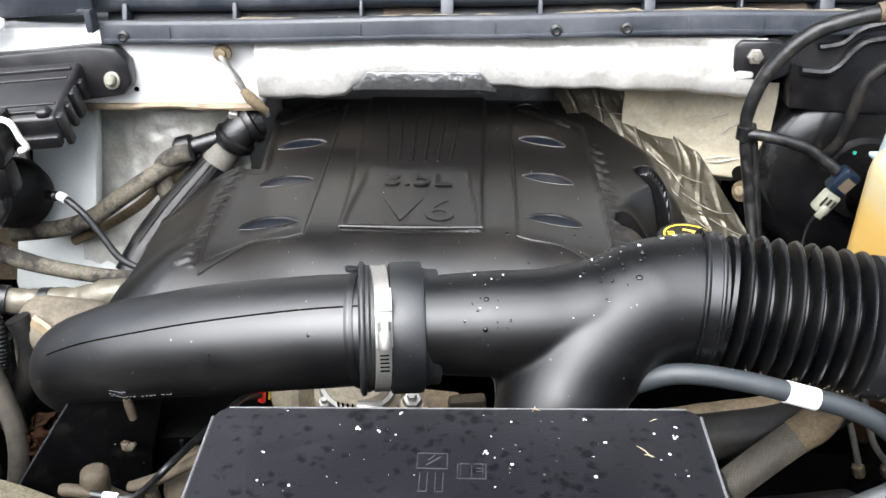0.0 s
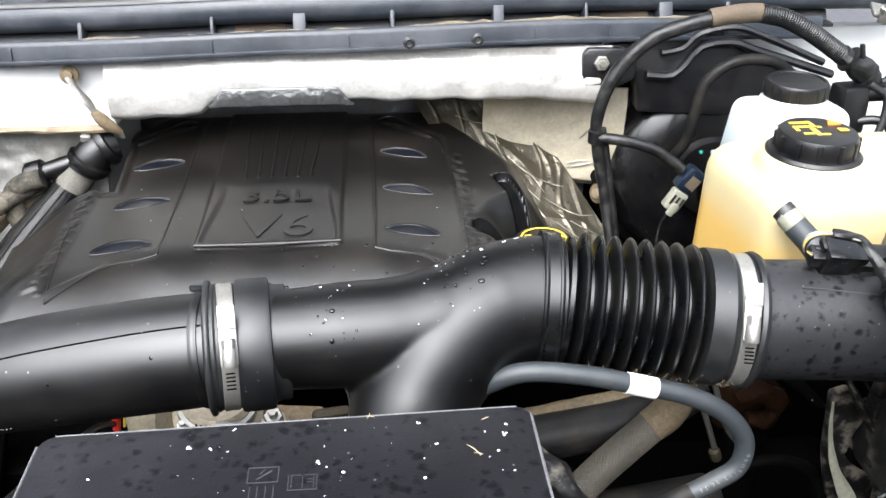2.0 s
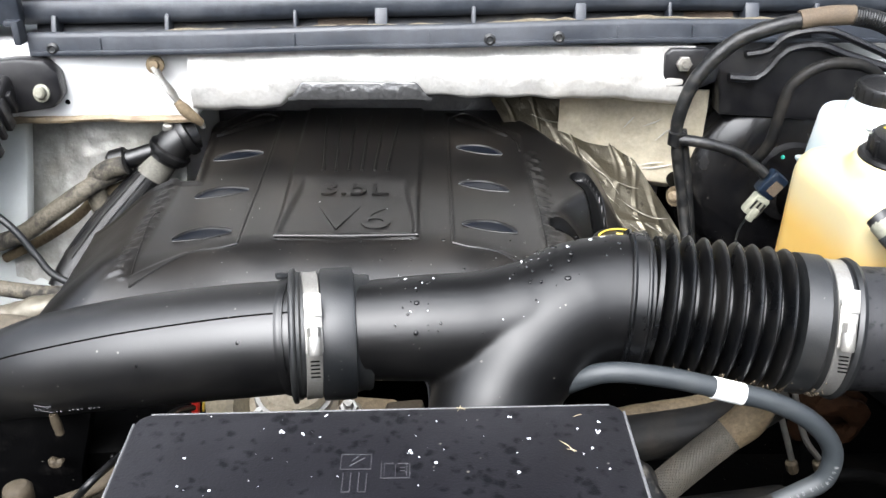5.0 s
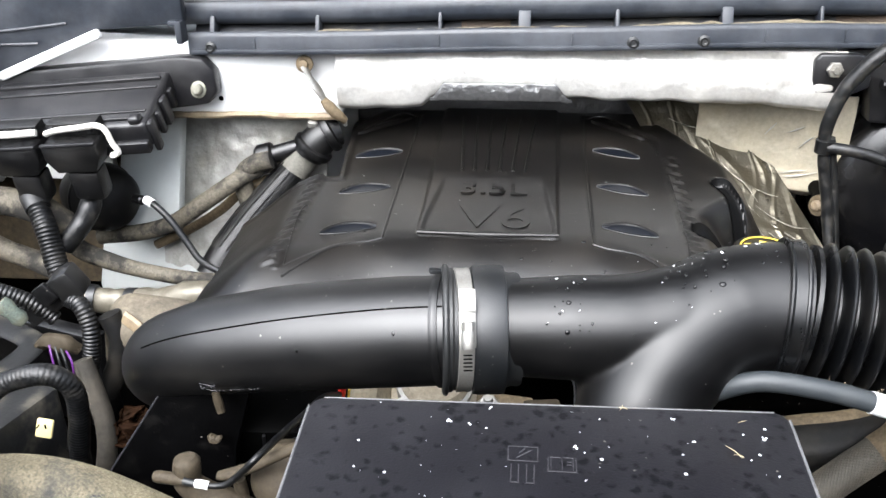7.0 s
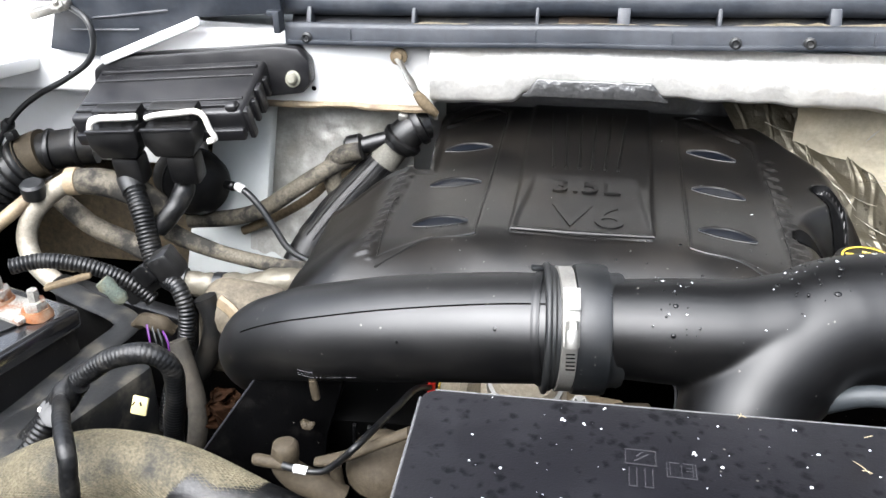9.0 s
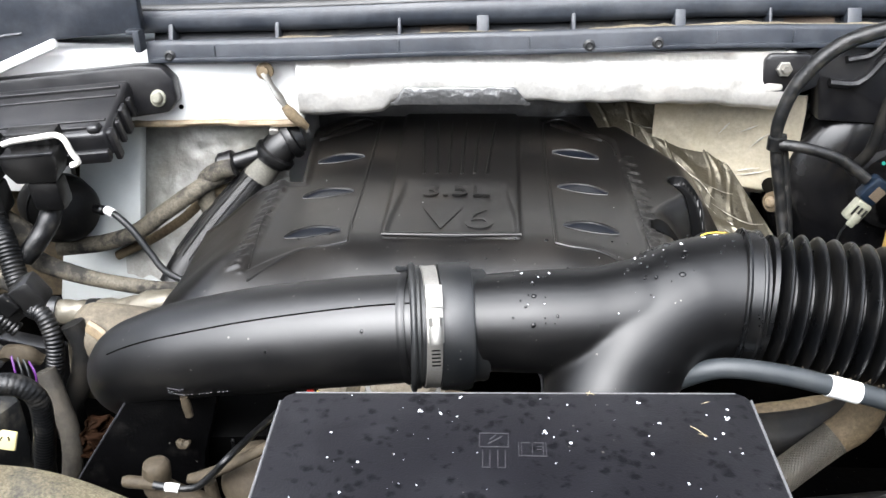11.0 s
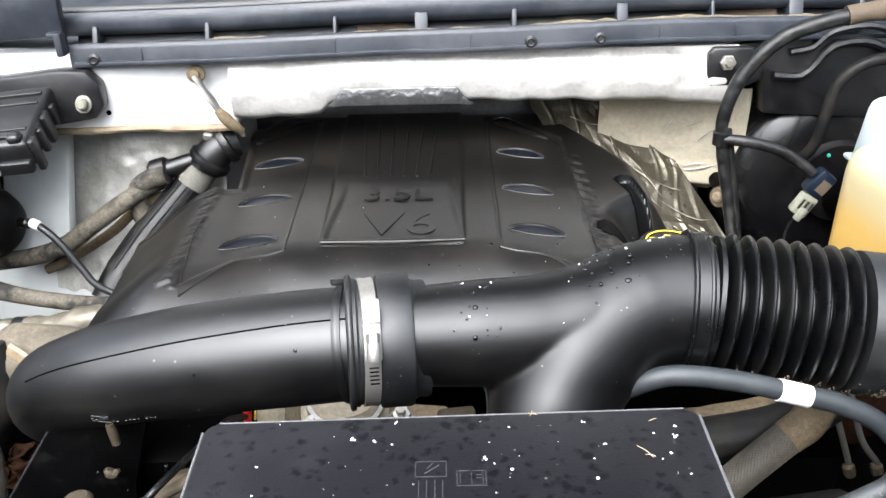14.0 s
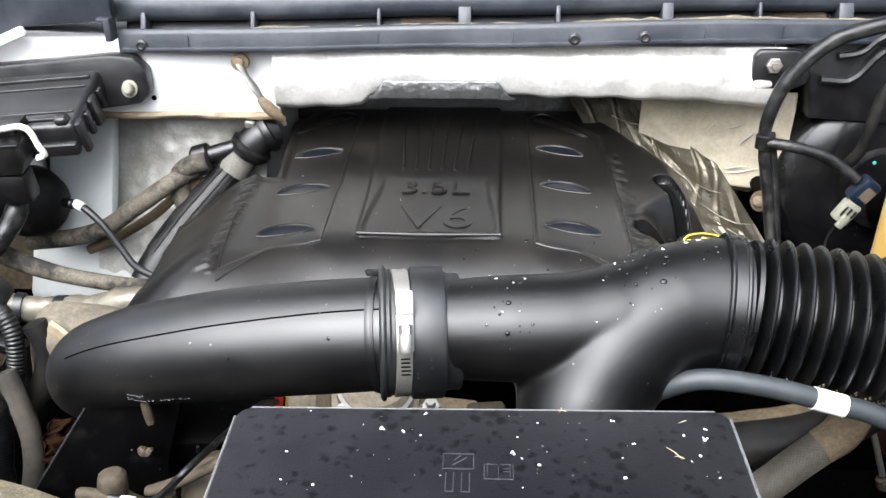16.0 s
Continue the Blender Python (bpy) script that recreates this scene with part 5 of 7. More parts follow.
part("latch_bridge", rbox((0.03, 0.004, 0.003), (0.3900, 0.5560, 1.2880), (25, 6, -3), 0.0022), box_black, sens)
part("plug_head", rbox((0.014, 0.018, 0.013), (0.4130, 0.5560, 1.2770), (25, 6, -3), 0.0022), box_black, sens)
part("sensor_neck", rbox((0.024, 0.022, 0.030), (0.4190, 0.5600, 1.2620), (10, 4, 0), 0.004), airbox_black, sens)
part("wire", sweep([(0.371, 0.552, 1.286), (0.364, 0.550, 1.291), (0.363, 0.548, 1.300), (0.368, 0.546, 1.306), (0.380, 0.545, 1.307)], 0.0009, 6, 0.003), cream, sens)
part("wire", sweep([(0.371, 0.552, 1.287), (0.364, 0.550, 1.292), (0.362, 0.548, 1.301), (0.368, 0.546, 1.306), (0.380, 0.545, 1.307)], 0.0009, 6, 0.003), yellow_ink, sens)
part("wire", sweep([(0.371, 0.552, 1.287), (0.364, 0.550, 1.292), (0.362, 0.548, 1.302), (0.368, 0.546, 1.307), (0.380, 0.545, 1.307)], 0.0009, 6, 0.003), white_lever, sens)
part("wire", sweep([(0.371, 0.552, 1.286), (0.365, 0.550, 1.290), (0.363, 0.548, 1.298), (0.368, 0.546, 1.305), (0.380, 0.545, 1.305)], 0.0009, 6, 0.003), loom_black, sens)
part("wire", sweep([(0.371, 0.552, 1.288), (0.363, 0.550, 1.293), (0.362, 0.548, 1.303), (0.367, 0.546, 1.308), (0.380, 0.545, 1.307)], 0.0009, 6, 0.003), pale_plastic, sens)
part("taped_lead", sweep([(0.379, 0.545, 1.307), (0.388, 0.543, 1.306), (0.398, 0.540, 1.303), (0.404, 0.534, 1.296), (0.409, 0.527, 1.288), (0.414, 0.518, 1.281), (0.415, 0.514, 1.277), (0.413, 0.510, 1.268), (0.413, 0.508, 1.260)], [0.0026, 0.003, 0.0034, 0.0038, 0.004, 0.0058, 0.0064, 0.0048, 0.0026], 12, 0.002, wob=0.0030), loom_dusty, sens)
part("loose_wire", sweep([(0.391, 0.540, 1.305), (0.402, 0.538, 1.302), (0.407, 0.534, 1.295), (0.410, 0.525, 1.288)], 0.0011, 6, 0.003), pale_plastic, sens)
empty = thing("spare_connector", (0.436, 0.546, 1.25), "unplugged black connector socket on the air duct", "connector")
SOCKET = pose(0.424, 0.524, 1.290, 35, 10, -12) @ Matrix.Scale(0.85, 4)
for s in ((0.028, 0.002, 0.022, 0, -0.007), (0.028, 0.002, 0.022, 0, 0.007), (0.002, 0.016, 0.022, -0.013, 0), (0.002, 0.016, 0.022, 0.013, 0), (0.002, 0.014, 0.018, 0.001, 0), (0.028, 0.016, 0.003, 0, 0)):
    b = rbox((s[0], s[1], s[2]), (s[3], s[4], -0.010 if s[2] == 0.003 else 0), bevel=0.0006)
    b.transform(SOCKET)
    part("socket_wall", b, box_black, empty)
b = rbox((0.007, 0.008, 0.010), (-0.006, 0, 0.002), bevel=0.001)
b.transform(SOCKET)
part("insert", b, white_lever, empty, "white insert")
part("backshell", rbox((0.020, 0.014, 0.012), (0.420, 0.520, 1.274), (30, 20, -20), 0.003), box_black, empty)
tw = [(0.4130, 0.5080, 1.2620), (0.433, 0.505, 1.205), (0.446, 0.508, 1.176), (0.457, 0.512, 1.150), (0.463, 0.515, 1.125), (0.461, 0.518, 1.10), (0.450, 0.52, 1.07)]
twist = thing("pigtail_wire", (0.45, 0.52, 1.06), "grey twisted wire pair hanging from the air duct", "wire")
c, _ = spline(tw, 0.002)
twist_grey = mat("pale twisted wire", (0.075, 0.08, 0.085), 0.45, var=0.25, scale=200, bump=0.1)
for ph, mm in ((0, rubber), (math.pi, twist_grey)):
    fr = frames_along(c)
    part("strand", sweep([q + fr[i][1] * 0.0009 * math.cos(i * 1.1 + ph) + fr[i][2] * 0.0009 * math.sin(i * 1.1 + ph) for i, q in enumerate(c)], 0.0011, 6, 0.002), mm, twist)

# ---- harness by the booster ----
har = thing("wiring_harness", (0.35, 0.93, 1.10), "black taped wiring harness arched over the brake booster", "wiring harness")
part("taped_run", sweep([(0.336, 0.90, 1.09), (0.326, 0.925, 1.16), (0.312, 0.935, 1.235), (0.313, 0.935, 1.272), (0.328, 0.935, 1.310), (0.362, 0.935, 1.345), (0.400, 0.935, 1.360), (0.426, 0.935, 1.366)], [0.0058, 0.0060, 0.0066, 0.0073, 0.0078, 0.0082, 0.0084, 0.0086], 16, 0.003, wob=0.0008), loom_dusty, har)
part("brown_wrap", sweep([(0.424, 0.935, 1.366), (0.45, 0.934, 1.371), (0.478, 0.932, 1.372)], 0.0102, 16, 0.004, wob=0.001), brown_tape, har, "brown cloth tape wrap")
part("corrugated_run", sweep([(0.476, 0.932, 1.372), (0.505, 0.930, 1.366), (0.535, 0.927, 1.351), (0.565, 0.925, 1.332), (0.590, 0.922, 1.315)], 0.0102, 16, 0.003, rib=(0.0028, 0.0010)), loom_dusty, har, "corrugated loom")
part("gathered_joint", sweep([(0.572, 0.923, 1.329), (0.592, 0.921, 1.314), (0.612, 0.918, 1.299)], [0.011, 0.0145, 0.011], 16, 0.0025, wob=0.004), loom_dusty, har)
for x, z in ((0.580, 1.3235), (0.603, 1.306)):
    part("cable_tie", lathe([(0.0135, -0.002), (0.0150, -0.0015), (0.0150, 0.0015), (0.0135, 0.002)], (x, 0.920, z), (0.8, -0.06, -0.6), 18), box_black, har)
part("tie_end", rbox((0.004, 0.006, 0.016), (0.584, 0.905, 1.336), (0, -15, 0), 0.001), box_black, har)
part("cable_tail", sweep([(0.600, 0.920, 1.307), (0.640, 0.915, 1.278), (0.69, 0.908, 1.24), (0.75, 0.90, 1.187), (0.80, 0.89, 1.14)], 0.0086, 14, 0.008), loom_dusty, har)
part("second_run", sweep([(0.344, 0.915, 1.09), (0.334, 0.928, 1.16), (0.323, 0.938, 1.225), (0.318, 0.938, 1.245)], 0.0050, 12, 0.005), loom_dusty, har)
part("tape_joint", lathe([(0.008, -0.008), (0.0102, -0.007), (0.0102, 0.007), (0.008, 0.008)], (0.3125, 0.935, 1.237), (0, 0, 1), 14), loom_black, har)
br = part("branch", sweep([(0.314, 0.930, 1.237), (0.335, 0.922, 1.237), (0.370, 0.918, 1.228), (0.395, 0.915, 1.213), (0.408, 0.912, 1.203)], 0.0062, 12, 0.003, wob=0.0006), loom_dusty, har)
part("plug_boot", rbox((0.022, 0.018, 0.030), (0.416, 0.911, 1.192), (0, 38, 0), 0.004), blue_plastic, br, "dark blue plug body")
part("plug_print", rbox((0.012, 0.0006, 0.015), (0.4175, 0.9015, 1.190), (0, 38, 0), 0), brown_tape, br, "tiny unreadable print")
part("plug_nose", rbox((0.019, 0.014, 0.026), (0.402, 0.909, 1.168), (0, 32, 0), 0.003), pale_plastic, br, "pale grey-green plug nose")
for k in (-1, 0, 1):
    part("nose_slot", rbox((0.0022, 0.001, 0.012), (0.402 + 0.005 * k, 0.9014, 1.169 - 0.003 * k), (0, 32, 0), 0), box_black, br)
part("plug_latch", rbox((0.008, 0.006, 0.016), (0.397, 0.900, 1.160), (0, 32, 0), 0.0015), pale_plastic, br)
part("loose_strand", sweep([(0.393, 0.908, 1.150), (0.387, 0.906, 1.138), (0.383, 0.90, 1.118)], 0.0012, 6, 0.004), loom_black, br)

vac = thing("vacuum_hose", (0.43, 0.95, 1.18), "black rubber vacuum hose looping to the booster", "hose")
part("hose", sweep([(0.412, 0.970, 1.190), (0.424, 0.955, 1.222), (0.428, 0.95, 1.262), (0.434, 0.948, 1.292), (0.455, 0.946, 1.312), (0.480, 0.946, 1.318), (0.510, 0.946, 1.314), (0.532, 0.95, 1.298), (0.545, 0.96, 1.275)], 0.0064, 14, 0.005), rubber_dirty, vac)
val = thing("vacuum_valve", (0.60, 0.92, 1.20), "black valve block with small elbow hoses", "valve")
part("valve_body", rbox((0.034, 0.03, 0.055), (0.586, 0.915, 1.270), (0, 0, 10), 0.005), box_black, val)
part("side_port", lathe([(0, 0), (0.010, 0), (0.010, 0.035), (0.007, 0.037), (0, 0.037)], (0.60, 0.912, 1.288), (1, -0.1, 0.05), 14), box_black, val)
part("elbow_hose", sweep([(0.595, 0.905, 1.258), (0.615, 0.90, 1.260), (0.630, 0.895, 1.250), (0.633, 0.89, 1.225), (0.632, 0.885, 1.195)], 0.0052, 10, 0.004), rubber, val)
part("round_port", lathe([(0, 0), (0.012, 0), (0.013, 0.004), (0.011, 0.012), (0, 0.013)], (0.588, 0.895, 1.235), (0.3, -1, 0.3), 16), box_black, val)
part("lower_body", rbox((0.05, 0.03, 0.05), (0.63, 0.90, 1.185), (0, 0, 10), 0.006), deep_black, val)
lp = thing("cable_loop", (0.63, 0.9, 1.2), "thin black cable looped beside the fender", "cable")
part("cable", sweep([(0.600, 0.905, 1.30), (0.620, 0.90, 1.285), (0.618, 0.895, 1.255), (0.605, 0.89, 1.215), (0.632, 0.885, 1.245), (0.655, 0.885, 1.280), (0.664, 0.89, 1.305), (0.652, 0.895, 1.326), (0.632, 0.90, 1.318), (0.615, 0.905, 1.302)], 0.0042, 10, 0.005), rubber, lp)
hr = thing("hood_hinge", (0.65, 1.0, 1.33), "grey steel hood hinge bracket beside the cowl", "hinge", "hood hinges")
part("hinge_plate", rbox((0.060, 0.03, 0.006), (0.672, 1.0, 1.352), (15, 10, -14), 0.002), zinc, hr)
part("hinge_flange", rbox((0.046, 0.005, 0.012), (0.668, 0.988, 1.346), (10, 12, -14), 0.002), zinc, hr)
part("hinge_bolt", hexnut((0.650, 0.99, 1.358), (0, -0.4, 1), 0.007, 0.006), zinc, hr)
part("hinge_arm", rbox((0.02, 0.12, 0.03), (0.70, 1.06, 1.37), (10, 0, 20), 0.003), deep_black, hr)

# ---- hoses at the front ----
def hose(name, pts, r, material, label, category="hose", **kw):
    return solo(name, sweep(pts, r, kw.pop("n", 16), kw.pop("step", 0.005), **kw), material, label, category)


gh = thing("grey_hose", (0.25, 0.5, 1.10), "grey rubber hose with a white tape label and date print", "hose")
GH = [(0.120, 0.545, 1.180), (0.140, 0.53, 1.205), (0.165, 0.525, 1.216), (0.207, 0.522, 1.2125), (0.246, 0.521, 1.2025), (0.280, 0.52, 1.193), (0.310, 0.518, 1.177), (0.329, 0.516, 1.153), (0.327, 0.513, 1.129), (0.310, 0.512, 1.116), (0.290, 0.51, 1.106)]
part("hose", sweep(GH, 0.0073, 20, 0.004), hose_grey, gh)
part("tape_label", sweep([(0.2355, 0.521, 1.2055), (0.246, 0.521, 1.2025), (0.2575, 0.5206, 1.1995)], 0.0079, 20, 0.004), white_label, gh, "white tape label")
part("end_clip", sweep([(0.293, 0.51, 1.108), (0.276, 0.508, 1.099), (0.25, 0.505, 1.083), (0.22, 0.50, 1.06)], [0.0072, 0.0095, 0.009, 0.008], 14, 0.004, wob=0.001), rubber_dirty, gh)
cg, _ = spline(GH, 0.002)
cg = cg[::-1]
arcs = [0.0]
for a, b in zip(cg, cg[1:]):
    arcs.append(arcs[-1] + (b - a).length)
for k, ch in enumerate("65:60 21/91/60"):
    if ch == " ":
        continue
    i = min(range(len(arcs)), key=lambda q: abs(arcs[q] - 0.010 - 0.0037 * k))
    d = cg[i] - cg[i + 1]
    d.normalize()
    up = Vector((0, -0.80, 0.60))
    up = (up - d * up.dot(d)).normalized()
    q = cg[i] + up * 0.0074
    b = letters(ch, 0.0041, Matrix.Identity(4), 0.0002)
    side = up.cross(d)
    b.transform(Matrix(((d.x, side.x, up.x, q.x), (d.y, side.y, up.y, q.y), (d.z, side.z, up.z, q.z), (0, 0, 0, 1))))
    part("printed_digit", b, print_white, gh)
bh = thing("braided_hose", (0.27, 0.63, 1.0), "dusty braided sleeve hose with a tan end fitting", "hose")
BH = [(0.215, 0.60, 1.005), (0.245, 0.61, 1.035), (0.275, 0.62, 1.058), (0.308, 0.63, 1.082)]
part("sleeve", sweep(BH, 0.0140, 24, 0.004), braid, bh)
weave = bmesh.new()
c, _ = spline(BH, 0.0012)
fr = frames_along(c)
for s in (-1, 1):
    for k in range(28):
        a0 = 2 * math.pi * k / 28
        pts = [q + (fr[i][1] * math.sin(a0 + s * i * 0.075) + fr[i][2] * math.cos(a0 + s * i * 0.075)) * 0.0142 for i, q in enumerate(c)][::3]
        merge(weave, sweep(pts, 0.0005, 4, 0.005))
tagged(part("braid", weave, braid, bh, "woven strands"), kind="stuff")
part("end_fitting", sweep([(0.300, 0.628, 1.076), (0.316, 0.632, 1.088), (0.325, 0.637, 1.105), (0.322, 0.643, 1.125), (0.31, 0.65, 1.14)], [0.0152, 0.016, 0.016, 0.0155, 0.015], 20, 0.004), tan_dirty, bh, "tan rubber cuff")
solo("tan_rail", sweep([(0.067, 0.672, 1.034), (0.188, 0.672, 1.057), (0.255, 0.672, 1.070), (0.322, 0.672, 1.083)], 0.0105, 12, 0.008, flat=0.6, wob=0.0015), tan_dirty, "dust-covered tan rail behind the hoses", "rail")
solo("dark_hose", sweep([(-0.03, 0.64, 1.01), (0.08, 0.648, 1.028), (0.2, 0.655, 1.045), (0.30, 0.66, 1.062), (0.36, 0.68, 1.08)], 0.022, 18, 0.01), rubber_dirty, "thick dark coolant hose, dusty on top", "hose")
solo("dark_hose", sweep([(0.02, 0.60, 0.965), (0.10, 0.60, 0.975), (0.23, 0.60, 0.99), (0.30, 0.60, 1.00), (0.36, 0.62, 0.99)], 0.026, 18, 0.01), rubber_dirty, "thick dark coolant hose lower in the bay", "hose")
bl = thing("brake_line", (0.39, 0.68, 0.98), "dull steel brake lines with end fittings", "brake line")
for dx in (0, 0.018):
    ln = part("line", sweep([(0.362 + dx, 0.70, 1.09), (0.370 + dx, 0.695, 1.06), (0.384 + dx, 0.69, 1.02), (0.393 + dx * 1.5, 0.688, 0.995)], 0.003, 8, 0.005), zinc, bl)
    part("fitting", lathe([(0, 0), (0.005, 0), (0.006, 0.002), (0.006, 0.012), (0.004, 0.014), (0, 0.014)], (0.397 + dx * 1.5, 0.687, 0.980), (-0.35, 0.05, 1), 8), tan_dark, ln)
bp = thing("rusty_bracket", (0.46, 0.77, 0.63), "rust-brown steel bracket deep in the bay", "bracket")
part("plate", rbox((0.075, 0.03, 0.075), (0.465, 0.775, 0.985), (12, 0, 10), 0.014, 3), rust, bp)
part("leg", rbox((0.05, 0.03, 0.34), (0.465, 0.775, 0.80), bevel=0.006), deep_black, bp)
part("boss", sweep([(0.437, 0.742, 1.012), (0.452, 0.738, 1.022), (0.470, 0.738, 1.016), (0.478, 0.74, 1.000), (0.470, 0.742, 0.984), (0.452, 0.744, 0.982)], [0.006, 0.011, 0.012, 0.010, 0.011, 0.007], 12, 0.004, wob=0.006), rust, bp)
hn = thing("horn", (0.505, 0.60, 1.0), "dark dusty round horn low in the bay", "horn")
part("bell", lathe([(0.030, -0.012), (0.034, -0.01), (0.034, 0.0), (0.028, 0.004), (0.022, -0.004), (0.008, -0.006), (0.006, 0.003), (0, 0.004)], (0.508, 0.615, 1.062), (-0.1, -1, 0.5), 32), deep_black, hn)
part("mount", rbox((0.02, 0.05, 0.40), (0.515, 0.655, 0.85), bevel=0.004), deep_black, hn)
solo("support_strut", rbox((0.13, 0.012, 0.016), (0.535, 0.585, 1.02), (0, 42, 0), 0.003), rubber_dirty, "black steel strut beside the air box", "strut")
solo("support_strut", rbox((0.10, 0.010, 0.012), (0.565, 0.60, 1.09), (0, 35, 0), 0.003), deep_black, "thin dark steel strut beside the air box", "strut")
hose("thin_wire", [(0.44, 0.56, 1.17), (0.452, 0.555, 1.155), (0.475, 0.55, 1.142), (0.49, 0.545, 1.12), (0.50, 0.54, 1.09)], 0.0012, loom_black, "thin loose wire by the air box", "wire", n=6)
hose("thin_wire", [(0.455, 0.505, 1.195), (0.478, 0.505, 1.192), (0.50, 0.508, 1.185), (0.53, 0.515, 1.155)], 0.0008, pale_plastic, "thin pale thread on the air duct", "wire", n=6)
hose("dark_line", [(0.38, 0.62, 1.03), (0.42, 0.62, 1.035), (0.455, 0.62, 1.02), (0.47, 0.61, 0.98)], 0.006, deep_black, "dark rubber line behind the pale strip", "hose")
hose("dark_line", [(0.10, 0.58, 0.99), (0.16, 0.58, 1.0), (0.20, 0.585, 0.985), (0.23, 0.59, 0.96)], 0.010, rubber_dirty, "dark rubber line below the branch pipe", "hose")
ps = thing("wheel_well_liner", (0.47, 0.58, 0.92), "pale dirty plastic strip beside dark bracketry", "strip")
part("strip", sweep([(0.448, 0.60, 1.115), (0.452, 0.598, 1.08), (0.462, 0.595, 1.045), (0.48, 0.59, 1.01), (0.505, 0.58, 0.96)], [0.0012, 0.002, 0.004, 0.0075, 0.0095], 10, 0.006, flat=0.35), pale_plastic, ps)
part("bracket", slab([(0.452, 1.115), (0.468, 1.12), (0.478, 1.10), (0.490, 1.085), (0.482, 1.065), (0.492, 1.045), (0.51, 1.02), (0.53, 1.0), (0.56, 0.95), (0.50, 0.95), (0.47, 1.0), (0.458, 1.05)], 0, 0.010, Matrix.Translation((0, 0.62, 0)) @ Matrix.Rotation(math.pi / 2, 4, "X"), 0.003), mud_streaks, ps)
solo("lower_duct", sweep([(0.40, 0.50, 0.97), (0.46, 0.52, 0.99), (0.54, 0.53, 1.0), (0.62, 0.53, 1.02)], 0.035, 20, 0.01), deep_black, "dark dusty duct low in the bay", "duct")

def stay(pts, r, material, label, flat=0.45):
    solo("stay", sweep(pts, r, 8, 0.006, flat=flat, wob=0.0010), material, label, "stay", "stays beside the air box")


stay([(0.444, 0.585, 1.152), (0.460, 0.588, 1.128), (0.474, 0.590, 1.106), (0.486, 0.592, 1.088)], [0.004, 0.0065, 0.006, 0.003], mud_streaks, "mud-streaked steel stay beside the air box")
stay([(0.476, 0.578, 1.148), (0.475, 0.578, 1.132), (0.473, 0.578, 1.112)], 0.0024, mud_streaks, "thin mud-streaked rod beside the air box", 1.0)
stay([(0.478, 0.578, 1.134), (0.490, 0.579, 1.118), (0.503, 0.580, 1.100)], 0.0015, tan_dark, "thin dirty rod beside the air box", 1.0)
stay([(0.512, 0.575, 1.058), (0.530, 0.576, 1.036), (0.556, 0.578, 1.000), (0.575, 0.58, 0.97)], [0.008, 0.012, 0.014, 0.014], mud_streaks, "broad mud-streaked steel stay deep in the bay", 0.25)
stay([(0.498, 0.582, 1.040), (0.506, 0.582, 1.015), (0.512, 0.582, 0.985), (0.515, 0.58, 0.95)], [0.006, 0.011, 0.013, 0.013], mud_streaks, "pale muddy bracket end deep in the bay", 0.3)
stay([(0.400, 0.655, 1.125), (0.425, 0.652, 1.110), (0.448, 0.645, 1.092), (0.466, 0.64, 1.078)], [0.010, 0.016, 0.014, 0.006], deep_black, "black casting edge beneath the air duct", 0.5)
hose("grimy_loom", [(0.160, 0.470, 1.184), (0.169, 0.465, 1.178), (0.178, 0.460, 1.168), (0.185, 0.455, 1.152)], [0.009, 0.011, 0.012, 0.012], mud_streaks, "grimy bundled loom beside the fuse box", "wiring loom", wob=0.007, step=0.0025)

# ---- throttle body under the pipes ----
th = thing("throttle_body", (-0.06, 0.64, 1.02), "dusty cast aluminium throttle body below the pipe", "throttle body")
TA = (0.10, -0.25, 1)
part("housing", lathe([(0, 0), (0.034, 0), (0.038, 0.004), (0.038, 0.030), (0.031, 0.034), (0.030, 0.046), (0.026, 0.050), (0, 0.050)], (-0.082, 0.648, 1.078), TA, 40), cast_alu, th)
part("band_clamp", lathe([(0.0300, 0.034), (0.0335, 0.0345), (0.0338, 0.0440), (0.0300, 0.0445)], (-0.082, 0.648, 1.078), TA, 40, True), steel, th, "steel band clamp")
for k in range(7):
    a = radians(-112 + 7 * k)
    part("thread_slot", rbox((0.0016, 0.0010, 0.0070), (-0.078 + 0.0340 * math.cos(a), 0.6385 + 0.0340 * math.sin(a), 1.1175), (14, 5, math.degrees(a) + 90), 0), deep_black, th)
part("clamp_screw", sweep([(-0.074, 0.603, 1.120), (-0.064, 0.602, 1.120), (-0.054, 0.604, 1.120)], [0.0045, 0.0052, 0.0042], 10, 0.003), steel, th)
part("side_cover", lathe([(0, 0), (0.021, 0), (0.023, 0.004), (0.023, 0.026), (0.019, 0.030), (0, 0.030)], (-0.145, 0.640, 1.094), (0.9, -0.3, 0.35), 24), mat("pale cream plastic", (0.30, 0.26, 0.18), 0.5, var=0.25, scale=40, bump=0.2, dust=(0.14, 0.11, 0.075), amount=0.6, dscale=30), th, "cream plastic side cover")
part("flange", rbox((0.062, 0.030, 0.014), (-0.022, 0.652, 1.082), (24, 6, 0), 0.004), tan_dirty, th)
part("bolt", hexnut((-0.030, 0.622, 1.108), (0, -0.4, 1), 0.0085, 0.009), steel, th)
part("bolt_boss", lathe([(0, 0), (0.013, 0), (0.012, 0.012), (0.010, 0.014), (0, 0.014)], (-0.030, 0.626, 1.096), (0, -0.4, 1), 18), cast_alu, th)
part("bolt", hexnut((-0.104, 0.618, 1.108), (0, -0.4, 1), 0.006, 0.006), steel, th)
solo("coil_bracket", rbox((0.034, 0.012, 0.022), (0.016, 0.65, 1.085), (10, 0, 8), 0.004), tan_dark, "tan bracket in the shade below the pipe", "bracket")

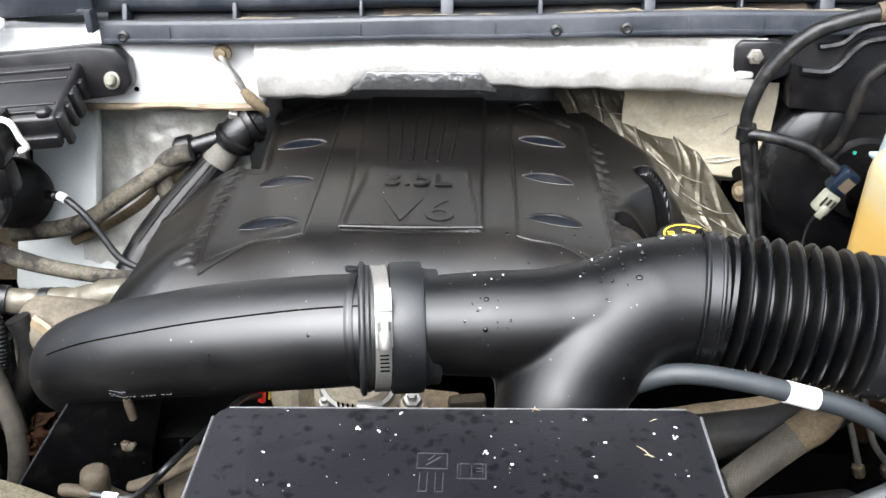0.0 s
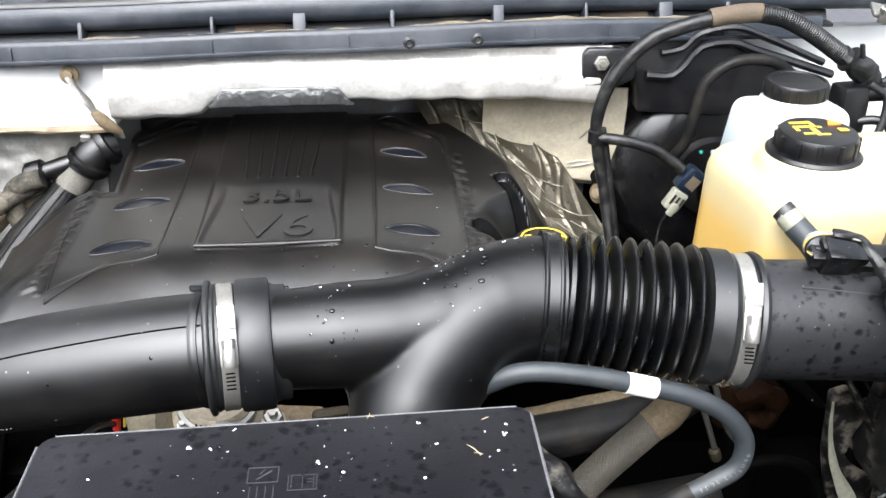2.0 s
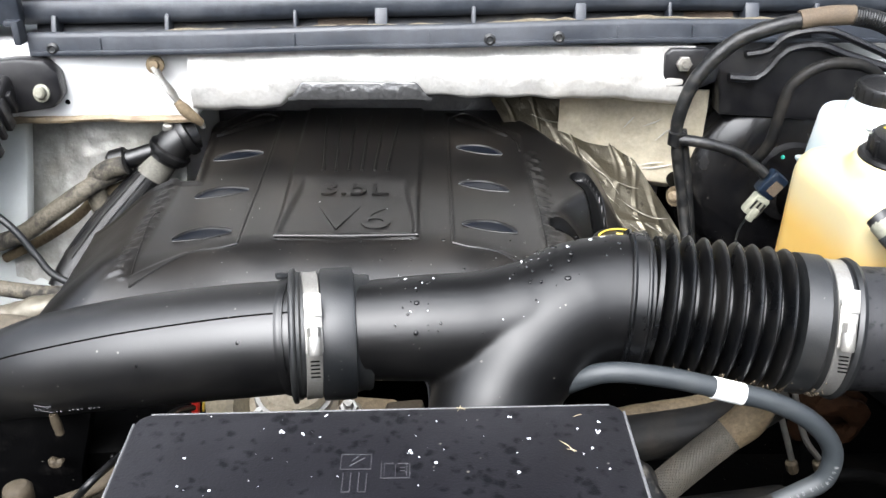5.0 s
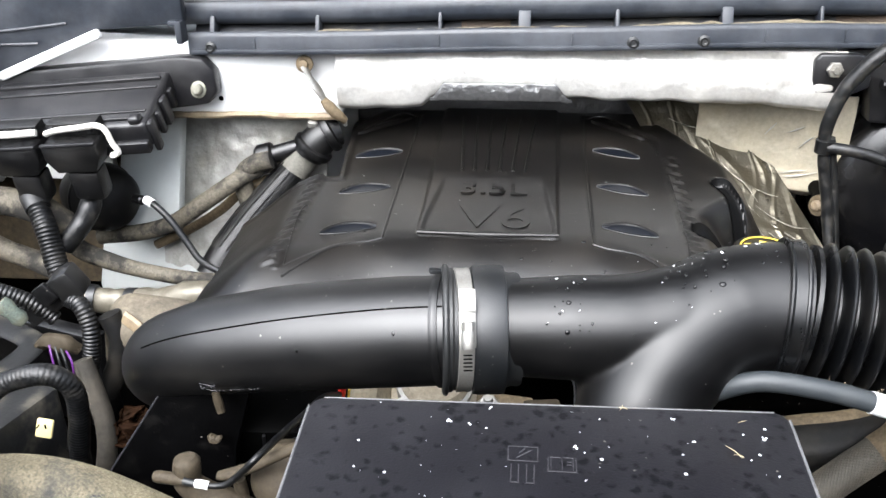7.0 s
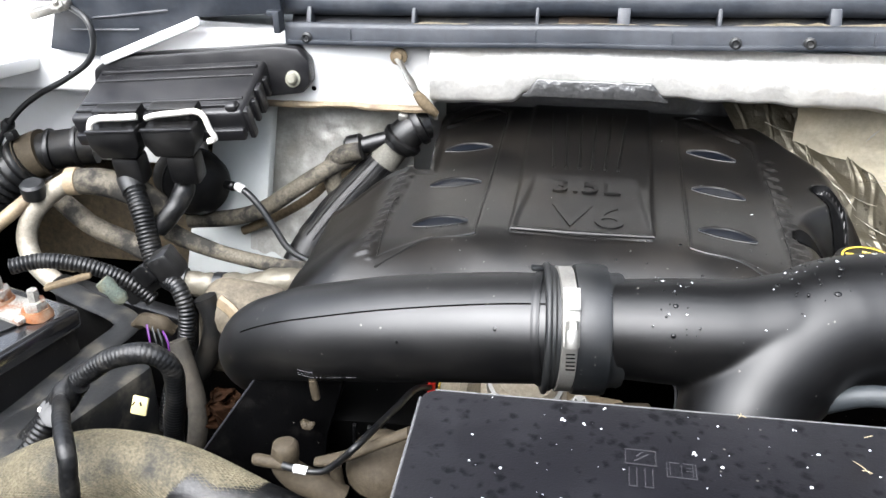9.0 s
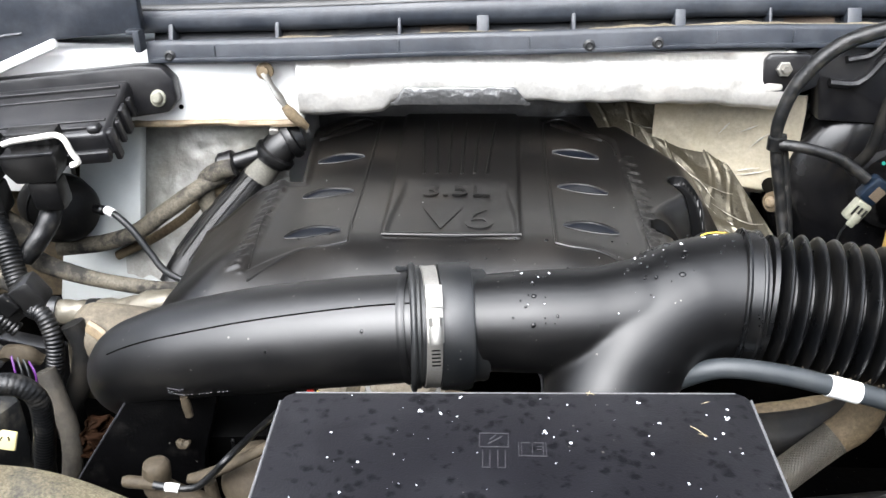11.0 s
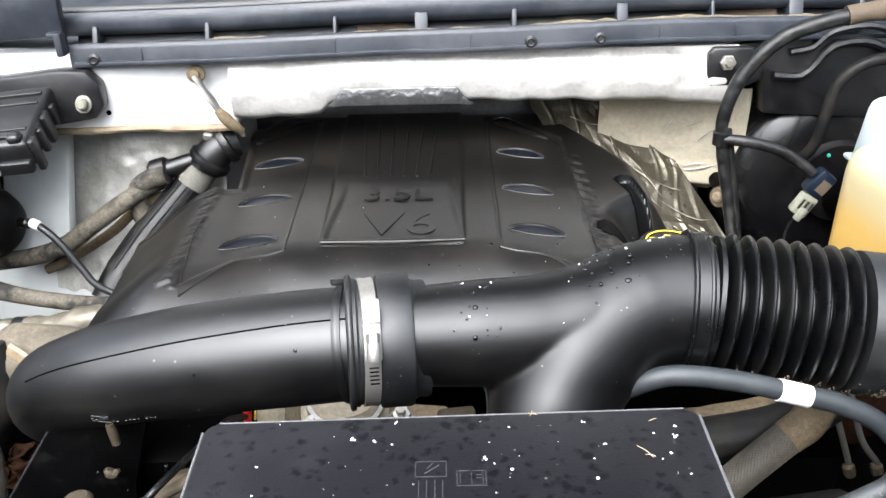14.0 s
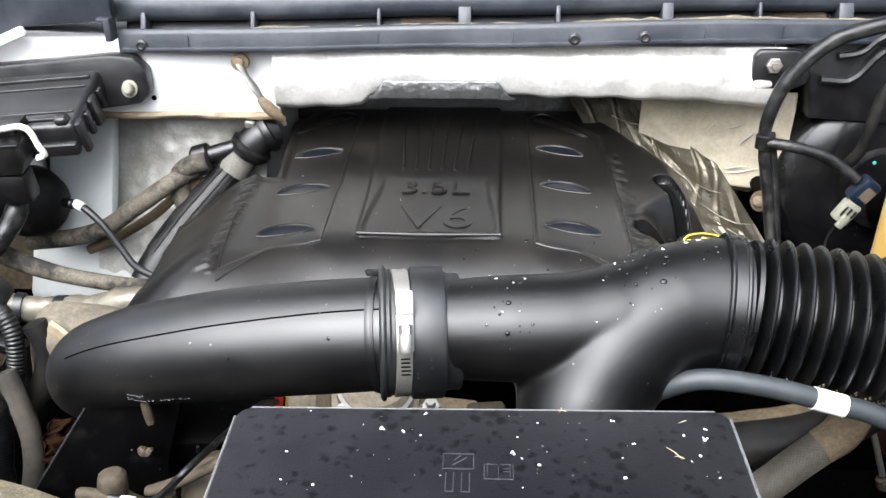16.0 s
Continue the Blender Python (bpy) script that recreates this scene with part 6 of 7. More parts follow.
# ---- left side: control module ----
ecu = thing("control_module", (-0.55, 1.0, 1.19), "black engine control module with two lever-locked plugs", "control module")
part("mount_plate", slab([(-0.70, 1.225), (-0.695, 1.262), (-0.665, 1.280), (-0.55, 1.290), (-0.42, 1.302), (-0.388, 1.300), (-0.372, 1.284), (-0.371, 1.258), (-0.385, 1.243), (-0.45, 1.234)], 0, 0.022, Matrix.Translation((0, 1.045, 0)) @ Matrix.Rotation(math.pi / 2, 4, "X"), 0.005), module_grey, ecu)
M = pose(-0.552, 0.978, 1.243, 20, -4.5, 0)
def ebox(size, at, bev=0.004, seg=2, turn=(0, 0, 0)):
    b = rbox(size, at, turn, bev, seg)
    b.transform(M)
    return b
part("case", ebox((0.245, 0.105, 0.034), (0, 0, 0), 0.006, 3), module_grey, ecu)
for y, hh in ((-0.040, 0.006), (-0.026, 0.003), (0.020, 0.003), (0.036, 0.006)):
    part("lid_rib", ebox((0.232, 0.005, hh), (0, y, 0.0175), 0.0015), module_grey, ecu)
for i, (h, w) in enumerate(((0.040, 0.012), (0.030, 0.008), (0.036, 0.016), (0.026, 0.010))):
    part("side_lug", ebox((0.008, w, h), (0.124, -0.042 + 0.023 * i, -0.006), 0.002), module_grey, ecu)
part("corner_boss", ebox((0.016, 0.014, 0.010), (0.108, -0.044, 0.020), 0.004, 3), module_grey, ecu)
part("front_rail", ebox((0.24, 0.012, 0.016), (0, -0.054, -0.012), 0.003), module_grey, ecu)
part("mount_bolt", lathe([(0, 0), (0.0105, 0), (0.0105, 0.003), (0.0075, 0.004), (0.0070, 0.010), (0.005, 0.012), (0, 0.012)], (-0.396, 1.022, 1.262), (0.05, -1, 0.3), 16), pale_plastic, ecu, "dull round bolt head")
for x0, w in ((-0.600, 0.072), (-0.521, 0.074)):
    z = 1.222 + 0.08 * (x0 + 0.6)
    face = [(-0.5 * w, 0.012), (-0.44 * w, 0.016), (0.44 * w, 0.016), (0.5 * w, 0.012), (0.5 * w, -0.004), (0.36 * w, -0.022), (-0.36 * w, -0.022), (-0.5 * w, -0.004)]
    plug = part("plug", slab(face, -0.018, 0.018, pose(x0, 0.916, z - 0.006, 102, 0, 0) @ Matrix.Rotation(radians(4), 4, "Z"), 0.003), box_black, ecu)
    part("plug_ridge", rbox((w * 0.98, 0.006, 0.004), (x0, 0.8965, z + 0.006), (12, -4, 0), 0.0015), module_grey, plug)
    part("plug_shoulder", rbox((w * 0.90, 0.020, 0.020), (x0, 0.924, z + 0.018), (12, -4, 0), 0.002), box_black, plug)
    for k in range(4):
        part("shoulder_lug", rbox((0.006, 0.007, 0.009), (x0 - w * 0.35 + w * 0.23 * k, 0.911, z + 0.017 + 0.0012 * k), (12, -4, 0), 0.001), module_grey, plug)
    part("plug_neck", rbox((w * 0.56, 0.028, 0.040), (x0 + 0.006, 0.922, z - 0.048), (12, 0, 0), 0.006, 2), box_black, plug)
lev = part("lever", sweep([(-0.634, 0.905, 1.212), (-0.632, 0.903, 1.226), (-0.628, 0.902, 1.236), (-0.615, 0.902, 1.2415), (-0.59, 0.902, 1.2435), (-0.564, 0.905, 1.245)], 0.0044, 10, 0.004, flat=0.8), white_lever, ecu, "white locking lever")
lev = part("lever", sweep([(-0.551, 0.905, 1.2440), (-0.535, 0.902, 1.2490), (-0.505, 0.902, 1.2530), (-0.480, 0.902, 1.2560), (-0.470, 0.902, 1.2500), (-0.465, 0.903, 1.235), (-0.460, 0.905, 1.2235), (-0.470, 0.905, 1.2195)], 0.0044, 10, 0.004, flat=0.8), white_lever, ecu, "white locking lever, half open")

ecu.scale = (0.863, 0.955, 0.955)
ecu.location = Vector((-0.034, 0.007, 1.576)).lerp(Vector((-0.55, 1.0, 1.19)), 0.955) + Vector((0.0045, 0, 0))

lm = thing("wiring_loom", (-0.60, 0.90, 1.0), "black corrugated wiring loom below the control module", "wiring loom")
part("loom", sweep([(-0.578, 0.900, 1.186), (-0.562, 0.875, 1.175), (-0.546, 0.858, 1.153), (-0.536, 0.845, 1.130), (-0.526, 0.832, 1.106), (-0.511, 0.815, 1.081)], [0.0105, 0.0118, 0.0128, 0.0128, 0.0125, 0.012], 18, 0.003, rib=(0.0046, 0.0012), wob=0.0008), loom_black, lm)
part("tape", sweep([(-0.569, 0.883, 1.179), (-0.562, 0.875, 1.173), (-0.556, 0.869, 1.167)], 0.0142, 16, 0.002, wob=0.0012), rubber, lm, "black tape wrap")
part("short_loom", sweep([(-0.504, 0.900, 1.176), (-0.503, 0.885, 1.163), (-0.510, 0.875, 1.148), (-0.519, 0.866, 1.136), (-0.530, 0.860, 1.123)], [0.011, 0.0125, 0.012, 0.0115, 0.011], 14, 0.003, wob=0.0016), loom_dusty, lm, "taped branch")
acc = thing("vacuum_canister", (-0.49, 0.95, 1.10), "dusty black round vacuum canister below the module", "canister")
part("canister_body", lathe([(0, -0.05), (0.033, -0.048), (0.039, -0.030), (0.041, -0.008), (0.041, 0.008), (0.038, 0.024), (0.030, 0.036), (0.014, 0.042), (0, 0.043)], (-0.525, 0.957, 1.144), (0.75, -0.6, 0.1), 40), rubber_dirty, acc)
part("spout", lathe([(0, 0), (0.006, 0), (0.006, 0.014), (0.004, 0.016), (0, 0.016)], (-0.470, 0.932, 1.154), (0.8, -0.5, 0.1), 12), box_black, acc)
part("rim", lathe([(0.040, -0.002), (0.043, -0.0015), (0.043, 0.0015), (0.040, 0.002)], (-0.525, 0.957, 1.144), (0.75, -0.6, 0.1), 40), box_black, acc)
tp = thing("vacuum_tube", (-0.41, 0.90, 1.05), "thin black vacuum tube with a white tape band", "tube")
part("tube", sweep([(-0.452, 0.922, 1.157), (-0.438, 0.915, 1.153), (-0.420, 0.91, 1.136), (-0.402, 0.905, 1.110), (-0.385, 0.90, 1.088), (-0.355, 0.90, 1.072), (-0.33, 0.90, 1.07)], 0.0042, 12, 0.004), rubber, tp)
part("tape_band", sweep([(-0.452, 0.922, 1.1572), (-0.4475, 0.919, 1.1568), (-0.442, 0.9165, 1.1550)], 0.0055, 14, 0.002), white_label, tp, "white tape band")

# lines along the firewall
ac = thing("air_conditioning_line", (-0.62, 0.87, 1.05), "dust-coated air conditioning line with a service port", "pipe")
part("rubber_run", sweep([(-0.545, 0.895, 1.135), (-0.565, 0.885, 1.158), (-0.60, 0.88, 1.170), (-0.635, 0.875, 1.172)], [0.0175, 0.0175, 0.0165, 0.015], 18, 0.005), hose_dusty, ac)
part("crimp", lathe([(0.014, 0), (0.0165, 0.001), (0.0165, 0.014), (0.012, 0.016)], (-0.628, 0.876, 1.172), (-1, -0.1, -0.08), 20), cream, ac)
part("bent_pipe", sweep([(-0.640, 0.874, 1.172), (-0.660, 0.868, 1.160), (-0.683, 0.858, 1.138), (-0.695, 0.85, 1.112), (-0.690, 0.84, 1.088), (-0.672, 0.83, 1.072), (-0.64, 0.82, 1.055)], 0.0118, 18, 0.005), mat("dull aluminium pipe", (0.30, 0.275, 0.225), 0.5, 0.35, var=0.3, bump=0.1, dust=(0.20, 0.165, 0.12), amount=0.7, dscale=20), ac, "dull aluminium bend")
part("service_cap", lathe([(0, 0), (0.013, 0), (0.014, 0.002), (0.014, 0.017), (0.011, 0.020), (0, 0.020)], (-0.676, 0.855, 1.158), (0.1, -0.2, 1), 20), rubber, ac, "black service port cap")
part("straight_pipe", sweep([(-0.685, 0.86, 1.155), (-0.71, 0.84, 1.135), (-0.76, 0.80, 1.095)], 0.0085, 14, 0.006), cream, ac)
hose("heater_hose", [(-0.685, 0.905, 1.138), (-0.66, 0.90, 1.118), (-0.63, 0.895, 1.100), (-0.59, 0.89, 1.088), (-0.555, 0.885, 1.075)], 0.0125, hose_dusty, "dusty heater hose sagging under the loom", wob=0.001)
hose("heater_hose", [(-0.552, 0.90, 1.120), (-0.530, 0.888, 1.108), (-0.500, 0.882, 1.098), (-0.45, 0.88, 1.085), (-0.38, 0.88, 1.075), (-0.32, 0.885, 1.075), (-0.26, 0.89, 1.08)], [0.011, 0.011, 0.0105, 0.009, 0.009, 0.009, 0.009], hose_dusty, "tan dusty hose running to the engine")
fh = thing("foil_wrapped_hose", (-0.42, 0.82, 1.05), "foil-wrapped hose with black tape bands, dusty", "hose")
FH = [(-0.53, 0.83, 1.088), (-0.500, 0.835, 1.072), (-0.465, 0.84, 1.066), (-0.42, 0.84, 1.068), (-0.380, 0.838, 1.078), (-0.356, 0.843, 1.078), (-0.335, 0.855, 1.060), (-0.315, 0.87, 1.03)]
part("wrap", sweep(FH, [0.0140, 0.0142, 0.0148, 0.0160, 0.0172, 0.0172, 0.0165, 0.016], 20, 0.003, wob=0.003, rib=(0.017, 0.0006)), foil_beige, fh, angle=80)
for i in (1, 2.2):
    a = Vector(FH[int(i)]).lerp(Vector(FH[int(i) + 1]), i - int(i))
    b = Vector(FH[int(i)]).lerp(Vector(FH[int(i) + 1]), i - int(i) + 0.25)
    part("tape_band", sweep([a, (a + b) / 2, b], 0.0160, 18, 0.003, wob=0.001), rubber, fh, "black tape band")
hose("ribbed_hose", [(-0.83, 0.93, 1.08), (-0.79, 0.935, 1.125), (-0.755, 0.94, 1.155), (-0.735, 0.945, 1.168)], 0.034, loom_dusty, "wide black ribbed hose by the inner fender", rib=(0.012, 0.005), n=24)
ra = thing("air_duct_joint", (-0.70, 0.95, 1.13), "black duct joint with a tan band and clamp", "duct")
part("tan_band", sweep([(-0.742, 0.944, 1.165), (-0.728, 0.946, 1.172), (-0.716, 0.948, 1.176)], 0.030, 24, 0.004), tan_dark, ra)
part("black_sleeve", sweep([(-0.722, 0.947, 1.174), (-0.69, 0.955, 1.18), (-0.655, 0.965, 1.182)], [0.025, 0.024, 0.023], 24, 0.005), rubber_dirty, ra)
for x, y, z, r in ((-0.708, 0.9495, 1.1775, 0.0285), (-0.676, 0.959, 1.1815, 0.0265)):
    part("sleeve_ring", lathe([(r - 0.005, -0.004), (r - 0.001, -0.003), (r, 0), (r - 0.001, 0.003), (r - 0.005, 0.004)], (x, y, z), (1, 0.28, 0.06), 28), box_black, ra)
part("clip", rbox((0.014, 0.012, 0.012), (-0.745, 0.93, 1.203), (0, -20, 0), 0.003), box_black, ra)
hose("firewall_pipe", [(-0.54, 0.96, 1.088), (-0.48, 0.955, 1.098), (-0.435, 0.95, 1.115), (-0.395, 0.95, 1.142), (-0.36, 0.96, 1.164), (-0.33, 0.985, 1.176), (-0.29, 1.02, 1.18)], 0.0105, hose_dusty, "tan dusty pipe rising along the firewall", "pipe")
hose("firewall_pipe", [(-0.48, 0.985, 1.065), (-0.43, 0.985, 1.09), (-0.385, 0.98, 1.12), (-0.35, 0.985, 1.148), (-0.30, 1.0, 1.165)], 0.006, tan_dirty, "thin tan pipe along the firewall", "pipe")
hose("curved_pipe", [(-0.312, 0.978, 1.190), (-0.332, 0.976, 1.185), (-0.346, 0.975, 1.174), (-0.350, 0.975, 1.156), (-0.344, 0.974, 1.128), (-0.338, 0.972, 1.10)], 0.0115, hose_dusty, "short tan pipe bend below the hose fitting", "pipe")
hose("black_harness", [(-0.62, 0.80, 1.035), (-0.58, 0.80, 1.043), (-0.54, 0.80, 1.045), (-0.50, 0.805, 1.03)], 0.016, rubber_dirty, "dark dusty harness lying under the pipes", "wiring harness", wob=0.003)

hose_black = mat("fluted black hose", (0.0024, 0.0024, 0.0026), 0.45, var=0.3, scale=40, bump=0.2, dust=(0.04, 0.037, 0.03), amount=0.3, dscale=40, spec=0.35)
qc = thing("breather_hose", (-0.30, 0.98, 1.07), "black breather hose with quick-connect fitting and pale band", "hose")
part("hose", sweep([(-0.268, 1.005, 1.196), (-0.288, 0.995, 1.172), (-0.312, 0.98, 1.146), (-0.338, 0.96, 1.118), (-0.365, 0.93, 1.085), (-0.38, 0.91, 1.06)], [0.0165, 0.0185, 0.0205, 0.0220, 0.0225, 0.022], 24, 0.004), hose_black, qc)
QH = [Vector(q) for q in ((-0.282, 0.998, 1.179), (-0.288, 0.995, 1.172), (-0.312, 0.98, 1.146), (-0.338, 0.96, 1.118), (-0.365, 0.93, 1.085))]
cq, kq = spline(QH, 0.008)
fq = frames_along(cq)
for k in range(14):
    a = 2 * math.pi * k / 14
    part("flute", sweep([q + (fq[i][1] * math.sin(a) + fq[i][2] * math.cos(a)) * (0.0178 + 0.0045 * smooth01(kq[i], 0.5, 3.5)) for i, q in enumerate(cq)], 0.0011, 5, 0.01), hose_black, qc)
part("tan_band", sweep([(-0.266, 1.004, 1.200), (-0.277, 0.999, 1.186), (-0.290, 0.992, 1.169)], 0.0188, 20, 0.003), mat("dusty grey band", (0.105, 0.100, 0.085), 0.6, var=0.25, scale=60, bump=0.2, spec=0.2), qc, "pale dusty band")
part("elbow", sweep([(-0.272, 0.998, 1.190), (-0.262, 1.000, 1.203), (-0.250, 1.004, 1.213), (-0.236, 1.012, 1.217)], [0.0205, 0.0215, 0.0205, 0.019], 22, 0.004), box_black, qc, "black quick-connect elbow")
part("collar", lathe([(0.018, 0), (0.0245, 0.001), (0.0255, 0.004), (0.0255, 0.009), (0.022, 0.011), (0.016, 0.011)], (-0.2685, 0.998, 1.194), (0.62, 0.1, 0.78), 28), box_black, qc)
part("rear_ring", lathe([(0.016, 0), (0.022, 0.001), (0.0235, 0.004), (0.0235, 0.010), (0.020, 0.012), (0.014, 0.012)], (-0.250, 1.003, 1.212), (0.85, 0.3, 0.45), 28), box_black, qc)
part("port", sweep([(-0.268, 1.0, 1.203), (-0.295, 0.995, 1.196), (-0.318, 0.99, 1.190)], 0.0105, 16, 0.004), box_black, qc)
part("port_cap", lathe([(0, 0), (0.014, 0), (0.0165, 0.002), (0.0165, 0.018), (0.013, 0.022), (0, 0.022)], (-0.312, 0.991, 1.191), (-1, -0.1, -0.25), 20), box_black, qc, "black cap")
part("bright_clip", rbox((0.012, 0.008, 0.010), (-0.262, 0.995, 1.229), (20, 10, 0), 0.003), steel, qc)
part("bright_clip", rbox((0.006, 0.006, 0.014), (-0.225, 1.002, 1.232), (0, -20, 0), 0.002), steel, qc)
st = thing("ground_strap", (-0.235, 0.97, 1.235), "corroded ground strap bolted to the beam", "strap")
part("stud", lathe([(0, 0), (0.010, 0), (0.010, 0.004), (0.006, 0.006), (0.005, 0.010), (0, 0.011)], (-0.262, 0.984, 1.306), (0, -1, 0.2), 14), tan_dirty, st)
part("strap", sweep([(-0.262, 0.977, 1.306), (-0.254, 0.974, 1.292), (-0.246, 0.972, 1.278), (-0.238, 0.972, 1.264)], [0.006, 0.004, 0.006, 0.004], 10, 0.003, wob=0.0015, flat=0.5), zinc, st)
part("sleeve", sweep([(-0.241, 0.972, 1.268), (-0.234, 0.972, 1.259), (-0.226, 0.974, 1.249), (-0.219, 0.980, 1.240)], [0.0045, 0.0066, 0.0062, 0.0045], 12, 0.003, wob=0.001), tan_dirty, st, "stained heat-shrink sleeve")

# ---- battery corner ----
bat = thing("battery", (-0.60, 0.60, 0.98), "black car battery with corroded terminal, damp on top", "battery")
B = pose(-0.502, 0.650, 0, 0, 0, -17)
def bbox(size, at, bev=0.004, turn=(0, 0, 0), seg=2):
    b = rbox(size, at, turn, bev, seg)
    b.transform(B)
    return b
part("case", bbox((0.18, 0.26, 0.16), (-0.094, -0.135, 1.055), 0.006), box_black, bat)
part("top", bbox((0.186, 0.266, 0.022), (-0.093, -0.133, 1.135), 0.005, seg=3), battery_wet, bat, "damp flat top")
part("terminal_post", bbox((0.05, 0.035, 0.006), (-0.045, -0.035, 1.150), 0.002), rust_nut, bat, "corroded clamp plate")
for x, y, r, h in ((-0.062, -0.065, 0.0115, 0.015), (-0.068, -0.032, 0.0115, 0.018), (-0.022, -0.030, 0.011, 0.016)):
    b = hexnut((x, y, 1.148), (0.05, 0, 1), r, h)
    b.transform(B)
    part("terminal_nut", b, rust_nut, bat, "rusty terminal nut")
    b = lathe([(0, 0), (r * 1.35, 0), (r * 1.33, 0.003), (r * 1.2, 0.006), (r * 1.1, 0.009), (0, 0.009)], (x, y, 1.1465), (0, 0, 1), 18)
    for v in b.verts:
        v.co += 0.0016 * Vector((noise.noise(v.co * 140), noise.noise(v.co * 140 + Vector((9, 0, 0))), noise.noise(v.co * 140 + Vector((0, 9, 0)))))
    b.transform(B)
    part("corrosion", b, rust_crust, bat, "orange corrosion crust")
b = lathe([(0, 0), (0.030, 0), (0.032, 0.003), (0, 0.004)], (-0.055, -0.052, 1.146), (0, 0, 1), 24)
b.transform(B)
part("post_seal", b, rubber, bat)
part("clamp_arm", bbox((0.046, 0.010, 0.005), (-0.008, 0.000, 1.172), 0.002, (0, -14, 35)), tan_dirty, bat, "dusty clamp arm")
part("clamp_bolt", bbox((0.022, 0.012, 0.014), (-0.03, 0.02, 1.176), 0.004, (0, 10, 20)), cast_alu, bat)
tr = thing("battery_tray", (-0.53, 0.62, 0.98), "dusty grey plastic battery tray surround", "battery tray")
part("rim", sweep([(-0.60, 0.760, 1.098), (-0.555, 0.735, 1.099), (-0.515, 0.718, 1.099), (-0.492, 0.705, 1.098), (-0.487, 0.688, 1.097), (-0.495, 0.660, 1.095), (-0.510, 0.615, 1.092), (-0.530, 0.55, 1.085), (-0.56, 0.46, 1.08)], 0.0135, 16, 0.004, flat=0.32), tray_grey, tr)
part("outer_wall", slab([(0.010, -0.03), (0.028, 0.030), (0.066, 0.015), (0.064, -0.10), (0.055, -0.26), (-0.01, -0.25)], 0.96, 1.0905, B, 0.008), tray_grey, tr)
part("rear_wall", bbox((0.20, 0.02, 0.12), (-0.06, 0.10, 1.03), 0.004), box_black, tr)
tagm = thing("yellow_tag", (-0.433, 0.60, 1.05), "pale yellow plastic clip tag hanging on the loom", "tag")
part("tag", rbox((0.0155, 0.004, 0.0175), (-0.4275, 0.5995, 1.0775), (-25, 8, 0), 0.002), mat("pale yellow plastic", (0.72, 0.62, 0.30), 0.5, var=0.1, bump=0.05), tagm)
for dx, dz, ta in ((-0.0035, 0.004, 30), (0.0035, 0.004, -30), (-0.0035, -0.004, -40), (0.0035, -0.004, 40)):
    part("slit", rbox((0.0012, 0.001, 0.004), (-0.4275 + dx, 0.5976 - 0.45 * dz, 1.0782 + dz), (-25, 8 + ta, 0), 0), deep_black, tagm)
fc = thing("terminal_cable", (-0.50, 0.66, 1.15), "grey ribbed battery cable with a green-crusted end", "cable")
part("conduit", sweep([(-0.56, 0.645, 1.187), (-0.535, 0.655, 1.190), (-0.505, 0.662, 1.186), (-0.478, 0.668, 1.176), (-0.455, 0.672, 1.162), (-0.44, 0.675, 1.145)], 0.0078, 14, 0.003, rib=(0.0040, 0.0010)), loom_black, fc)
part("crusted_lug", lathe([(0, 0), (0.007, 0), (0.0085, 0.006), (0.0065, 0.014), (0.008, 0.022), (0.005, 0.028), (0, 0.028)], (-0.470, 0.645, 1.180), (0.6, 0.1, -0.8), 12), mat("green crusted lug", (0.075, 0.092, 0.075), 0.8, var=0.5, scale=80, bump=0.6, dust=(0.11, 0.09, 0.045), amount=0.8, dscale=60), fc, "green-crusted lug")
cl = thing("harness_clip", (-0.445, 0.68, 1.14), "black plastic harness clip", "clip")
part("clip_body", rbox((0.050, 0.024, 0.024), (-0.448, 0.682, 1.162), (0, -35, 10), 0.004), box_black, cl)
part("clip_head", rbox((0.024, 0.028, 0.030), (-0.424, 0.684, 1.180), (0, -30, 10), 0.005), box_black, cl)
part("clip_latch", rbox((0.016, 0.006, 0.020), (-0.440, 0.668, 1.176), (0, -35, 10), 0.002), box_black, cl)
lc = thing("wiring_loom", (-0.41, 0.66, 1.0), "black corrugated loom beside the charge pipe", "wiring loom")
part("loom", sweep([(-0.425, 0.680, 1.165), (-0.408, 0.668, 1.165), (-0.399, 0.660, 1.145), (-0.402, 0.655, 1.115), (-0.412, 0.65, 1.085), (-0.423, 0.645, 1.055), (-0.43, 0.64, 1.02)], 0.0085, 14, 0.003, rib=(0.0036, 0.0010)), loom_black, lc)
part("taped_back", sweep([(-0.385, 0.672, 1.155), (-0.378, 0.67, 1.13), (-0.385, 0.668, 1.10), (-0.40, 0.665, 1.07)], 0.011, 12, 0.005, wob=0.001), rubber_dirty, lc)
for i in range(4):
    part("wire", sweep([(-0.430 + 0.005 * i, 0.640, 1.14 - 0.002 * i), (-0.425 + 0.006 * i, 0.632, 1.125), (-0.425 + 0.004 * i, 0.636, 1.095)], 0.0011, 6, 0.004), purple_wire if i in (0, 3) else rubber, lc)
part("grimy_lump", sweep([(-0.458, 0.668, 1.120), (-0.445, 0.664, 1.130), (-0.430, 0.662, 1.128), (-0.418, 0.666, 1.118)], [0.004, 0.0065, 0.0068, 0.004], 14, 0.002, wob=0.005), tan_dark, lc, "dirt-caked wire splice")
la = thing("main_loom", (-0.44, 0.54, 1.0), "thick black taped loom looping over the battery tray", "wiring loom")
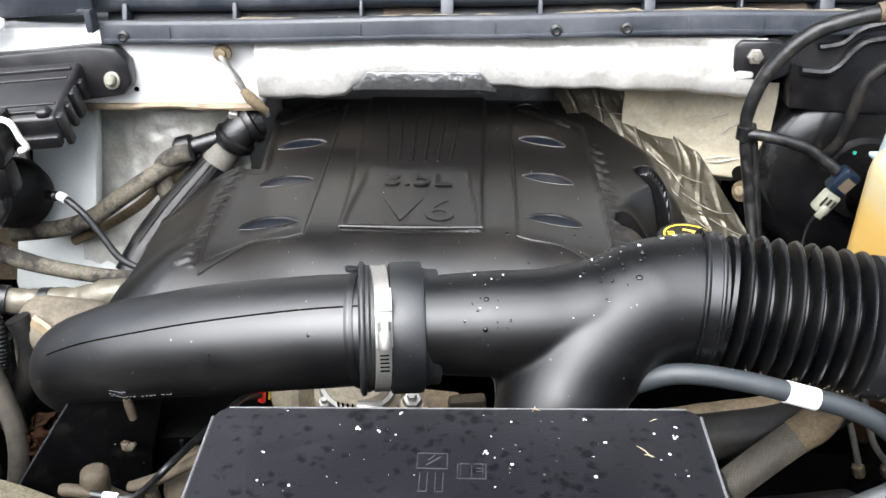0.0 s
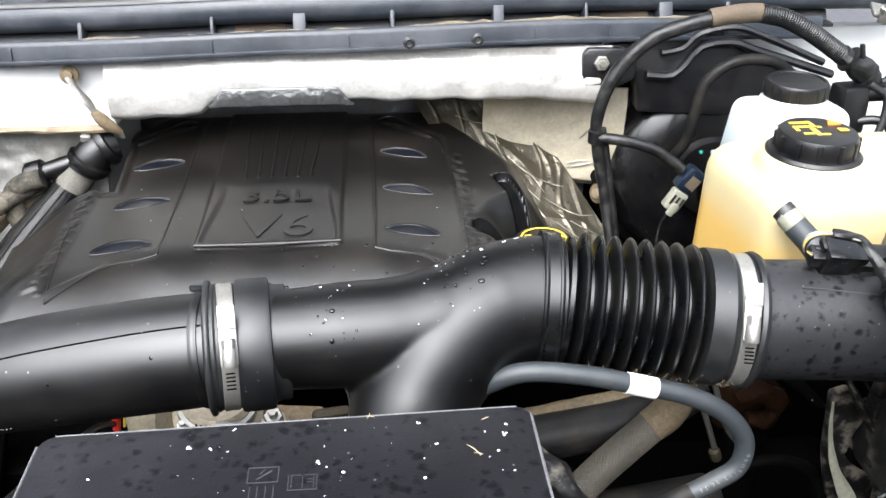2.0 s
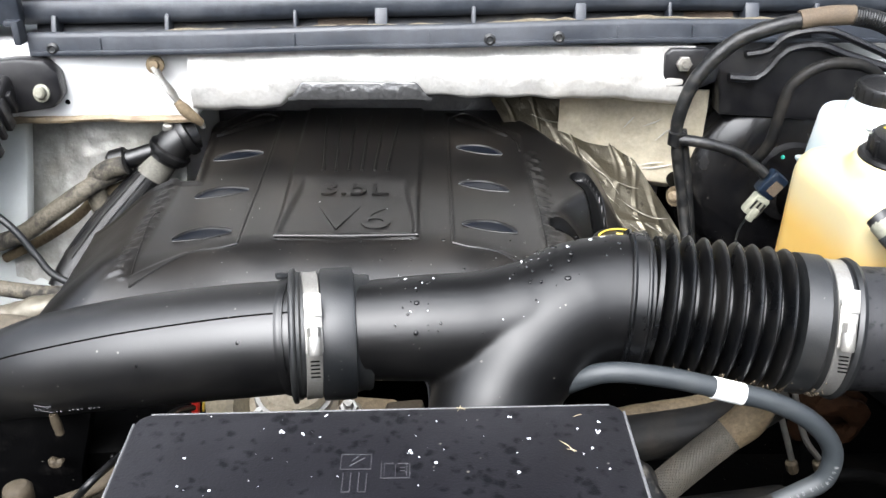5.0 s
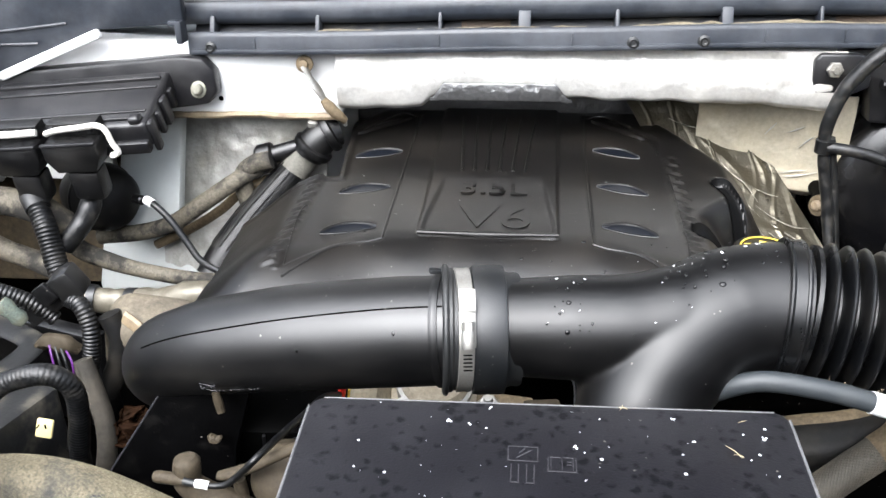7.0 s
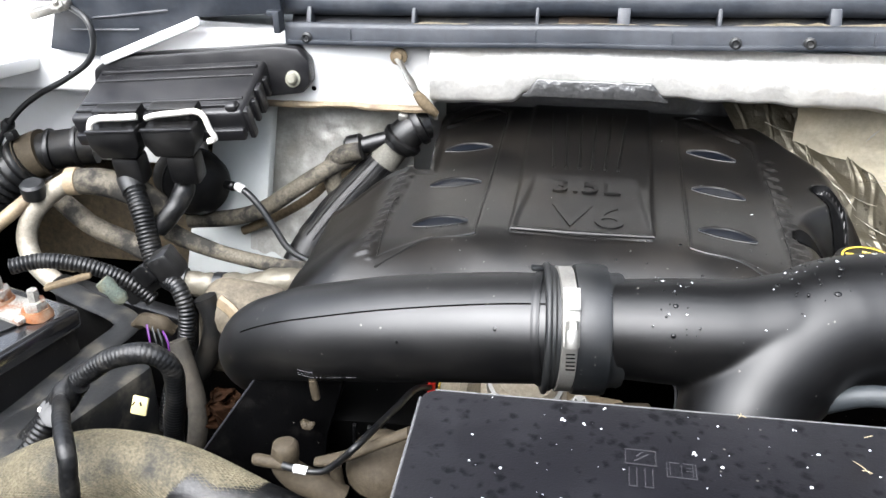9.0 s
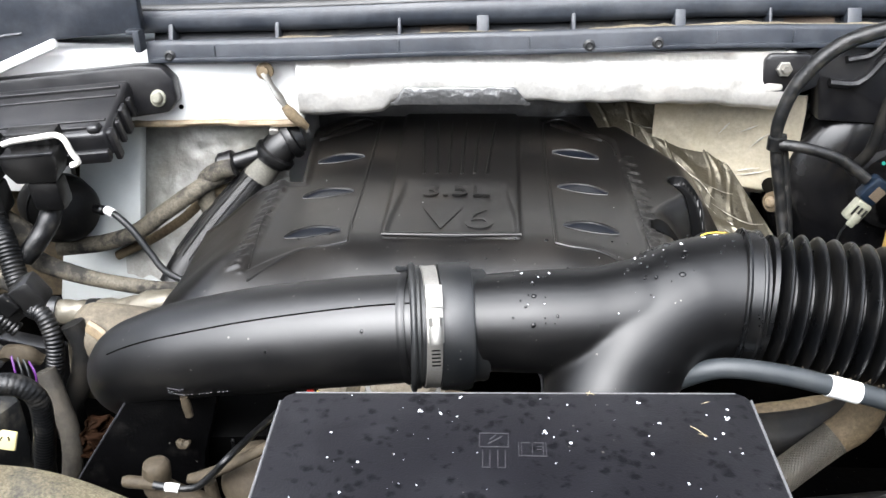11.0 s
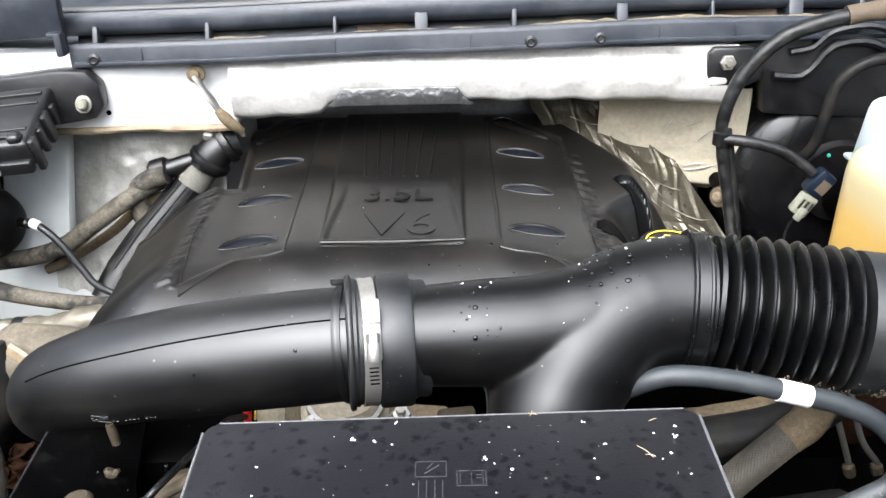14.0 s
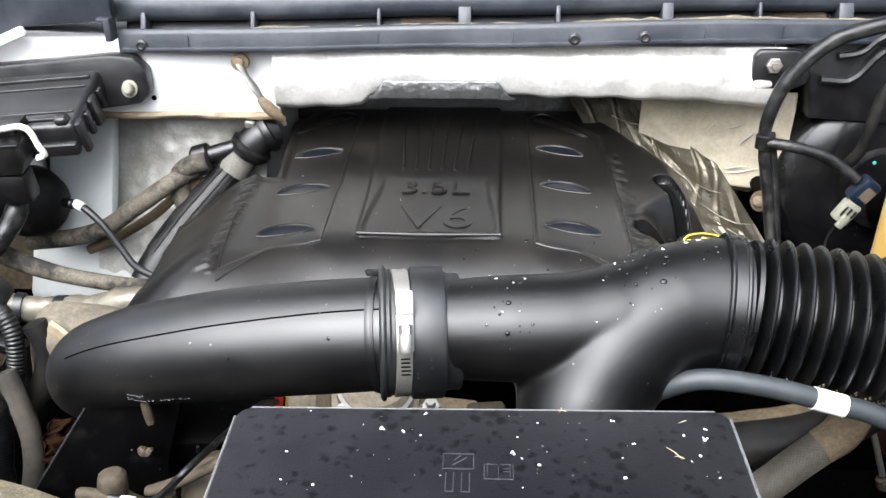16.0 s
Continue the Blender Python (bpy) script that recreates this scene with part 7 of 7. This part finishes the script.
part("loop", sweep([(-0.500, 0.530, 1.080), (-0.474, 0.535, 1.108), (-0.458, 0.54, 1.130), (-0.432, 0.545, 1.153), (-0.405, 0.55, 1.168), (-0.380, 0.555, 1.170), (-0.366, 0.56, 1.155), (-0.368, 0.565, 1.125), (-0.378, 0.57, 1.09), (-0.385, 0.575, 1.06)], 0.0090, 16, 0.0025, rib=(0.0034, 0.0003), wob=0.0009), loom_dusty, la)
part("tape_knot", sweep([(-0.463, 0.536, 1.118), (-0.452, 0.538, 1.132), (-0.440, 0.54, 1.145)], [0.0105, 0.0125, 0.011], 16, 0.002, wob=0.004), loom_dusty, la, "torn tape")
for k in range(3):
    part("tape_ring", lathe([(0.0088, -0.0015), (0.0098, -0.001), (0.0098, 0.001), (0.0088, 0.0015)], (-0.4645 + 0.004 * k, 0.5305 - 0.004 * k, 1.1205 + 0.0005 * k), (0.25, -0.6, 0.75), 14), rubber, la)
part("front_run", sweep([(-0.462, 0.537, 1.122), (-0.474, 0.520, 1.100), (-0.490, 0.50, 1.078), (-0.515, 0.48, 1.055), (-0.55, 0.46, 1.035)], 0.0090, 14, 0.003, rib=(0.0045, 0.0009), wob=0.0008), loom_dusty, la)
part("down_run", sweep([(-0.452, 0.530, 1.132), (-0.430, 0.50, 1.150), (-0.405, 0.465, 1.166), (-0.385, 0.438, 1.165), (-0.383, 0.430, 1.14), (-0.387, 0.428, 1.10), (-0.392, 0.428, 1.05), (-0.395, 0.43, 1.01)], 0.0068, 14, 0.0025, wob=0.0007, rib=(0.006, 0.0002)), loom_dusty, la)
part("white_fleck", rbox((0.0032, 0.003, 0.004), (-0.472, 0.527, 1.1225), (0, 20, 0), 0.001), white_label, la)
rh = thing("radiator_hose", (-0.38, 0.47, 1.0), "thick tan dust-coated radiator hose with a dark patch", "hose")
RH = [(-0.53, 0.455, 1.035), (-0.490, 0.468, 1.070), (-0.448, 0.478, 1.096), (-0.405, 0.485, 1.110), (-0.365, 0.487, 1.111), (-0.325, 0.483, 1.106), (-0.280, 0.475, 1.094), (-0.23, 0.465, 1.078), (-0.17, 0.455, 1.06)]
part("hose", sweep(RH, 0.0265, 48, 0.003), woven_hose, rh)
weave = bmesh.new()
c, _ = spline(RH, 0.0016)
fr = frames_along(c)
for s in (-1, 1):
    for k in range(64):
        a0 = 2 * math.pi * k / 64
        pts = [q + (fr[i][1] * math.sin(a0 + s * i * 0.028) + fr[i][2] * math.cos(a0 + s * i * 0.028)) * 0.02655 for i, q in enumerate(c)][::4]
        merge(weave, sweep(pts, 0.00032, 4, 0.008))
tagged(part("weave", weave, woven_hose, rh, "woven strands under the dust"), kind="stuff")
part("dark_patch", sweep([(-0.332, 0.4815, 1.1055), (-0.324, 0.4810, 1.1043), (-0.310, 0.4790, 1.1015), (-0.275, 0.4725, 1.0915), (-0.255, 0.4700, 1.0868), (-0.23, 0.465, 1.0785), (-0.20, 0.460, 1.0693)], [0.0235, 0.0258, 0.0270, 0.0275, 0.0278, 0.0280, 0.0280], 48, 0.003, wob=0.0006), loom_dusty, rh, "bare dark rubber")
hose("grey_pipe", [(-0.402, 0.64, 1.125), (-0.392, 0.632, 1.095), (-0.383, 0.622, 1.065), (-0.384, 0.61, 1.03), (-0.40, 0.60, 0.98)], 0.0092, mat("dusty grey rubber pipe", (0.036, 0.033, 0.028), 0.6, var=0.3, bump=0.25, spec=0.2, dust=(0.085, 0.073, 0.056), amount=0.8, lo=0.4, hi=0.62), "dusty grey rubber pipe below the loom", "pipe")
hs = thing("turbo_heat_shield", (-0.37, 0.70, 1.05), "tan dust-covered heat shield beside the charge pipe", "heat shield")
part("shield", rbox((0.085, 0.06, 0.10), (-0.362, 0.700, 1.105), (15, 12, 10), 0.022, 4), mat("dusty shield", (0.115, 0.098, 0.072), 0.65, spec=0.2, var=0.4, scale=30, bump=0.35, dust=(0.05, 0.044, 0.036), amount=0.7, dscale=24), hs)
part("band", sweep([(-0.368, 0.668, 1.155), (-0.352, 0.662, 1.145), (-0.345, 0.66, 1.12)], 0.004, 8, 0.004, flat=2.0), cream, hs)
rm2 = rbox((0.036, 0.028, 0.036), (-0.360, 0.632, 1.052), (20, 10, 15), 0.010, 3)
bmesh.ops.subdivide_edges(rm2, edges=rm2.edges[:], cuts=9, use_grid_fill=True)
for v in rm2.verts:
    v.co += 0.007 * noise.noise(v.co * 240) * Vector((1, -1, 1)) + 0.012 * Vector((noise.noise(v.co * 85), noise.noise(v.co * 85 + Vector((7, 0, 0))), noise.noise(v.co * 85 + Vector((0, 7, 0)))))
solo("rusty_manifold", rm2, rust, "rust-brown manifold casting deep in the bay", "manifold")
fs = thing("fan_shroud", (-0.25, 0.55, 0.95), "black plastic fan shroud panel with a pale left edge", "fan shroud")
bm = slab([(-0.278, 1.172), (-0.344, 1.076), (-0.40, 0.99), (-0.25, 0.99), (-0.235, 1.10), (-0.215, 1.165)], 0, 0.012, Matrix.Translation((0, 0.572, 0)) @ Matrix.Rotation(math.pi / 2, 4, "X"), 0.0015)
part("pale_edge", sweep([(-0.280, 0.561, 1.170), (-0.344, 0.561, 1.0765), (-0.398, 0.561, 0.995)], 0.0008, 6, 0.01), symbol_grey, fs, "pale edge line")
# black plastic taken darker still, so shade under the pipe sits in its colour
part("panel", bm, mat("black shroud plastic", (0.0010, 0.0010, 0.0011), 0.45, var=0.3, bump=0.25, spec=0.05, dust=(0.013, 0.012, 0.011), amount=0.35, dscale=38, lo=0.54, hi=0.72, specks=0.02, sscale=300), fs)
dm = thing("dark_module", (-0.20, 0.61, 1.05), "black ribbed module in the shade below the pipe", "module")
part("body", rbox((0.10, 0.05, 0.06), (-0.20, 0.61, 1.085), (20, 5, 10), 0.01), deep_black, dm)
for k in range(5):
    part("rib", rbox((0.003, 0.004, 0.030), (-0.232 + 0.014 * k, 0.583 - 0.0025 * k, 1.088 + 0.001 * k), (20, 5, 10), 0.001), box_black, dm)
solo("stud", sweep([(-0.236, 0.540, 1.172), (-0.235, 0.540, 1.164), (-0.234, 0.540, 1.154)], [0.0030, 0.0036, 0.0032], 12, 0.003), tan_dark, "tan dusty stud under the charge pipe", "stud")
solo("tan_scrap", sweep([(-0.251, 0.548, 1.123), (-0.249, 0.548, 1.120), (-0.245, 0.548, 1.119), (-0.241, 0.548, 1.122)], [0.002, 0.0038, 0.0034, 0.0015], 12, 0.0015, wob=0.0012), tan_dark, "chipped tan scrap lying on the fan shroud", "debris")

# ---- vacuum actuator and wire in front ----
va = thing("purge_valve", (-0.225, 0.46, 1.05), "dusty cream purge valve with a nozzle", "valve")
part("body", sweep([(-0.233, 0.468, 1.170), (-0.233, 0.468, 1.167), (-0.234, 0.468, 1.159), (-0.235, 0.468, 1.148), (-0.226, 0.468, 1.138), (-0.209, 0.468, 1.131), (-0.194, 0.468, 1.123)], [0.0060, 0.0092, 0.0100, 0.0102, 0.0106, 0.0106, 0.010], 20, 0.003, wob=0.0006), tan_dark, va)
part("nozzle", sweep([(-0.255, 0.460, 1.158), (-0.252, 0.460, 1.158), (-0.241, 0.460, 1.157), (-0.232, 0.460, 1.155)], [0.0036, 0.0045, 0.0044, 0.0036], 16, 0.003), tan_dark, va)
part("arm", sweep([(-0.213, 0.470, 1.153), (-0.204, 0.470, 1.155), (-0.185, 0.470, 1.164), (-0.165, 0.470, 1.176), (-0.143, 0.470, 1.189)], [0.004, 0.0055, 0.0052, 0.005, 0.005], 14, 0.004, flat=0.7), tan_dark, va)
part("stub", sweep([(-0.200, 0.474, 1.147), (-0.199, 0.474, 1.136), (-0.198, 0.474, 1.122)], 0.0048, 12, 0.004), tan_dark, va)
part("lower_bell", lathe([(0, 0), (0.024, 0), (0.027, 0.006), (0.024, 0.018), (0.014, 0.026), (0, 0.028)], (-0.1690, 0.4900, 1.1340), (0.1, -0.35, 1), 28), tan_dark, va)
ww = thing("sensor_wire", (-0.17, 0.46, 1.13), "black wire with a white tape band and red end", "wire")
part("wire", sweep([(-0.213, 0.452, 1.160), (-0.202, 0.452, 1.161), (-0.191, 0.452, 1.170), (-0.176, 0.452, 1.187), (-0.170, 0.4876, 1.1775), (-0.168, 0.540, 1.155), (-0.166, 0.590, 1.134), (-0.158, 0.614, 1.120)], [0.0022, 0.0024, 0.0025, 0.0025, 0.0026, 0.0028, 0.0028, 0.0026], 10, 0.004), loom_black, ww)
part("tape_band", sweep([(-0.222, 0.452, 1.161), (-0.218, 0.452, 1.161), (-0.213, 0.452, 1.160)], 0.0031, 12, 0.002), white_label, ww, "white tape band")
part("boot", sweep([(-0.231, 0.453, 1.162), (-0.227, 0.453, 1.161), (-0.222, 0.453, 1.160)], 0.0027, 12, 0.002), rubber, ww)
part("red_end", sweep([(-0.1580, 0.617, 1.111), (-0.1568, 0.617, 1.120), (-0.1555, 0.617, 1.129)], [0.0034, 0.0036, 0.0028], 8, 0.002), red_plastic, ww, "red plastic end")
part("yellow_tab", rbox((0.002, 0.003, 0.010), (-0.1505, 0.617, 1.119), (0, 8, 0), 0.0006), yellow_ink, ww)

# ---- hood hinge, cable and washers on the far left ----
hl = thing("hood_hinge", (-0.62, 0.98, 1.28), "white painted hood hinge arm beside the cowl", "hinge", "hood hinges")
part("hinge_arm", rbox((0.142, 0.012, 0.011), (-0.565, 0.978, 1.3145), (0, -21.8, 0), 0.003), white_paint, hl)
part("hinge_plate", rbox((0.05, 0.02, 0.010), (-0.685, 0.975, 1.350), (10, -15, 10), 0.003), zinc, hl)
part("hinge_bolt", hexnut((-0.668, 0.965, 1.352), (0, -0.6, 1), 0.008, 0.007), zinc, hl)
wc = thing("washer_tube", (-0.70, 0.98, 1.15), "thin black washer tube running down the fender", "tube")
part("tube", sweep([(-0.665, 0.98, 1.352), (-0.636, 0.965, 1.342), (-0.628, 0.96, 1.318), (-0.640, 0.96, 1.292), (-0.682, 0.97, 1.265), (-0.735, 0.985, 1.238), (-0.77, 0.98, 1.212), (-0.80, 0.97, 1.17), (-0.81, 0.96, 1.12)], 0.0038, 10, 0.006), rubber, wc)
part("grommet", lathe([(0, 0), (0.007, 0.001), (0.009, 0.008), (0.007, 0.015), (0, 0.016)], (-0.780, 0.979, 1.203), (-0.6, 0, -0.8), 14), rubber, wc)

# ---- melting snow flecks ----
def flecks(name, n, place, label, lo, hi, seed):
    rnd = random.Random(seed)
    bm = bmesh.new()
    for _ in range(n):
        p = place(rnd)
        r = lo + (hi - lo) * rnd.random() ** 3
        for _ in range(rnd.randint(1, 4)):
            q = Vector(p) + Vector((rnd.uniform(-r, r), rnd.uniform(-r, r), 0))
            g = bmesh.ops.create_icosphere(bm, subdivisions=1, radius=r * rnd.uniform(0.4, 0.9))
            for v in g["verts"]:
                v.co = Vector((v.co.x * rnd.uniform(0.7, 1.3), v.co.y * rnd.uniform(0.7, 1.3), v.co.z * 0.4)) + q
    solo(name, bm, snow_white, label, "snow", kind="stuff", angle=180)


flecks("snow_flecks", 72, lambda r: (r.uniform(-0.10, 0.13), 0.40 - 0.10 * r.random(), 1.2787), "melting snow flecks on the fuse box lid", 0.0002, 0.0013, 3)


def on_pipe(r):
    x = r.uniform(0.012, 0.19)
    a = radians(r.uniform(25, 110))
    t = smooth01(x, 0.07, 0.15)
    y, z, rad = 0.561 + 0.022 * t, 1.2308 + 0.0087 * t, 0.0384 + 0.0106 * t
    return x, y - rad * math.cos(a), z + rad * math.sin(a)


flecks("snow_flecks", 55, on_pipe, "melting snow flecks on the intake pipe", 0.0003, 0.0013, 5)
flecks("snow_flecks", 22, lambda r: ((lambda x, y: (x, y, cover_z(x, y) + 0.0005))(r.uniform(-0.22, 0.15), r.uniform(0.70, 1.02))), "melting snow flecks on the engine cover", 0.0002, 0.0009, 7)

# ---- water drops and straw bits ----
drop_black = mat("water bead on black plastic", (0.0015, 0.0015, 0.0017), 0.12, var=0.0, bump=0, spec=0.35)


def drops(name, n, place, label, seed):
    """Low beads of melt water; place gives a point and the way that the surface faces."""
    rnd = random.Random(seed)
    verts, faces = [], []
    for _ in range(n):
        q, up = place(rnd)
        r = 0.0006 + 0.0016 * rnd.random() ** 3
        turn = Vector(up).to_track_quat("Z", "Y").to_matrix()
        a0, k = len(verts), rnd.uniform(0.7, 1.4)
        for h, w in ((-0.2, 1.0), (0.10, 0.80), (0.17, 0.40)):
            for j in range(8):
                a = 2 * math.pi * j / 8
                verts.append(Vector(q) + turn @ Vector((r * w * k * math.cos(a), r * w * math.sin(a), r * h)))
        for c in (0, 8):
            for j in range(8):
                faces.append((a0 + c + j, a0 + c + (j + 1) % 8, a0 + c + 8 + (j + 1) % 8, a0 + c + 8 + j))
        faces.append(tuple(a0 + 16 + j for j in range(8)))
    bm = bmesh.new()
    vs = [bm.verts.new(v) for v in verts]
    for f in faces:
        bm.faces.new([vs[i] for i in f])
    solo(name, bm, drop_black, label, "water", kind="stuff", angle=180)


def bead_pipe(r):
    p = Vector(on_pipe(r))
    t = smooth01(p.x, 0.07, 0.15)
    return p, p - Vector((p.x, 0.561 + 0.022 * t, 1.2308 + 0.0087 * t))


def bead_left(r):
    f, a = r.uniform(0.2, 3.5), radians(r.uniform(15, 100))
    i = int(f)
    c = Vector(AXL[i]).lerp(Vector(AXL[i + 1]), f - i)
    up = Vector((0, -math.cos(a), math.sin(a)))
    return c + up * (RAL[i] + (RAL[i + 1] - RAL[i]) * (f - i)), up


def bead_cover(r):
    x, y = r.uniform(-0.20, 0.14), r.uniform(0.67, 0.775)
    return (x, y, cover_z(x, y)), (0, -0.3, 1)


drops("water_drops", 90, bead_pipe, "small beads of melt water on the intake pipe", 31)
drops("water_drops", 40, bead_left, "small beads of melt water on the charge pipe", 32)
drops("water_drops", 50, bead_cover, "small beads of melt water on the cover's front slope", 33)
straw = mat("dry straw", (0.30, 0.25, 0.16), 0.7, var=0.2, bump=0)
for x, y, a, l in ((0.107, 0.372, -55, 0.011), (0.109, 0.369, -20, 0.005), (0.116, 0.397, 25, 0.005), (0.053, 0.404, 70, 0.005), (0.054, 0.4035, -20, 0.005)):
    d = Vector((math.cos(radians(a)), math.sin(radians(a)), 0)) * l / 2
    q = Vector((x, y, 1.2793))
    solo("straw", sweep([q - d, q + Vector((0.0006, 0.0003, 0.0002)), q + d], [0.00015, 0.0003, 0.00015], 6, 0.002), straw, "tiny dry straw bit on the fuse box lid", "debris", "straw bits on the lid")
